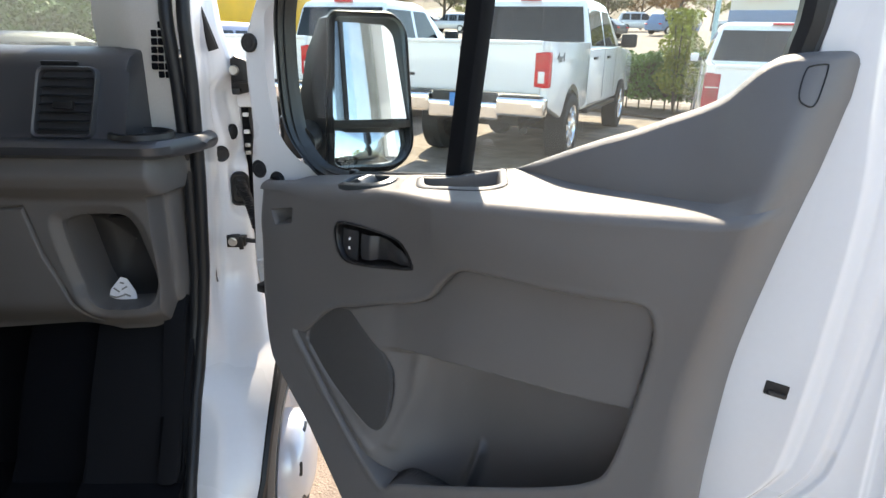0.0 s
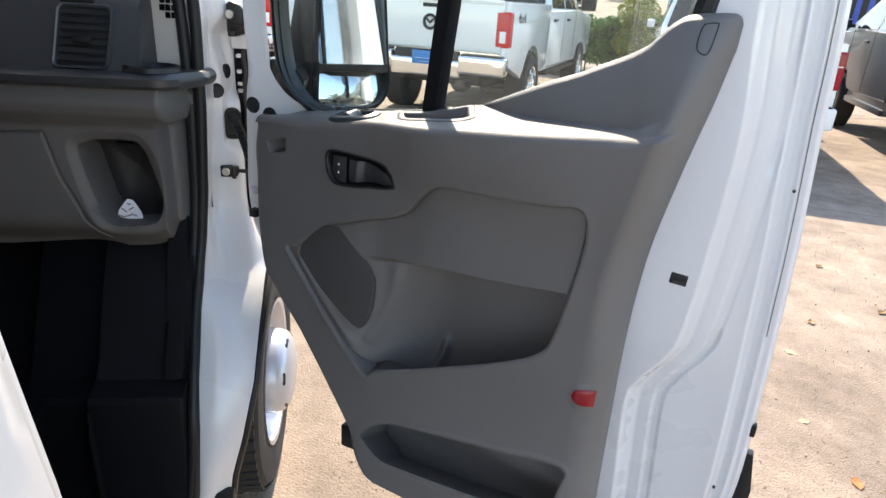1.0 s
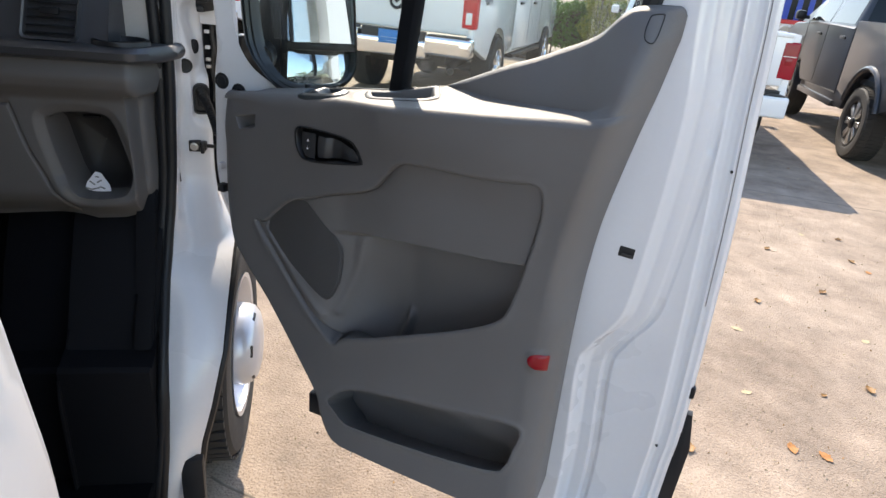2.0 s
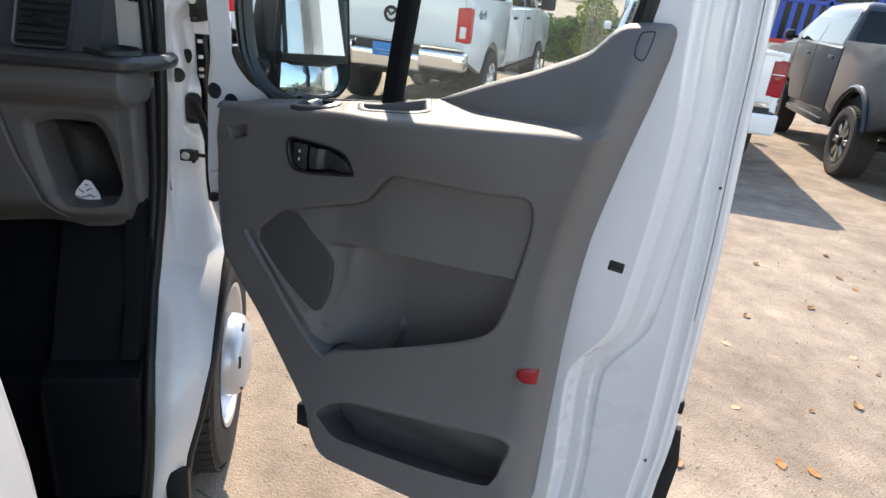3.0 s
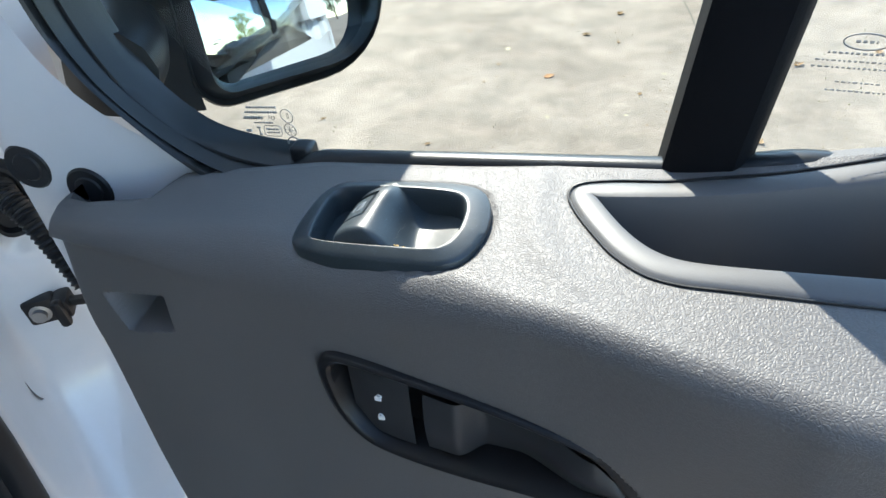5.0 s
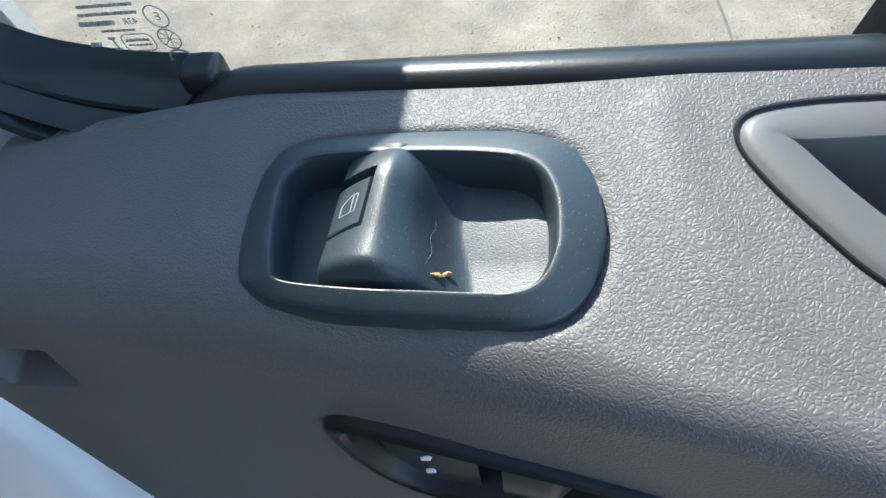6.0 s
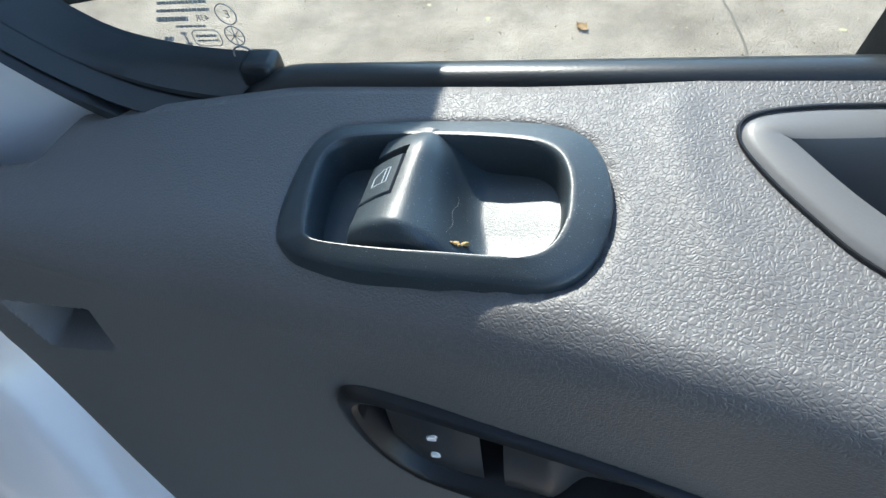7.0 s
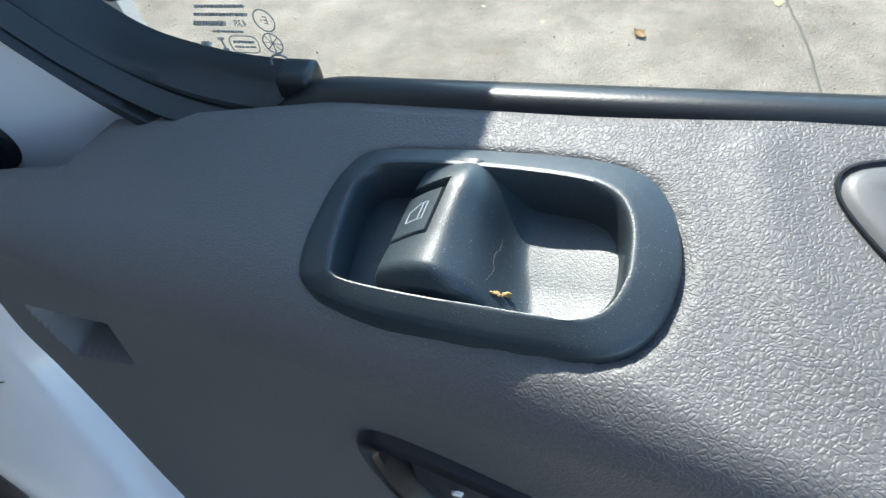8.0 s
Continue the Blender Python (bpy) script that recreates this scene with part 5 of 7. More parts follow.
def van_cab():
    """Floor, firewall, step and wheelhouse covers of the cab."""
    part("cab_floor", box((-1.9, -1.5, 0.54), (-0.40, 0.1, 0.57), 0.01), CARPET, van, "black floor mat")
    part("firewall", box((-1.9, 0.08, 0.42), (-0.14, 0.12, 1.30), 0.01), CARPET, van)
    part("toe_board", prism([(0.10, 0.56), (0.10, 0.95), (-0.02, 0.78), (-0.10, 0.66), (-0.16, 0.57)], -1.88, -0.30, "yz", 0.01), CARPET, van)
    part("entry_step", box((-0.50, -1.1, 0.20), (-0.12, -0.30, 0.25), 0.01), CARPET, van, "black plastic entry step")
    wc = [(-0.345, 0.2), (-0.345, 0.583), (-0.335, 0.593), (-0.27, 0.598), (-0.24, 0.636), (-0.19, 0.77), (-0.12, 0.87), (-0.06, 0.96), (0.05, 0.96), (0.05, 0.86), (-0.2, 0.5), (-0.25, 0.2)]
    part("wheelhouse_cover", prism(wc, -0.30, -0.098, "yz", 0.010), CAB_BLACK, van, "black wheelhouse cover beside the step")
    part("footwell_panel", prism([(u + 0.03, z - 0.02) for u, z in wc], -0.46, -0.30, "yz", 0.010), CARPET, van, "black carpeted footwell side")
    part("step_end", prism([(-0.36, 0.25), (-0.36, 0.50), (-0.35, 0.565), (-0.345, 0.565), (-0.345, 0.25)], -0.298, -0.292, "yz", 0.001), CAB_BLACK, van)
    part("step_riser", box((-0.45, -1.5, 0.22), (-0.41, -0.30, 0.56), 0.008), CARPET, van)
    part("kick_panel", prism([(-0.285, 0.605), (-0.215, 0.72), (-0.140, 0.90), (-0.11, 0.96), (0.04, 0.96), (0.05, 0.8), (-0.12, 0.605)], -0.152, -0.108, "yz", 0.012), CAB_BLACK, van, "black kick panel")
    part("sill", box((-0.17, -1.15, 0.16), (-0.05, -0.40, 0.24), 0.02), WHITE, van)
    part("seat_base", box((-1.0, -1.45, 0.56), (-0.42, -0.95, 0.80), 0.04), CARPET, van)
    part("seat_strap", tube(spline([(-0.47, -0.9, 0.80), (-0.44, -0.88, 0.74), (-0.45, -0.84, 0.68), (-0.42, -0.83, 0.64)], 12), 0.006, 8), BLACK, van)


van_cab()


def dashboard():
    d = part("dash_top", prism([(0.30, 1.30), (0.30, 1.435), (-0.04, 1.446), (-0.10, 1.442), (-0.135, 1.432), (-0.158, 1.41), (-0.185, 1.30), (-0.20, 1.285), (-0.18, 1.265), (0.1, 1.25)], -1.85, -0.150, "yz", 0.012), DASH, van, "charcoal upper dashboard")
    # ledge with a rounded nose and the cup holder
    nose = []
    for w in np.concatenate([np.linspace(-1.85, -0.2, 12), np.linspace(-0.19, -0.034, 60)]):
        k = sstep(w, -0.13, -0.024)
        u0 = -0.235 + 0.12 * k ** 2.2
        rr = math.sqrt(1 - 0.97 * float(np.clip((w + 0.052) / 0.018, 0, 1)) ** 2)
        prof = [(0.10, 1.288), (u0 + 0.06, 1.291), (u0 + 0.015, 1.290), (u0, 1.280), (u0 + 0.002, 1.266), (u0 + 0.02, 1.257), (0.10, 1.252)]
        lim = 0.10 - (0.145 + 0.02 * (w + 0.05)) * float(sstep(w, -0.172, -0.118))
        prof = [(min(u, lim), z) for u, z in prof]
        nose.append([(w, min(u, 0.10), 1.272 + (z - 1.272) * rr) for u, z in prof])
    part("dash_ledge", joined(sheet(np.array(nose), flip=True), (np.array(nose[-1]), [[0, 1, 2, 3, 4, 5, 6]])), DASH, van, "rounded charcoal ledge")
    cup = [(0.042, -0.02), (0.044, 0.004), (0.050, 0.011), (0.056, 0.009), (0.058, 0.0)]
    part("cup_holder", joined(moved(lathe(cup, 40), Matrix.Translation((-0.135, -0.165, 1.291))), moved((np.array([(0.044 * math.cos(a), 0.044 * math.sin(a), 0.0005) for a in np.linspace(0, 2 * math.pi, 24, endpoint=False)]), [list(range(24))]), Matrix.Translation((-0.135, -0.165, 1.2915)))), BLACK, van, "round black cup holder")
    # unseen block added to keep a streak of sun off the ledge
    part("dash_sun_block", box((-0.149, -0.03, 1.262), (-0.098, 0.12, 1.43), 0.006), DASH, van)
    # air vent
    vm = Matrix.Translation((-0.256, -0.176, 1.351)) @ Matrix.Rotation(radians(-14), 4, "X") @ Matrix(((1, 0, 0.13, 0), (0, 1, 0, 0), (0, 0, 1, 0), (0, 0, 0, 1)))
    ro = rounded(-0.054, 0.054, -0.064, 0.064, (0.012, 0.012, 0.016, 0.012), 6)
    rows = [np.stack([ro[:, 0] * k, np.full(len(ro), y), ro[:, 1] * k], -1) for k, y in ((1.0, 0.02), (1.0, -0.006), (0.965, -0.010), (0.90, -0.008), (0.87, 0.000), (0.86, 0.03))]
    vent = part("air_vent", moved(joined(sheet(np.array(rows), wrap=True), (np.stack([ro[:, 0] * 0.86, np.full(len(ro), 0.028), ro[:, 1] * 0.86], -1), [list(range(len(ro)))])), vm), DASH, van, "black louvred air vent")
    for i in range(7):
        mm = vm @ Matrix.Translation((0, 0.004, -0.046 + i * 0.0152)) @ Matrix.Rotation(radians(24), 4, "X")
        part("louvre", box((-0.045, -0.011, -0.0011), (0.045, 0.011, 0.0011), 0.0006, 1, mm), BLACK, vent)
    part("vent_tab", box((-0.017, -0.013, -0.012), (0.017, -0.004, 0.002), 0.002, 2, vm), BLACK, vent)
    part("vent_backing", moved((np.stack([ro[:, 0] * 0.85, np.full(len(ro), 0.018), ro[:, 1] * 0.85], -1), [list(range(len(ro)))]), vm), CARPET, vent)
    part("dash_slot", box((-0.30, -0.158, 1.414), (-0.235, -0.150, 1.423), 0.003), BLACK, van)
    # grey lower dash: bolster, glovebox lid and the open pocket
    zs = np.linspace(0, 1, 190)
    ws = np.concatenate([np.linspace(-1.85, -0.46, 30), np.linspace(-0.455, -0.075, 260)])
    P = np.zeros((190, len(ws), 3))
    pocket = [(w + 0.010, z - 0.006) for w, z in ((-0.320, 1.12), (-0.305, 1.138), (-0.28, 1.146), (-0.205, 1.146), (-0.182, 1.125), (-0.170, 1.09), (-0.153, 1.015), (-0.163, 0.968), (-0.195, 0.953), (-0.255, 0.951), (-0.282, 0.97), (-0.302, 1.02))]
    pocket = [tuple(v) for v in spline(pocket, 60, True)]
    for j, w in enumerate(ws):
        zb = lerp(w, [(-1.85, 0.868), (-0.5, 0.876), (-0.29, 0.894), (-0.265, 0.891), (-0.24, 0.882), (-0.174, 0.886), (-0.13, 0.900), (-0.075, 0.940)])
        z = 1.258 + (zb - 1.258) * zs
        u = -0.205 + 0.03 * sstep(1.205 - z, 0, 0.04) + 0.06 * sstep(0.98 - z, 0, 0.10) ** 2
        u = u - 0.012 * np.exp(-((z - 1.225) / 0.022) ** 2)
        u = u + 0.11 * sstep(w, -0.125, -0.078) ** 1.5 + 0.05 * sstep(w, -0.14, -0.125) * sstep(1.185 - z, 0, 0.008)
        u = u - 0.018 * sstep(1.0 - z, 0, 0.03) * np.exp(-((w + 0.225) / 0.08) ** 4)
        dp = poly_dist(np.full_like(z, w), z, pocket)
        u = u + 0.15 * sstep(dp, 0.0, 0.012) + 0.012 * sstep(dp, -0.022, 0.002)
        ln = line_dist(np.full_like(z, w), z, [(-1.2, 1.150), (-0.44, 1.152), (-0.372, 1.155), (-0.350, 1.06), (-0.310, 0.96), (-0.268, 0.91)])
        u = u + 0.007 * np.exp(-(ln / 0.0028) ** 2)
        P[:, j] = np.stack([np.full_like(z, w), u, z], -1)
    # inner skin of the pocket, coloured near-black for the shade in the recess
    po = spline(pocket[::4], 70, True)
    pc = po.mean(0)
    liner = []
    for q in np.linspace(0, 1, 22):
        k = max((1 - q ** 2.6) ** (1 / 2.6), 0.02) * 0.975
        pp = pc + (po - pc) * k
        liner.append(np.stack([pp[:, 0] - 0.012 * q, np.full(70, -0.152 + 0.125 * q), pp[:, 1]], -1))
    part("pocket_shade_skin", sheet(np.array(liner), wrap=True), POCKET_SHADE, van, "inside of the open dashboard pocket, its shade put into the colour")
    part("liner_slot", box((-0.264, -0.079, 1.108), (-0.228, -0.062, 1.114), 0.002), BLACK, van)
    part("lower_dash", sheet(P, flip=True), DASH_GREY, van, "grey lower dashboard with an open pocket")
    part("dash_end", prism([(-0.10, 0.95), (-0.11, 1.20), (-0.06, 1.255), (0.07, 1.255), (0.07, 0.95)], -0.14, -0.108, "yz", 0.008), DASH_GREY, van)
    return d


dashboard()
# crumpled tag in the pocket
tri = np.array([(-0.035, 0.004, 0), (0.035, 0, 0.002), (0.03, 0.006, 0.022), (0.008, 0.012, 0.056), (-0.006, 0.01, 0.06), (-0.028, 0.006, 0.03)])
pv = np.concatenate([tri, tri + (0, 0.004, 0)])
pf = [[0, 1, 2, 3, 4, 5], [11, 10, 9, 8, 7, 6]] + [[i, i + 6, (i + 1) % 6 + 6, (i + 1) % 6] for i in range(6)]
tag = part("paper_tag", moved((pv, pf), VAN @ pose(-0.233, -0.135, 0.946, -18, 0, 8) @ Matrix.Scale(0.82, 4)), PAPER, None, smooth=False)
tagged(tag, "white printed paper tag lying in the dashboard pocket", "paper tag")
for i, (a0, b0, l0, rot) in enumerate(((-0.022, 0.012, 0.018, 20), (-0.004, 0.012, 0.02, -15), (0.012, 0.014, 0.016, 25), (-0.014, 0.028, 0.018, 40), (0.004, 0.032, 0.014, -30), (-0.002, 0.045, 0.010, 15))):
    bm = box((-l0 / 2, -0.0006, -0.002), (l0 / 2, 0.0006, 0.002), 0.0)
    bm.transform(VAN @ pose(-0.233, -0.135, 0.946, -18, 0, 8) @ Matrix.Scale(0.82, 4) @ Matrix.Translation((a0, b0 * 0.2 - 0.0015, b0)) @ Matrix.Rotation(radians(rot), 4, "Y"))
    part("print_bar", bm, INK_GREY, tag, smooth=False)

# pillar trim with its grille, windscreen, roof and the side wall behind the door
rows = []
for z in np.linspace(1.26, 1.95, 24):
    ln = float(lerp(z, SEAL_U)) + 0.09
    wr = float(lerp(z, SEAL_IN)) + 0.004
    rows.append([(wr - 0.20, 0.06 + ln, z), (wr - 0.13, 0.0 + ln, z), (wr - 0.10, -0.055 + ln, z), (wr - 0.06, -0.08 + ln, z), (wr, -0.09 + ln, z)])
pt = part("pillar_trim", sheet(np.array(rows), flip=True), HEADLINER, van, "pale grey front pillar trim")
for i in range(7):
    for j in range(3):
        if (i, j) in ((0, 0), (6, 2), (6, 0)):
            continue
        wz, w0 = 1.392 + i * 0.0150, -0.1325 + j * 0.0125 + 0.0014 * i
        part("grille_slot", box((w0, -0.093, wz), (w0 + 0.0098, -0.080, wz + 0.0122), 0.002), CARPET, pt)
wind = part("windscreen", box((-1.8, 0.30, 1.42), (-0.2, 0.306, 2.3), 0.0, 1, Matrix.Translation((0, 0.3, 1.42)) @ Matrix.Rotation(radians(-32), 4, "X") @ Matrix.Translation((0, -0.3, -1.42))), GLASS_DARK, van, "clear windscreen")
wind.visible_shadow = False
part("a_pillar", tube([(-0.16, 0.20, 1.10), (-0.18, 0.20, 1.5), (-0.25, 0.42, 1.95), (-0.34, 0.62, 2.25)], (0.045, 0.045, 0.045, 0.045), 10), WHITE, van)
part("bonnet", prism([(0.28, 1.28), (0.9, 1.14), (1.05, 0.95), (1.08, 0.4), (0.95, 0.4), (0.9, 1.05), (0.3, 1.22)], -1.9, -0.05, "yz", 0.02), WHITE, van)
part("cab_roof", box((-1.95, -5.0, 2.30), (-0.12, 0.6, 2.36), 0.02), WHITE, van)
part("far_side", box((-2.0, -5.0, 0.4), (-1.94, 0.3, 2.34), 0.02), WHITE, van)
part("bulkhead", box((-1.94, -1.55, 0.42), (-0.06, -1.50, 2.3), 0.01), DASH, van)
# B pillar and the long body side behind it
bp = []
for z in np.linspace(0.16, 2.3, 60):
    off = lerp(z, [(0.1, 0.115), (0.5, 0.076), (0.83, 0.044), (0.93, 0.030), (1.06, 0.012), (1.2, -0.006), (1.6, -0.04), (2.3, -0.12)])
    wo = lerp(z, [(0.1, -0.03), (0.9, 0.0), (1.2, -0.005), (2.3, -0.15)])
    bp.append([(wo - 0.16, -1.10, z), (wo - 0.12, -1.02 + off, z), (wo - 0.06, -0.985 + off, z), (wo - 0.03, -0.99 + off, z), (wo - 0.022, -1.02 + off, z), (wo - 0.006, -1.035 + off, z), (wo, -1.06, z), (wo, -2.5, z), (wo, -5.0, z)])
part("body_side", sheet(np.array(bp), flip=True), WHITE, van, "long white van side behind the door opening")

# hinge, check strap and cable boot in the gap
hg = [(-0.024, 1.362), (-0.022, 1.425), (-0.012, 1.432), (0.010, 1.424), (0.022, 1.408), (0.026, 1.372), (0.018, 1.358), (-0.006, 1.352)]
gp = part("door_hinge", plus(plus(prism(hg, 0.040, 0.075, "xz", 0.006), box((-0.016, 0.026, 1.376), (0.034, 0.044, 1.380), 0.001)), box((-0.020, 0.030, 1.352), (-0.002, 0.060, 1.366), 0.004)), BLACK, van, "dark upper door hinge")
part("hinge_bolt", moved(lathe([(0.0001, 0.006), (0.009, 0.006), (0.011, 0.0)], 14, "y"), Matrix.Translation((-0.014, 0.040, 1.402)) @ Matrix.Rotation(math.pi, 4, "Z")), STEEL, gp)
part("hinge_leaf", box((-0.022, 0.070, 1.322), (0.030, 0.10, 1.366), 0.006), WHITE, gp, "white painted hinge leaf")
# white block added where the frame's edge catches a highlight
part("frame_glint_block", box((-0.364, 0.200, 0.986), (-0.350, 0.225, 1.003), 0.004), WHITE, door, "small white block for a bright glint on the door frame")
part("door_stop", box((-0.366, 0.198, 0.926), (-0.345, 0.225, 0.946), 0.003), BLACK, door, "small black rubber stop")
stp = part("check_strap", box((-0.026, 0.020, 1.021), (0.030, 0.028, 1.030), 0.002, 2, Matrix.Translation((0, 0.004, 0)) @ Matrix.Rotation(radians(-14), 4, "Z")), DARK_METAL, van, "door check strap with its bolted bracket")
part("strap_bracket", plus(plus(box((-0.060, 0.026, 1.009), (-0.030, 0.042, 1.039), 0.004), box((-0.032, 0.020, 1.013), (-0.016, 0.046, 1.036), 0.004)), box((-0.029, 0.012, 1.008), (-0.019, 0.023, 1.040), 0.004)), BLACK, stp)
part("strap_bolt", moved(lathe([(0.0001, 0.006), (0.0070, 0.006), (0.0070, 0.001), (0.0105, 0.0)], 16, "y"), Matrix.Translation((-0.046, 0.026, 1.023)) @ Matrix.Rotation(math.pi, 4, "Z")), STEEL, stp)
plug("rubber_plug", -0.0545, 0.0315, 1.225, 0.0175, van, (0.45, -1, 0.0))
plug("rubber_plug", -0.0400, 0.085, 1.266, 0.0175, van, (0.97, -0.24, 0))
boot = spline([(-0.026, 0.056, 1.160), (-0.018, 0.040, 1.150), (-0.004, 0.026, 1.128), (0.008, 0.010, 1.098), (0.018, -0.002, 1.065)], 90)
rad = [0.0125 - 0.004 * i / 89 + 0.0012 * math.cos(i * 1.9) for i in range(90)]
bt = part("cable_boot", tube(boot, rad, 14), RUBBER, van, "ribbed black cable boot between body and door")
ob2 = rounded(-0.021, 0.019, -0.041, 0.036, (0.012, 0.012, 0.018, 0.016), 6)
rows = [np.stack([ob2[:, 0] * k, np.full(len(ob2), y), ob2[:, 1] * k], -1) for k, y in ((1.0, 0.010), (1.0, -0.006), (0.94, -0.010), (0.84, -0.010), (0.78, -0.003), (0.5, -0.003), (0.42, -0.010), (0.02, -0.011))]
part("boot_flange", moved(sheet(np.array(rows), wrap=True), Matrix.Translation((-0.025, 0.056, 1.144)) @ Matrix.Rotation(radians(12), 4, "Z")), RUBBER, bt)
wr = part("wiring_loom", tube(spline([(0.004, 0.10, 1.335), (0.001, 0.094, 1.30), (0.006, 0.090, 1.26), (-0.002, 0.096, 1.22), (0.004, 0.09, 1.17), (0.002, 0.09, 1.13)], 40), 0.006, 8), DARK_METAL, van, "dark wiring loom in the hinge gap")
for z in (1.30, 1.262, 1.232, 1.215):
    part("wiring_clip", box((-0.015, 0.080, z), (-0.003, 0.092, z + 0.009), 0.002), STEEL if z < 1.25 else WHITE, wr)
# black blocks put in for the shade deep in the hinge gap
part("gap_shade_block", box((-0.024, 0.100, 1.06), (0.036, 0.128, 1.345), 0.008), CAB_BLACK, van)
part("gap_shade_block", box((-0.012, 0.078, 0.90), (0.026, 0.10, 1.07), 0.006), CAB_BLACK, van)
# black strip on the pillar beside the wing
sv = [(-0.050, 0.030, 1.442), (-0.064, 0.024, 1.49), (-0.082, 0.022, 1.545), (-0.16, 0.06, 1.75)]
part("pillar_strip", tube(spline(sv, 30), 0.0125, 8, 0.5), BLACK, van, "black sealing strip on the front pillar")

# ---- parked pickups ----
def pickup(m, paint, label, wb=3.79, r=0.425, dark_rims=False, chrome=True, roof=2.08, lamp=(0.975, 1.36), lettered=False):
    """A crew-cab pickup. Own axes: x right, y ahead, from the ground below the rear axle's middle."""
    t = thing("pickup_truck", m, label, "pickup truck", "parked pickups")
    hw = 0.965
    zb, rail = 0.72, 1.47
    mw = 0.30 if chrome else 0.19
    bz = 0.0 if chrome else -0.09

    def side(x_in, x_out, name, pts, label=""):
        return part(name, prism(pts, x_in, x_out, "yz", 0.02), paint, t, label)

    def arch(yc, n=14, rad=0.52, zc=0.47):
        return [(yc + rad * math.cos(a), zc + rad * math.sin(a)) for a in np.linspace(math.pi * 0.93, math.pi * 0.07, n)]

    rear, front = -1.22, wb + 1.0
    cab0 = 0.92
    for s in (-1, 1):
        xo, xi = (s * hw, s * (hw - 0.10))
        lo, hi = min(xo, xi), max(xo, xi)
        bed = [(rear, 0.78)] + arch(0.0) + [(cab0, 0.66), (cab0, rail), (rear + 0.03, rail)]
        bs = part("bed_side", prism(bed, lo, hi, "yz", 0.03), paint, t)
        fl = [(cab0 + 0.025, 0.60), (wb - 0.62, 0.60)] + arch(wb) + [(front - 0.1, 0.72), (front, 0.95), (front - 0.03, 1.25), (wb + 0.55, 1.36), (wb - 0.5, 1.40), (cab0 + 0.025, 1.40)]
        cs = part("cab_side", prism(fl, lo, hi, "yz", 0.03), paint, t)
        # greenhouse pillars and side windows
        for y0, y1, tt in ((cab0 + 0.12, cab0 + 1.02, 0), (cab0 + 1.12, cab0 + 2.02, 1)):
            wpts = [(y0, 1.42), (y1, 1.42), (y1 - (0.42 if tt else 0.0), 1.45 + (roof - 1.45) * 0.76), (y0 + (0.06 if not tt else 0.0), 1.45 + (roof - 1.45) * 0.76)]
            g = prism(wpts, -0.004, 0.004, "yz", 0.0)
            lean = Matrix.Translation((s * 0.949, 0, 1.42)) @ Matrix.Rotation(-s * math.atan2(0.105, 0.70 * (roof - 1.45)), 4, "Y") @ Matrix.Translation((0, 0, -1.42))
            g.transform(lean)
            part("side_window", g, TINTED, t, "tinted side window")
        for yh in (cab0 + 0.35, cab0 + 1.38):
            part("door_handle", box((s * hw - 0.015, yh - 0.11, 1.235), (s * hw + 0.03, yh + 0.10, 1.275), 0.012), BLACK, t)
        for yd in (cab0 + 1.07, cab0 + 2.06):
            part("door_seam", box((s * (hw + 0.001) - 0.002, yd - 0.004, 0.64), (s * (hw + 0.001) + 0.002, yd + 0.004, 1.40), 0.0), BLACK, t, smooth=False)
        for yc, z in ((0.0, r), (wb, r)):
            mm = Matrix.Translation((s * 0.86, yc, r)) if s > 0 else Matrix.Translation((s * 0.86, yc, r)) @ Matrix.Rotation(math.pi, 4, "Z")
            wheel(t, mm, r, 0.27, "spokes", BLACK if dark_rims else CHROME)
        flare = [(s * (hw + 0.012), y, z) for y, z in arch(0.0, 24, 0.53)]
        if dark_rims:
            part("wheel_flare", tube(flare, 0.03, 8), paint, t)
        # tail light: red with a clear lower chamber
        l0, l1 = lamp
        lo_x, hi_x = (hw - 0.165, hw + 0.010) if s > 0 else (-hw - 0.010, -hw + 0.165)
        tl = part("tail_light", box((lo_x, rear - 0.014, l0), (hi_x, rear + 0.11, l1), 0.025, 3), REDLENS if chrome else RED_DARK, t, "red tail light")
        mid = (l0 + l1) / 2
        cl = (l0 + 0.05, mid - 0.015) if chrome else (mid - 0.05, mid + 0.03)
        part("reverse_lamp", box((lo_x + 0.05, rear - 0.019, cl[0]), (hi_x - 0.05, rear + 0.02, cl[1]), 0.008), CLEARLENS if chrome else REFLECTOR, tl)
        part("lamp_bar", box((lo_x + 0.02, rear - 0.019, cl[1] + 0.012), (hi_x - 0.02, rear + 0.02, cl[1] + 0.022), 0.002), CLEARLENS if not chrome else RED_DARK, tl)
        if lettered:
            fc = bpy.data.curves.new("lettering", "FONT")
            fc.body, fc.size, fc.extrude = "4x4", 0.16, 0.003
            holder = new("lettering", fc)
            me = bpy.data.meshes.new_from_object(holder)
            bpy.data.objects.remove(holder)
            me.transform(Matrix.Translation((s * (hw + 0.003), -0.90 if s > 0 else -0.46, 1.24)) @ Matrix.Rotation(radians(90 * s), 4, "Z") @ Matrix.Rotation(radians(90), 4, "X") @ Matrix.Diagonal((1.55, 1, 1, 1)))
            me.materials.append(GRAPHITE)
            lt = new("lettering", me)
            lt.parent = bs
        # mirror
        mir = part("door_mirror", box((s * (hw + 0.05) if s > 0 else -(hw + mw), cab0 + 2.08, 1.40), ((hw + mw) if s > 0 else -(hw + 0.05), cab0 + 2.22, 1.40 + mw * 0.72), 0.04), BLACK if chrome or dark_rims else paint, t)
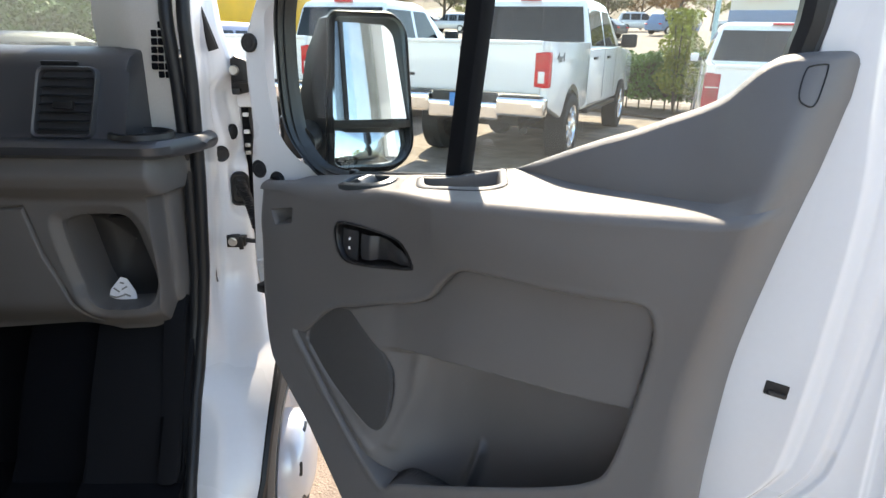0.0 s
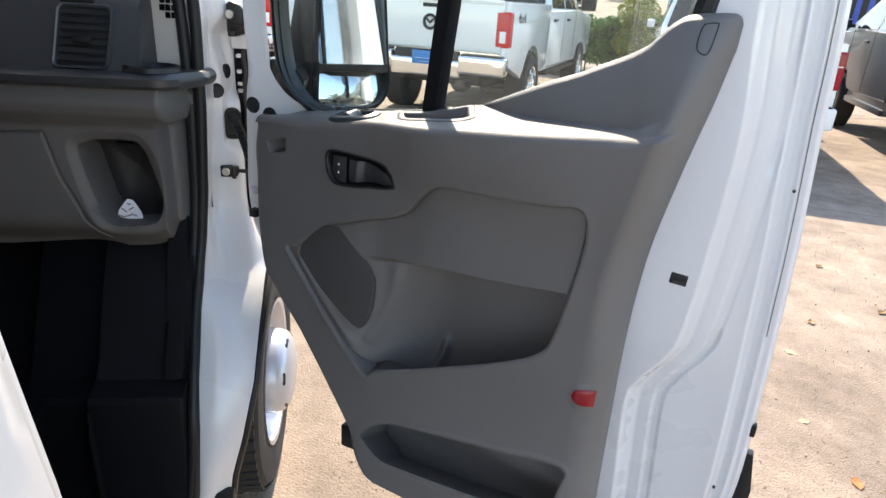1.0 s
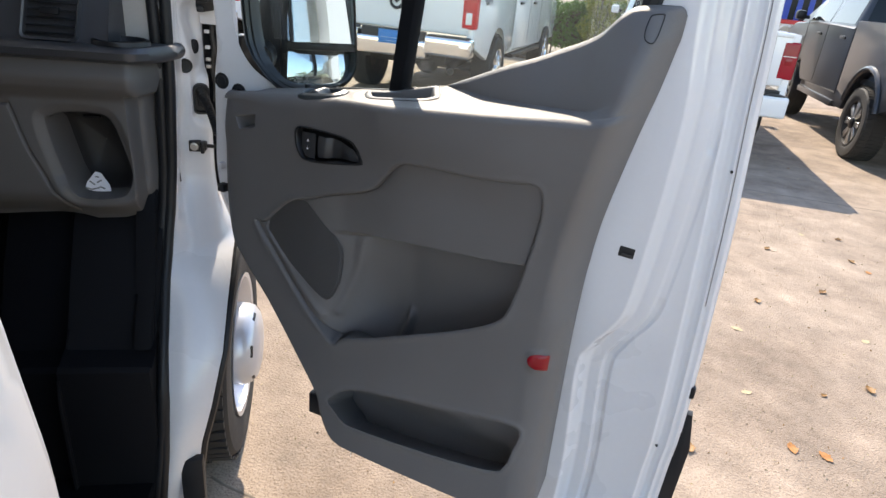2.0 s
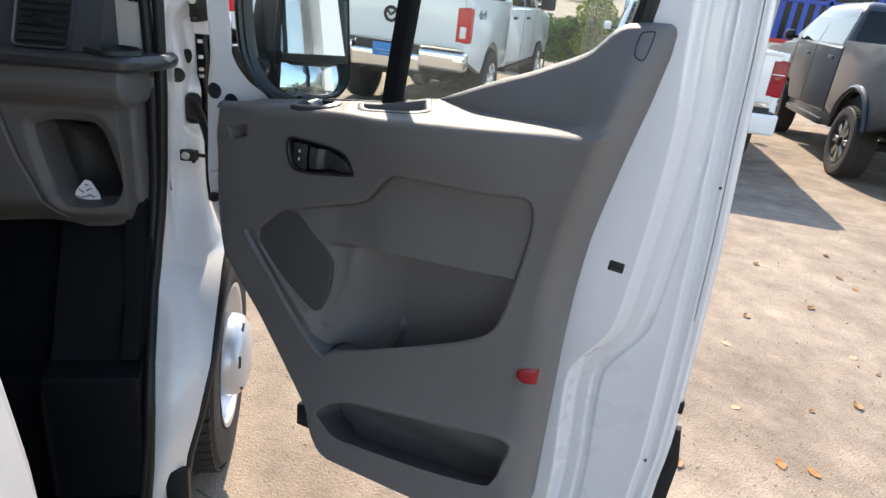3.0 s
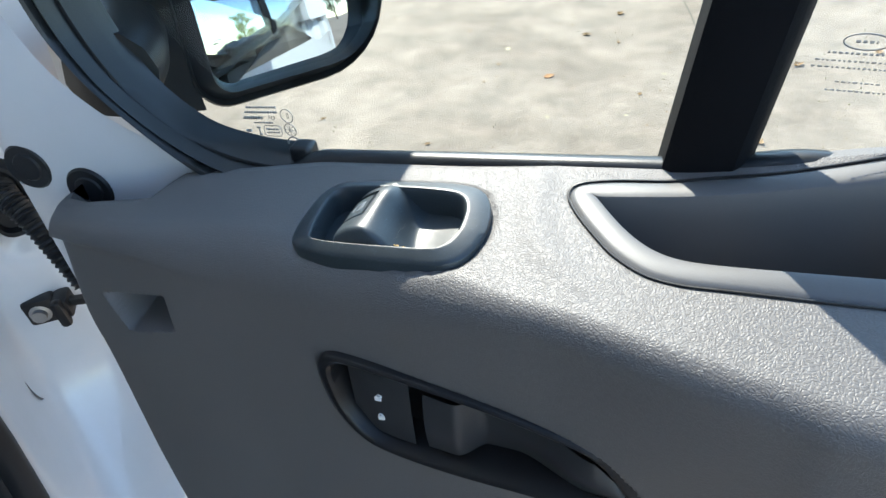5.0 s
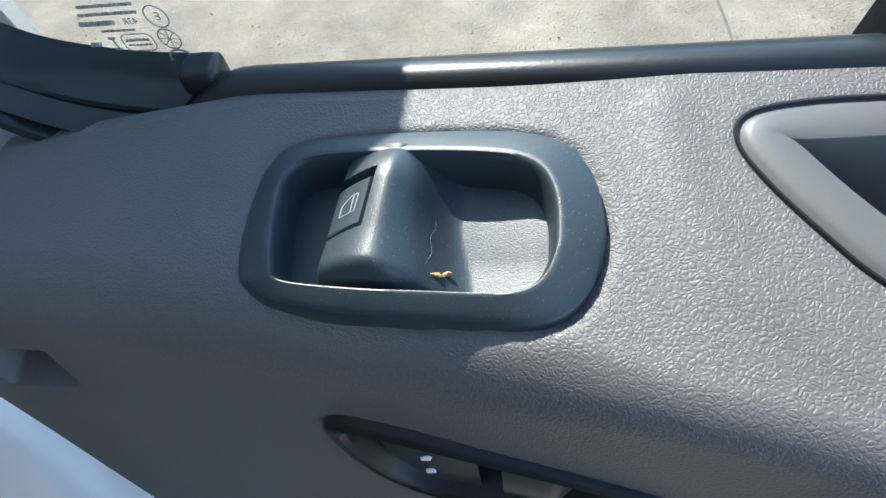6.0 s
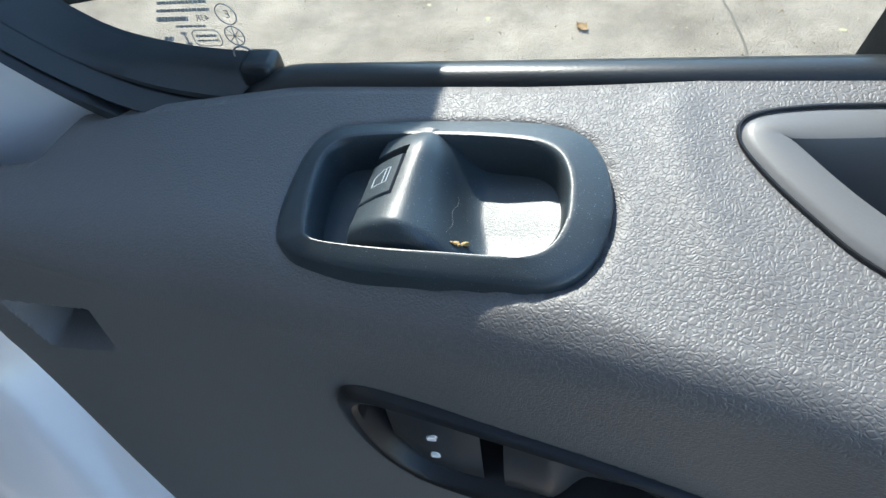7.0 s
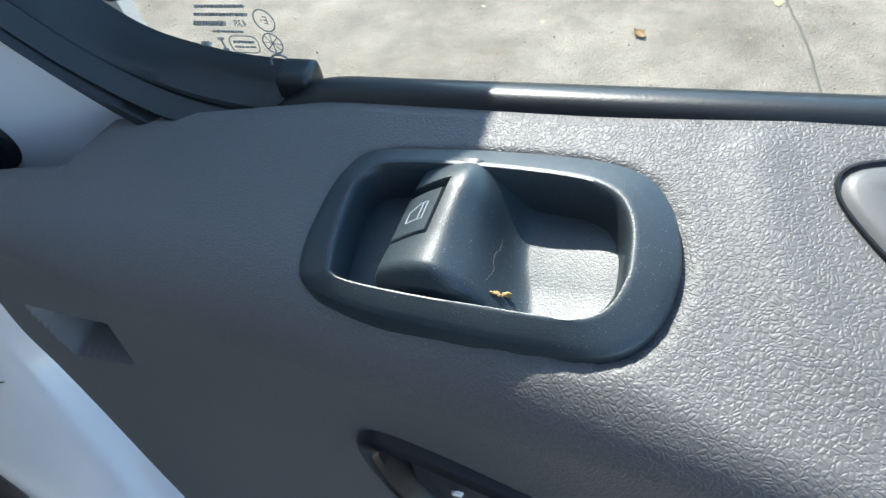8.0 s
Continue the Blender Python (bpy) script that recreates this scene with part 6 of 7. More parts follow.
        part("mirror_stalk", box((min(s * hw, s * (hw + 0.1)), cab0 + 2.10, 1.42), (max(s * hw, s * (hw + 0.1)), cab0 + 2.18, 1.47), 0.01), BLACK, mir)
        # chrome bumper end
        part("bumper_end", box((min(s * 0.42, s * 0.98), rear - 0.17, 0.66 + bz), (max(s * 0.42, s * 0.98), rear + 0.02, 0.87 + bz * 0.7), 0.035, 3), CHROME if chrome else paint, t, "")
        part("bumper_step", box((min(s * 0.45, s * 0.93), rear - 0.15, 0.86 + bz * 0.7), (max(s * 0.45, s * 0.93), rear + 0.0, 0.885 + bz * 0.7), 0.006), BLACK, t)
        part("running_board", box((min(s * 0.80, s * 0.985), cab0 + 0.02, 0.44 if not chrome else 0.50), (max(s * 0.80, s * 0.985), wb - 0.62, 0.52 if not chrome else 0.56), 0.02), BLACK if chrome else paint, t)
        part("rocker_panel", box((min(s * 0.86, s * 0.95), cab0 - 0.3, 0.46 if not chrome else 0.58), (max(s * 0.86, s * 0.95), wb - 0.58, 0.68), 0.02), paint, t)
        part("frame_rail", box((s * 0.5 - 0.05, -0.9, 0.50), (s * 0.5 + 0.05, wb + 0.6, 0.66), 0.02), DARK_METAL, t)
    part("bumper_middle", box((-0.44, rear - 0.14, 0.60 + bz), (0.44, rear + 0.02, 0.80 + bz), 0.03, 3), CHROME if chrome else paint, t, "")
    part("bumper_recess", box((-0.40, rear - 0.10, 0.66), (0.40, rear - 0.0, 0.90), 0.02), BLACK, t)
    pl = part("plate", box((-0.155, rear - 0.152, 0.735 + bz), (0.155, rear - 0.144, 0.885 + bz), 0.003), PLATE_BLUE, t, "blue dealer plate with white print")
    part("print_bar", joined(tube([(-0.11, rear - 0.153, 0.80 + bz), (0.11, rear - 0.153, 0.80 + bz)], 0.018, 6, 0.15), tube([(-0.07, rear - 0.153, 0.765 + bz), (0.07, rear - 0.153, 0.765 + bz)], 0.008, 6, 0.3)), INK_WHITE, pl)
    # tailgate with a pressed upper edge
    tg = part("tailgate", box((-0.885, rear - 0.01, 0.90), (0.885, rear + 0.07, rail), 0.025, 3), paint, t)
    part("tailgate_spoiler", box((-0.88, rear - 0.03, rail - 0.04), (0.88, rear + 0.06, rail + 0.006), 0.015, 2), paint, tg)
    part("tailgate_latch", box((-0.10, rear - 0.018, 1.36), (0.10, rear + 0.0, 1.405), 0.01), BLACK, tg)
    em = [(0.075 * math.cos(a), rear - 0.018, 1.20 + 0.075 * math.sin(a)) for a in np.linspace(0, 2 * math.pi, 24, endpoint=False)]
    part("round_badge", joined(tube(em, 0.018, 8, closed=True), tube([(-0.04, rear - 0.018, 1.23), (0, rear - 0.02, 1.19), (0.04, rear - 0.018, 1.23)], 0.014, 6)), DARK_METAL, tg, "round badge")
    part("badge_bar", box((-0.78, rear - 0.014, 1.05), (-0.68, rear - 0.006, 1.085), 0.002), DARK_METAL, tg)
    part("bed_floor", box((-0.9, rear, 0.80), (0.9, cab0, 0.86), 0.01), DARK_METAL, t)
    part("bed_front", box((-0.9, cab0 - 0.05, 0.8), (0.9, cab0, rail), 0.01), paint, t)
    part("chassis", box((-0.55, -0.6, 0.48), (0.55, wb + 0.5, 0.62), 0.03), DARK_METAL, t, "")
    part("rear_axle", joined(tube([(-0.8, 0, r), (0.8, 0, r)], 0.06, 10), moved(lathe([(0.001, -0.16), (0.12, -0.12), (0.17, 0), (0.12, 0.12), (0.001, 0.16)], 16, "y"), Matrix.Translation((0, 0, r)))), DARK_METAL, t)
    if not chrome:
        for s in (-1, 1):
            tip = moved(lathe([(0.040, 0.15), (0.043, 0.0), (0.050, -0.006), (0.056, 0.0), (0.056, 0.15)], 20, "y"), Matrix.Translation((s * 0.60, rear - 0.10, 0.60)))
            part("exhaust_tip", tip, CHROME, t, "chrome-ringed exhaust tip")
    part("exhaust_pipe", tube(spline([(0.5, 0.8, 0.5), (0.55, -0.3, 0.5), (0.62, -0.9, 0.50), (0.68, rear + 0.12, 0.47)], 16), 0.045, 10), DARK_METAL, t)
    part("bonnet", prism([(wb - 0.55, 1.36), (wb + 0.4, 1.36), (front - 0.05, 1.24), (front, 0.6), (front - 0.15, 0.6), (wb - 0.5, 0.9)], -0.95, 0.95, "yz", 0.03), paint, t)
    # cab shell: a loft that narrows to the roof
    cs = []
    rz = lambda f: 1.45 + (roof - 1.45) * f
    for z, y0, y1, half in ((1.38, cab0 + 0.03, cab0 + 2.55, 0.955), (1.45, cab0 + 0.04, cab0 + 2.42, 0.94), (rz(0.70), cab0 + 0.13, cab0 + 1.80, 0.84), (rz(0.88), cab0 + 0.19, cab0 + 1.62, 0.80), (rz(0.975), cab0 + 0.32, cab0 + 1.42, 0.71), (roof, cab0 + 0.7, cab0 + 1.0, 0.2)):
        o = rounded(-half, half, y0, y1, (0.08,) * 4, 5)
        cs.append(np.stack([o[:, 0], o[:, 1], np.full(len(o), z)], -1))
    part("cab_roof", sheet(np.array(cs), wrap=True), paint, t)
    wm = Matrix.Translation((0, cab0 + 0.026, 1.46)) @ Matrix.Rotation(math.atan2(0.13, rz(0.78) - 1.46) * -1, 4, "X")
    rh = (rz(0.80) - 1.46)
    rw = part("rear_window", prism([(-0.86, 0.0), (0.86, 0.0), (0.77, rh), (-0.77, rh)], -0.012, 0.0, "xz", 0.004), TINTED, t, "dark rear window")
    rw.data.transform(wm)
    sl = part("window_slider", joined(tube([(-0.22, -0.015, 0.01), (-0.21, -0.015, rh - 0.01)], 0.006, 6), tube([(0.22, -0.015, 0.01), (0.21, -0.015, rh - 0.01)], 0.006, 6)), BLACK, rw)
    sl.data.transform(wm)
    part("third_brake_light", box((-0.16, cab0 + 0.15, rz(0.905)), (0.16, cab0 + 0.25, rz(0.955)), 0.01), REDLENS, t)
    return t


def stand(x, y, deg):
    return Matrix.Translation((x, y, 0)) @ Matrix.Rotation(radians(deg), 4, "Z")


pickup(stand(-2.91, 7.13, 5.0), TRUCK_WHITE, "white lifted crew-cab pickup with chrome bumper, parked", lettered=True)
pickup(stand(0.46, 7.13, 8.5) @ Matrix.Diagonal((0.88, 0.90, 0.88, 1)), TRUCK_WHITE, "white crew-cab pickup with white bumper, parked", wb=3.9, r=0.43, chrome=False, roof=2.0, lamp=(0.985, 1.385))
pickup(stand(-6.2, 7.0, 5.6), TRUCK_WHITE, "white crew-cab pickup parked further along the row", r=0.40)
pickup(stand(3.29, 7.48, 8.3), TRUCK_GREY, "dark grey metallic pickup with black wheels, parked", wb=3.15, r=0.40, dark_rims=True, chrome=False, roof=1.95)


# ---- planting ----
def leaves(rng, pts, size, spread_up=0.3):
    """Many small folded leaf blades, one at each point."""
    n = len(pts)
    a = rng.normal(size=(n, 3))
    a /= np.linalg.norm(a, axis=1)[:, None]
    b = np.cross(a, rng.normal(size=(n, 3)))
    b /= np.linalg.norm(b, axis=1)[:, None]
    s = size * rng.uniform(0.6, 1.4, (n, 1))
    nrm = np.cross(a, b)
    v = np.stack([pts - a * s, pts + b * s * 0.45 + nrm * s * 0.15, pts + a * s, pts - b * s * 0.45 + nrm * s * 0.15], 1).reshape(-1, 3)
    f = np.arange(4 * n).reshape(n, 4)
    return v, np.concatenate([f[:, [0, 1, 2]], f[:, [0, 2, 3]]]).tolist()


rng = np.random.default_rng(7)
bed = part("planting_bed", prism([(-14.0, 13.2), (-3.5, 13.2), (-1.9, 12.62), (0.6, 12.7), (0.9, 15.4), (-14, 15.6)], -0.05, 0.045, "xy", 0.02), SOIL)
tagged(bed, "brown mulch bed in front of the hedge", "planting bed", kind="structure")


def hedge():
    h = thing("hedge", stand(0, 0, 0), "clipped green hedge in the mulch bed", "hedge")
    n = 60000
    x, y, z = -1.0 - 11.5 * rng.uniform(0, 1, n) ** 1.6, rng.uniform(13.55, 14.9, n), rng.uniform(0.30, 1.27, n)
    out = np.minimum.reduce([y - 13.55, 14.9 - y, 1.27 - z])
    keep = (out < 0.16) | (rng.uniform(size=n) < 0.25)
    wob = 0.05 * np.sin(x * 3.1) + 0.04 * np.sin(x * 7.7 + 1) + rng.normal(0, 0.03, n)
    p = np.stack([x, y + wob, z + wob * (z > 0.9)], -1)[keep]
    part("foliage", leaves(rng, p, 0.05), HEDGE, h, smooth=False)
    part("inner_twigs", box((-12.3, 13.75, 0.32), (-1.2, 14.7, 1.1), 0.1, 3), BARK, h)
    bm = bmesh.new()
    for i in range(40):
        xx = -12.3 + i * 0.285
        plus(bm, box((xx, 14.1, 0.0), (xx + 0.03, 14.13, 1.0), 0.004, 1))
    part("stems", bm, BARK, h)


hedge()


def shrub(m, label, mat, height, radius, n, leaf=0.05):
    s = thing("shrub", m, label, "shrub")
    st = []
    for i in range(9):
        a = i * 2.4
        st.append(tube(spline([(0, 0, 0), (0.1 * math.cos(a), 0.1 * math.sin(a), height * 0.4), (radius * 0.6 * math.cos(a), radius * 0.6 * math.sin(a), height * 0.85)], 8), 0.012, 6))
    part("stems", joined(*st), BARK, s)
    z = rng.uniform(0.15, 1, n) ** 0.8
    rad = radius * np.sqrt(rng.uniform(0, 1, n)) * (1 - 0.45 * np.abs(z - 0.5)) * (1 + 0.25 * np.sin(z * 21))
    a = rng.uniform(0, 2 * math.pi, n)
    part("foliage", leaves(rng, np.stack([rad * np.cos(a), rad * np.sin(a), z * height], -1), leaf), mat, s, smooth=False)
    return s


shrub(stand(-1.75, 13.55, 0), "tall loose yellow-green shrub at the hedge end", YELLOW_LEAF, 2.15, 0.42, 2600)
shrub(stand(-1.05, 13.9, 0), "low yellow-green shrub at the hedge end", YELLOW_LEAF, 1.25, 0.45, 1600)

for bx, by, bh, br in ((-17.5, 5.6, 2.9, 1.9), (-20.0, 8.4, 3.3, 2.2), (-21.5, 11.6, 3.0, 2.1), (-17.0, 3.0, 2.6, 1.8), (-22.5, 14.8, 3.2, 2.3)):
    shrub(stand(bx, by, bx * 40), "large loose green bush beyond the parked cars", HEDGE, bh, br, 5200, 0.11)


def tree(m, label, mat, height, width, n):
    t = thing("tree", m, label, "tree", "trees on the far slope")
    limbs = [tube([(0, 0, -0.3), (0.1, 0, height * 0.25), (0.05, 0.1, height * 0.6), (0.1, 0.05, height * 0.9)], (0.24, 0.18, 0.10, 0.03), 8)]
    clumps = []
    for i in range(16):
        a, k = i * 2.399, 0.28 + 0.66 * (i % 8) / 8
        rr = width * (0.55 + 0.45 * math.sin(k * math.pi)) * (0.6 + 0.4 * ((i * 7) % 5) / 5)
        end = (rr * math.cos(a), rr * math.sin(a), height * (k + 0.14))
        limbs.append(tube([(0.07, 0.03, height * k * 0.8), (end[0] * 0.5, end[1] * 0.5, height * (k + 0.05)), end], (0.08, 0.05, 0.02), 6))
        clumps.append(end)
        clumps.append((end[0] * 0.55, end[1] * 0.55, end[2] - 0.05 * height))
    part("trunk", joined(*limbs), BARK, t)
    c = np.array(clumps + [(0, 0, height)])[rng.integers(0, len(clumps) + 1, n)]
    p = c + rng.normal(0, 1, (n, 3)) * np.array((0.16, 0.16, 0.085)) * width
    part("crown", leaves(rng, p, 0.16), mat, t, smooth=False)
    return t


kinds = [tree(stand(-38, 84, 0), "orange-brown autumn tree on the far slope", AUTUMN, 8.5, 3.6, 3200),
         tree(stand(-22, 80, 0), "olive-green tree on the far slope", DULL_LEAF, 7.5, 3.4, 3000),
         tree(stand(-10, 82, 0), "yellow-green tree on the far slope", YELLOW_LEAF, 7.0, 3.0, 2800)]
for i, k in enumerate(kinds):
    k.location.z = float(rise(84))
spots = [(-66, 78, 0), (-60, 88, 1), (-53, 82, 0), (-46, 90, 2), (-31, 88, 0), (-27, 93, 1), (-16, 88, 0), (-4, 86, 1), (1, 80, 0), (7, 84, 2), (13, 82, 0), (-44, 78, 1), (-34, 79, 2), (-13, 78, 0), (-20, 90, 0),
         (-27, 9.5, 2), (-29, 13.5, 1), (-25, 6.5, 2), (-33, 17, 0), (-23, 11, 1), (-48, 22, 2), (-52, 34, 1), (-56, 10, 2), (-50, 48, 0), (34, -16, 0), (30, -26, 2), (44, -8, 1)]
for i, (x, y, k) in enumerate(spots):
    c = copy_thing(kinds[k], stand(x, y, i * 67) @ Matrix.Scale(0.85 + 0.07 * (i % 6), 4))
    c.location.z = float(rise(y))


# ---- cars and buildings further off ----
def far_car(m, paint, label, kind=0):
    """A car of about 4.7 m. Own axes: x along it, from the ground below its middle."""
    t = thing("parked_car", m, label, "car", "cars parked further off")
    h = (1.72, 1.45)[kind]
    out = [(-2.3, 0.35), (-2.33, 0.75), (-2.25, 0.98), (0.95, 0.98), (2.2, 0.86), (2.32, 0.6), (2.28, 0.32), (1.85, 0.3), (1.75, 0.55), (1.45, 0.68), (1.15, 0.55), (1.05, 0.3), (-1.1, 0.3), (-1.2, 0.55), (-1.5, 0.68), (-1.8, 0.55), (-1.9, 0.32)]
    part("body", prism(out, -0.9, 0.9, "xz", 0.06), paint, t)
    rows = []
    for z, x0, x1, w in ((0.96, -2.22, 1.05, 0.86), (h - 0.12, -1.95 + 0.3 * kind, 0.25, 0.68), (h - 0.02, -1.75 + 0.4 * kind, 0.0, 0.60), (h, -1.0, -0.6, 0.3)):
        o = rounded(x0, x1, -w, w, (0.15,) * 4, 4)
        rows.append(np.stack([o[:, 0], o[:, 1], np.full(len(o), z)], -1))
    part("cabin", sheet(np.array(rows), wrap=True), paint, t)
    for s in (-1, 1):
        for x0, x1, sl in ((-1.95, -1.2, -0.12), (-1.1, -0.25, 0.0), (-0.15, 0.85, 0.55)):
            g = prism([(x0, 0.0), (x1, 0.0), (x1 - max(sl, 0), h - 1.16), (x0 - min(sl, 0), h - 1.16)], -0.006, 0.006, "xz", 0.0)
            g.transform(Matrix.Translation((0, s * 0.855, 1.0)) @ Matrix.Rotation(math.atan2(0.17, h - 1.1) * s, 4, "X"))
            part("side_window", g, TINTED, t)
        for xw in (-1.5, 1.45):
            wv = lathe([(0.20, -0.1), (0.30, -0.1), (0.33, -0.06), (0.33, 0.06), (0.30, 0.1), (0.20, 0.1), (0.05, 0.06), (0.001, 0.06)], 20, "y")
            part("wheel", moved(wv, Matrix.Translation((xw, s * 0.84, 0.33)) @ Matrix.Rotation(0 if s > 0 else math.pi, 4, "Z")), TYRE, t)
            hubv = lathe([(0.20, 0.102), (0.05, 0.108), (0.001, 0.108)], 16, "y")
            part("hub_cap", moved(hubv, Matrix.Translation((xw, s * 0.84, 0.33)) @ Matrix.Rotation(0 if s > 0 else math.pi, 4, "Z")), ALU, t)
    part("windscreen", box((0.26, -0.66, 1.0), (0.275, 0.66, 1.0 + (h - 1.1) * 1.25), 0.0, 1, Matrix.Translation((0.75, 0, 0.0)) @ Matrix.Translation((0, 0, 1)) @ Matrix.Rotation(radians(-46), 4, "Y") @ Matrix.Translation((-0.26, 0, -1))), TINTED, t)
    for s in (-1, 1):
        part("tail_lamp", tube([(-2.33, s * 0.62, 0.82), (-2.33, s * 0.86, 0.82)], 0.05, 8), REDLENS, t)
    return t


cars = [far_car(stand(-30.2, 55, 182), SILVER_PAINT, "silver estate car parked on the upper lot"),
        far_car(stand(-14.4, 50, 168), TRUCK_GREY, "dark grey saloon parked on the upper lot", 1),
        far_car(stand(-9.7, 56, 60), BAND_BLUE, "blue-grey people carrier parked on the upper lot")]
for x, y, deg, k in ((-13.6, 62, 20, 0), (-19.5, 66, 200, 1), (-11.6, 68, 170, 0), (-24, 64, 185, 1), (-36.5, 60, 178, 1), (-43, 58, 182, 0), (-5.5, 66, 175, 0), (-12.2, 6.6, 96, 1), (-10.6, 9.9, 98, 2), (22, -13, 70, 0), (25, -9, 70, 1), (19, -17, 70, 2)):
    cars.append(copy_thing(cars[k], stand(x, y, deg)))
for c in cars:
    c.location.z = float(rise(c.location.y))


def yellow_truck():
    t = thing("box_truck", stand(-14.2, 13.0, 8), "yellow box truck standing behind the parked cars", "truck")
    part("box_body", box((-1.2, -3.0, 0.9), (1.2, 3.0, 2.95), 0.05), YELLOW_PAINT, t)
    part("chassis", box((-0.5, -3.0, 0.6), (0.5, 4.6, 0.9), 0.03), DARK_METAL, t)
    part("cab", prism([(3.05, 0.7), (4.9, 0.7), (4.9, 1.5), (4.4, 2.3), (3.05, 2.35)], -1.05, 1.05, "yz", 0.06), YELLOW_PAINT, t)
    for s in (-1, 1):
        for yy in (-2.0, 3.9):
            part("wheel", moved(lathe([(0.24, -0.13), (0.42, -0.13), (0.45, 0), (0.42, 0.13), (0.22, 0.13), (0.001, 0.08)], 20, "x"), Matrix.Translation((s * 0.95, yy, 0.45)) @ Matrix.Rotation(0 if s > 0 else math.pi, 4, "Z")), TYRE, t)


yellow_truck()


def stucco_building():
    b = thing("building", stand(4.8, 45, 0), "pale stucco building with a blue band", "building")
    z0 = float(rise(45))
    part("wall", box((-9.1, 0.0, z0 - 0.5), (9.5, 12.0, 6.4), 0.05), BUILDING, b)
    part("blue_band", box((-9.14, -0.06, 2.85), (9.54, -0.004, 3.58), 0.01), BAND_BLUE, b)
    part("roof_edge", box((-9.3, -0.2, 6.4), (9.7, 12.2, 6.7), 0.05), BUILDING, b)
    for i in range(5):
        w = part("window", box((-8.2 + i * 3.6, -0.08, 4.2), (-6.2 + i * 3.6, -0.02, 5.6), 0.01), TINTED, b)
        part("sill", box((-8.3 + i * 3.6, -0.14, 4.1), (-6.1 + i * 3.6, -0.02, 4.2), 0.01), BUILDING, w)


stucco_building()


def glazed_front():
    """Blue-framed glazing on a white arched base."""
    g = thing("glazed_kiosk", stand(2.1, 19.0, 0) @ Matrix.Translation((0, 0, 0.27)), "blue-framed glazed kiosk with a red stripe and white lattice base", "kiosk")
    part("floor_slab", box((-0.1, 0.1, -0.27), (9.2, 4.0, 0.12), 0.02), BUILDING, g)
    part("red_stripe", box((-0.05, -0.02, 0.93), (9.1, 0.03, 1.04), 0.01), RED_PAINT, g, "red stripe along the base")
    for i in range(9):
        x = i * 1.12
        part("post", box((x, 0.0, 1.04), (x + 0.16, 0.10, 3.6), 0.015), BLUE_PAINT, g)
        if i < 8:
            part("pane", box((x + 0.1, 0.05, 1.04), (x + 1.16, 0.065, 3.5), 0.0), SHADE_GLASS, g, smooth=False)
            part("transom", box((x + 0.05, 0.0, 1.98), (x + 1.15, 0.09, 2.08), 0.01), BLUE_PAINT, g)
    for i in range(8):
        x = 0.28 * i + 0.03
        if x % 1.12 > 0.1:
            part("slat", box((x, 0.01, 1.04), (x + 0.13, 0.08, 2.0), 0.01), BLUE_PAINT, g)
    part("head_rail", box((-0.05, -0.03, 3.5), (9.2, 0.3, 3.8), 0.02), BLUE_PAINT, g)
    for i in range(22):
        x = 0.02 + i * 0.42
        arch = spline([(x, 0.0, 0.12), (x, 0.0, 0.7), (x + 0.06, 0.0, 0.86), (x + 0.17, 0.0, 0.9), (x + 0.28, 0.0, 0.86), (x + 0.34, 0.0, 0.7), (x + 0.34, 0.0, 0.12)], 22)
        part("lattice_arch", tube([tuple(v) for v in arch], 0.022, 6), WHITE, g)
    part("roof", box((-0.2, -0.2, 3.8), (9.4, 4.2, 3.95), 0.03), BLUE_PAINT, g)
    part("rear_wall", box((-0.1, 3.8, 0.12), (9.2, 3.95, 3.8), 0.02), BUILDING, g)


glazed_front()
part("lamp_post", tube([(-1.02, 12.4, 0), (-1.0, 12.4, 2.2), (-0.98, 12.4, 4.5)], (0.05, 0.045, 0.04), 12), TEAL_PAINT)
tagged(bpy.data.objects["lamp_post"], "slim teal-blue metal post beside the shrubs", "post")


# ---- fallen leaves and grit on the concrete ----
def leaf_blade(curl, seed):
    r = np.random.default_rng(seed)
    u, v = np.meshgrid(np.linspace(-1, 1, 9), np.linspace(-1, 1, 7))
    w = 0.6 * (1 - np.abs(u) ** 1.8) * (1 + 0.18 * np.cos(u * 11))
    x, y = 0.034 * u, 0.034 * v * w
    z = 0.002 + curl * (0.010 * (v * w) ** 2 * 2.2 + 0.008 * u ** 2) + 0.0015 * np.sin(u * 5 + seed)
    vv, ff = sheet(np.stack([x, y, z], -1))
    return (vv, ff)


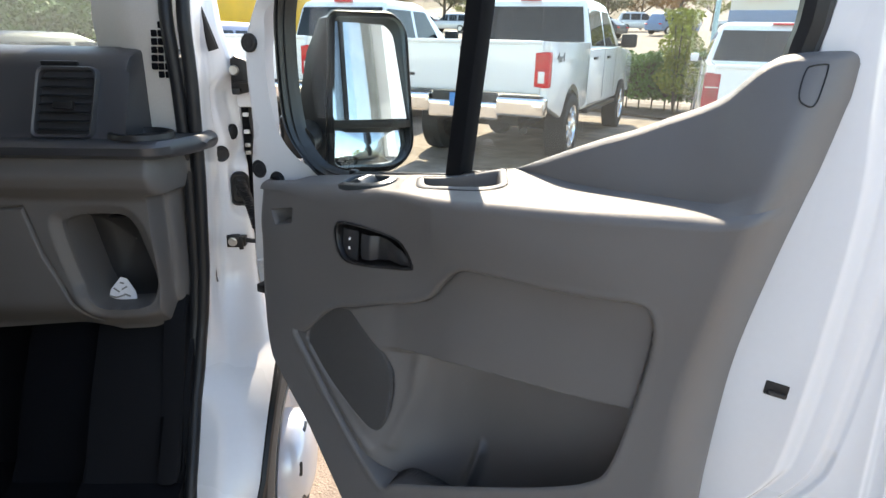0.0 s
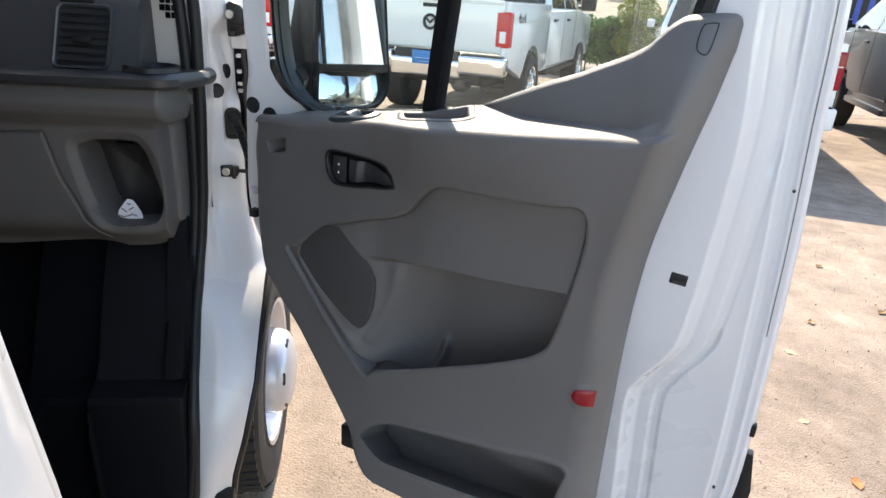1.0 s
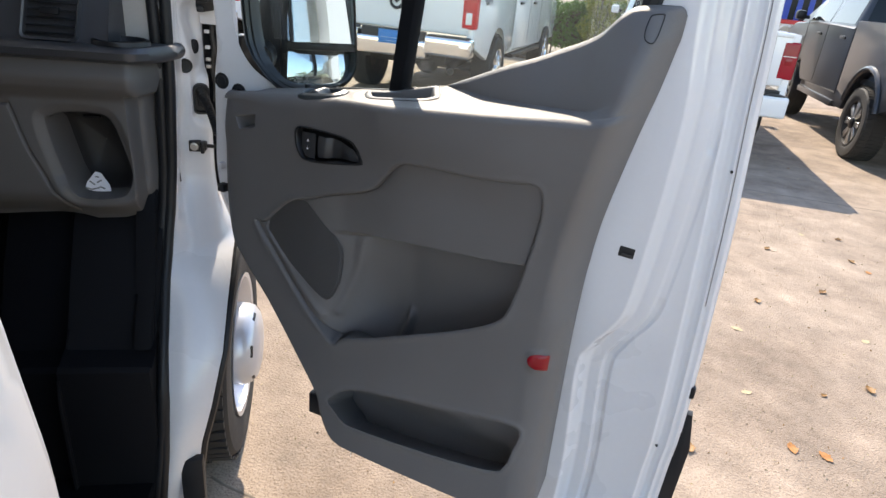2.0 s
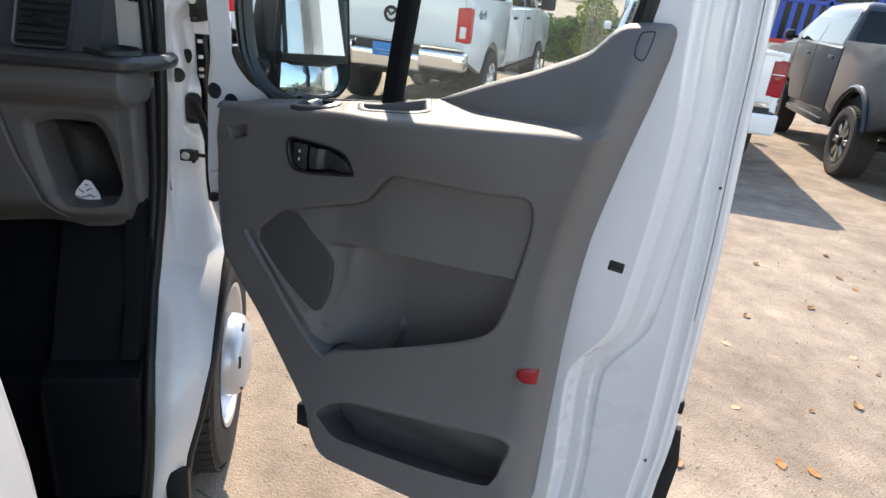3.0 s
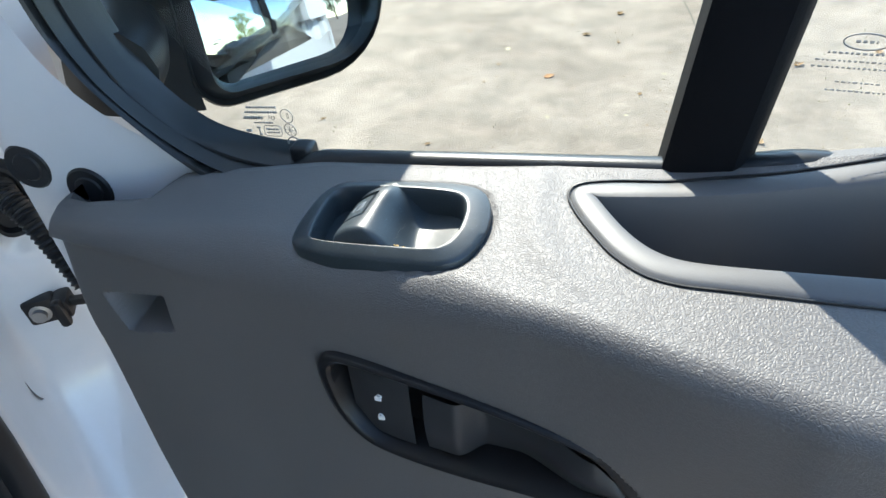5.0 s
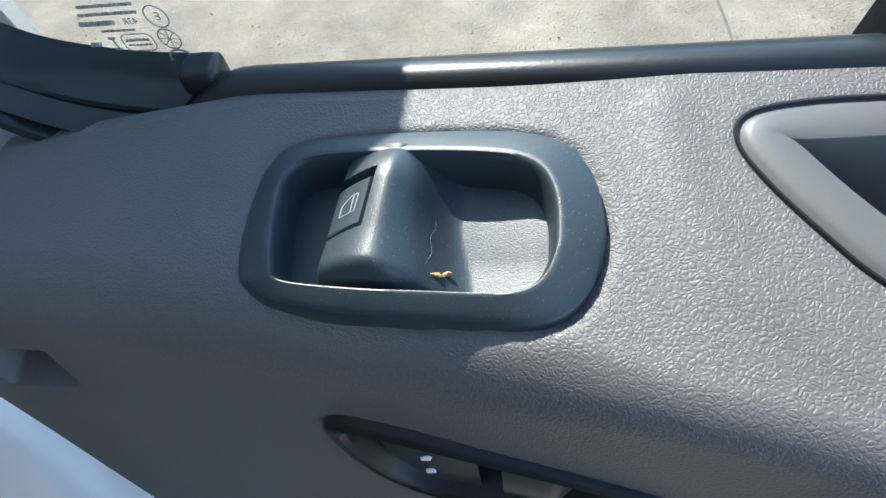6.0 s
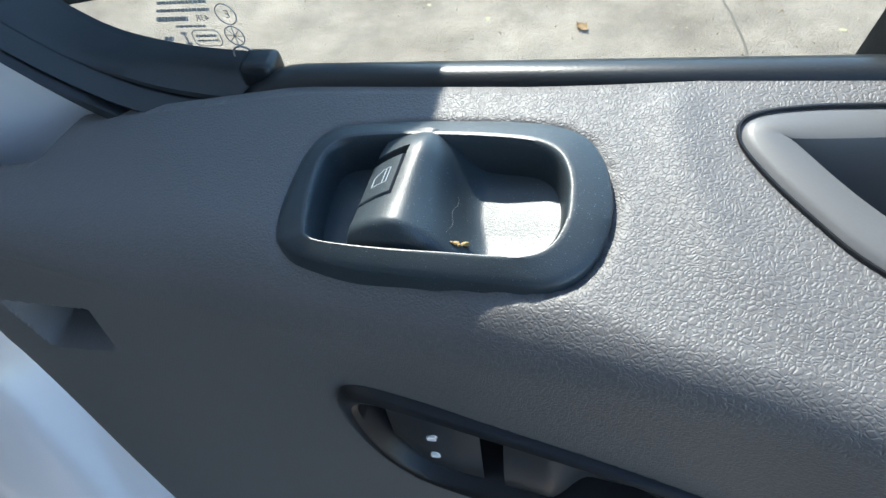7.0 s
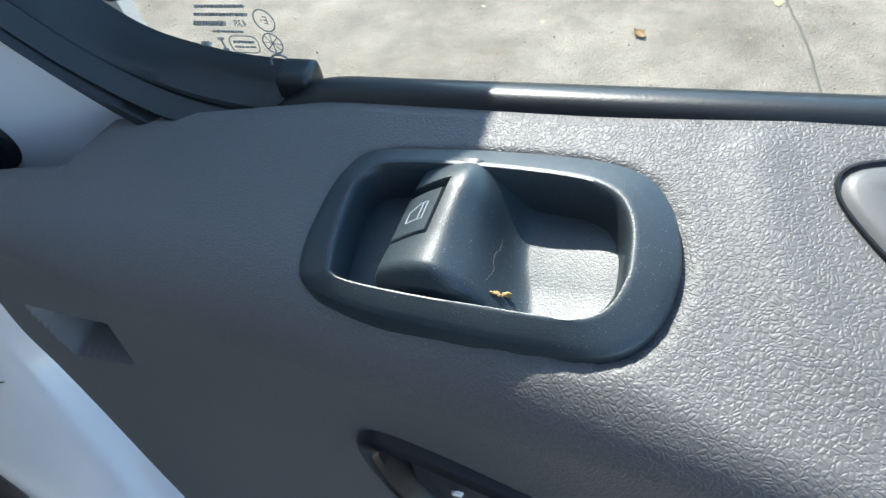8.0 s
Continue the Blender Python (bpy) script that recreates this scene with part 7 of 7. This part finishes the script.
blades = []
for k, (c, nm) in enumerate(((0.5, "curled orange-brown fallen leaf on the concrete"), (1.3, "tightly curled brown fallen leaf on the concrete"), (0.2, "flat pale fallen leaf on the concrete"))):
    b = part("fallen_leaf", leaf_blade(c, k), (LEAF, AUTUMN, PALE_LEAF)[k], None)
    blades.append(tagged(b, nm, "leaf", "fallen leaves"))
known = [(1.178, 1.546), (1.329, 1.241), (1.441, 1.252), (1.609, 3.958), (1.353, 3.472), (1.875, 3.571), (1.947, 3.421), (1.257, 2.537), (1.686, 1.852), (1.755, 2.356), (1.855, 4.012), (0.974, 1.043), (1.147, 2.127), (1.622, 2.894), (0.674, 2.479), (0.578, 2.31), (0.1, 2.091), (-0.698, 5.577), (-0.45, 4.917), (-0.149, 3.705), (0.033, 4.07), (0.224, 4.709), (0.328, 4.689), (0.487, 5.009), (-0.59, 3.475), (-1.594, 3.038), (0.847, 4.621)]
r3 = random.Random(5)
places = known + [(r3.uniform(-2.6, 3.2), r3.uniform(1.4, 6.6)) for _ in range(70)]
for b, p in zip(blades, [(-0.30, 3.1), (0.95, 3.3), (2.1, 2.7)]):
    b.matrix_world = stand(p[0], p[1], 40)
for i, (x, y) in enumerate(places):
    k = 0 if i in (1, 2, 6) else (1 if i % 3 else 2)
    copy_thing(blades[k], stand(x, y, r3.uniform(0, 360)) @ Matrix.Scale((0.9 if i < 27 else 0.5) * r3.uniform(0.75, 1.1), 4))
n = 6000
gp = np.stack([rng.uniform(-2.2, 3.0, n), rng.uniform(0.35, 6.5, n), np.full(n, 0.002)], -1)
grit = part("grit", leaves(rng, gp, 0.005), PALE_LEAF, None, smooth=False)
crumbs = part("leaf_crumbs", leaves(rng, np.stack([rng.uniform(-2.2, 3.0, 500), rng.uniform(0.35, 6.5, 500), np.full(500, 0.002)], -1), 0.006), AUTUMN, None, smooth=False)
tagged(crumbs, "dark brown crumbs of dry leaf over the concrete", "leaf litter", kind="stuff")
tagged(grit, "small crumbs of leaf and grit over the concrete", "grit", kind="stuff")
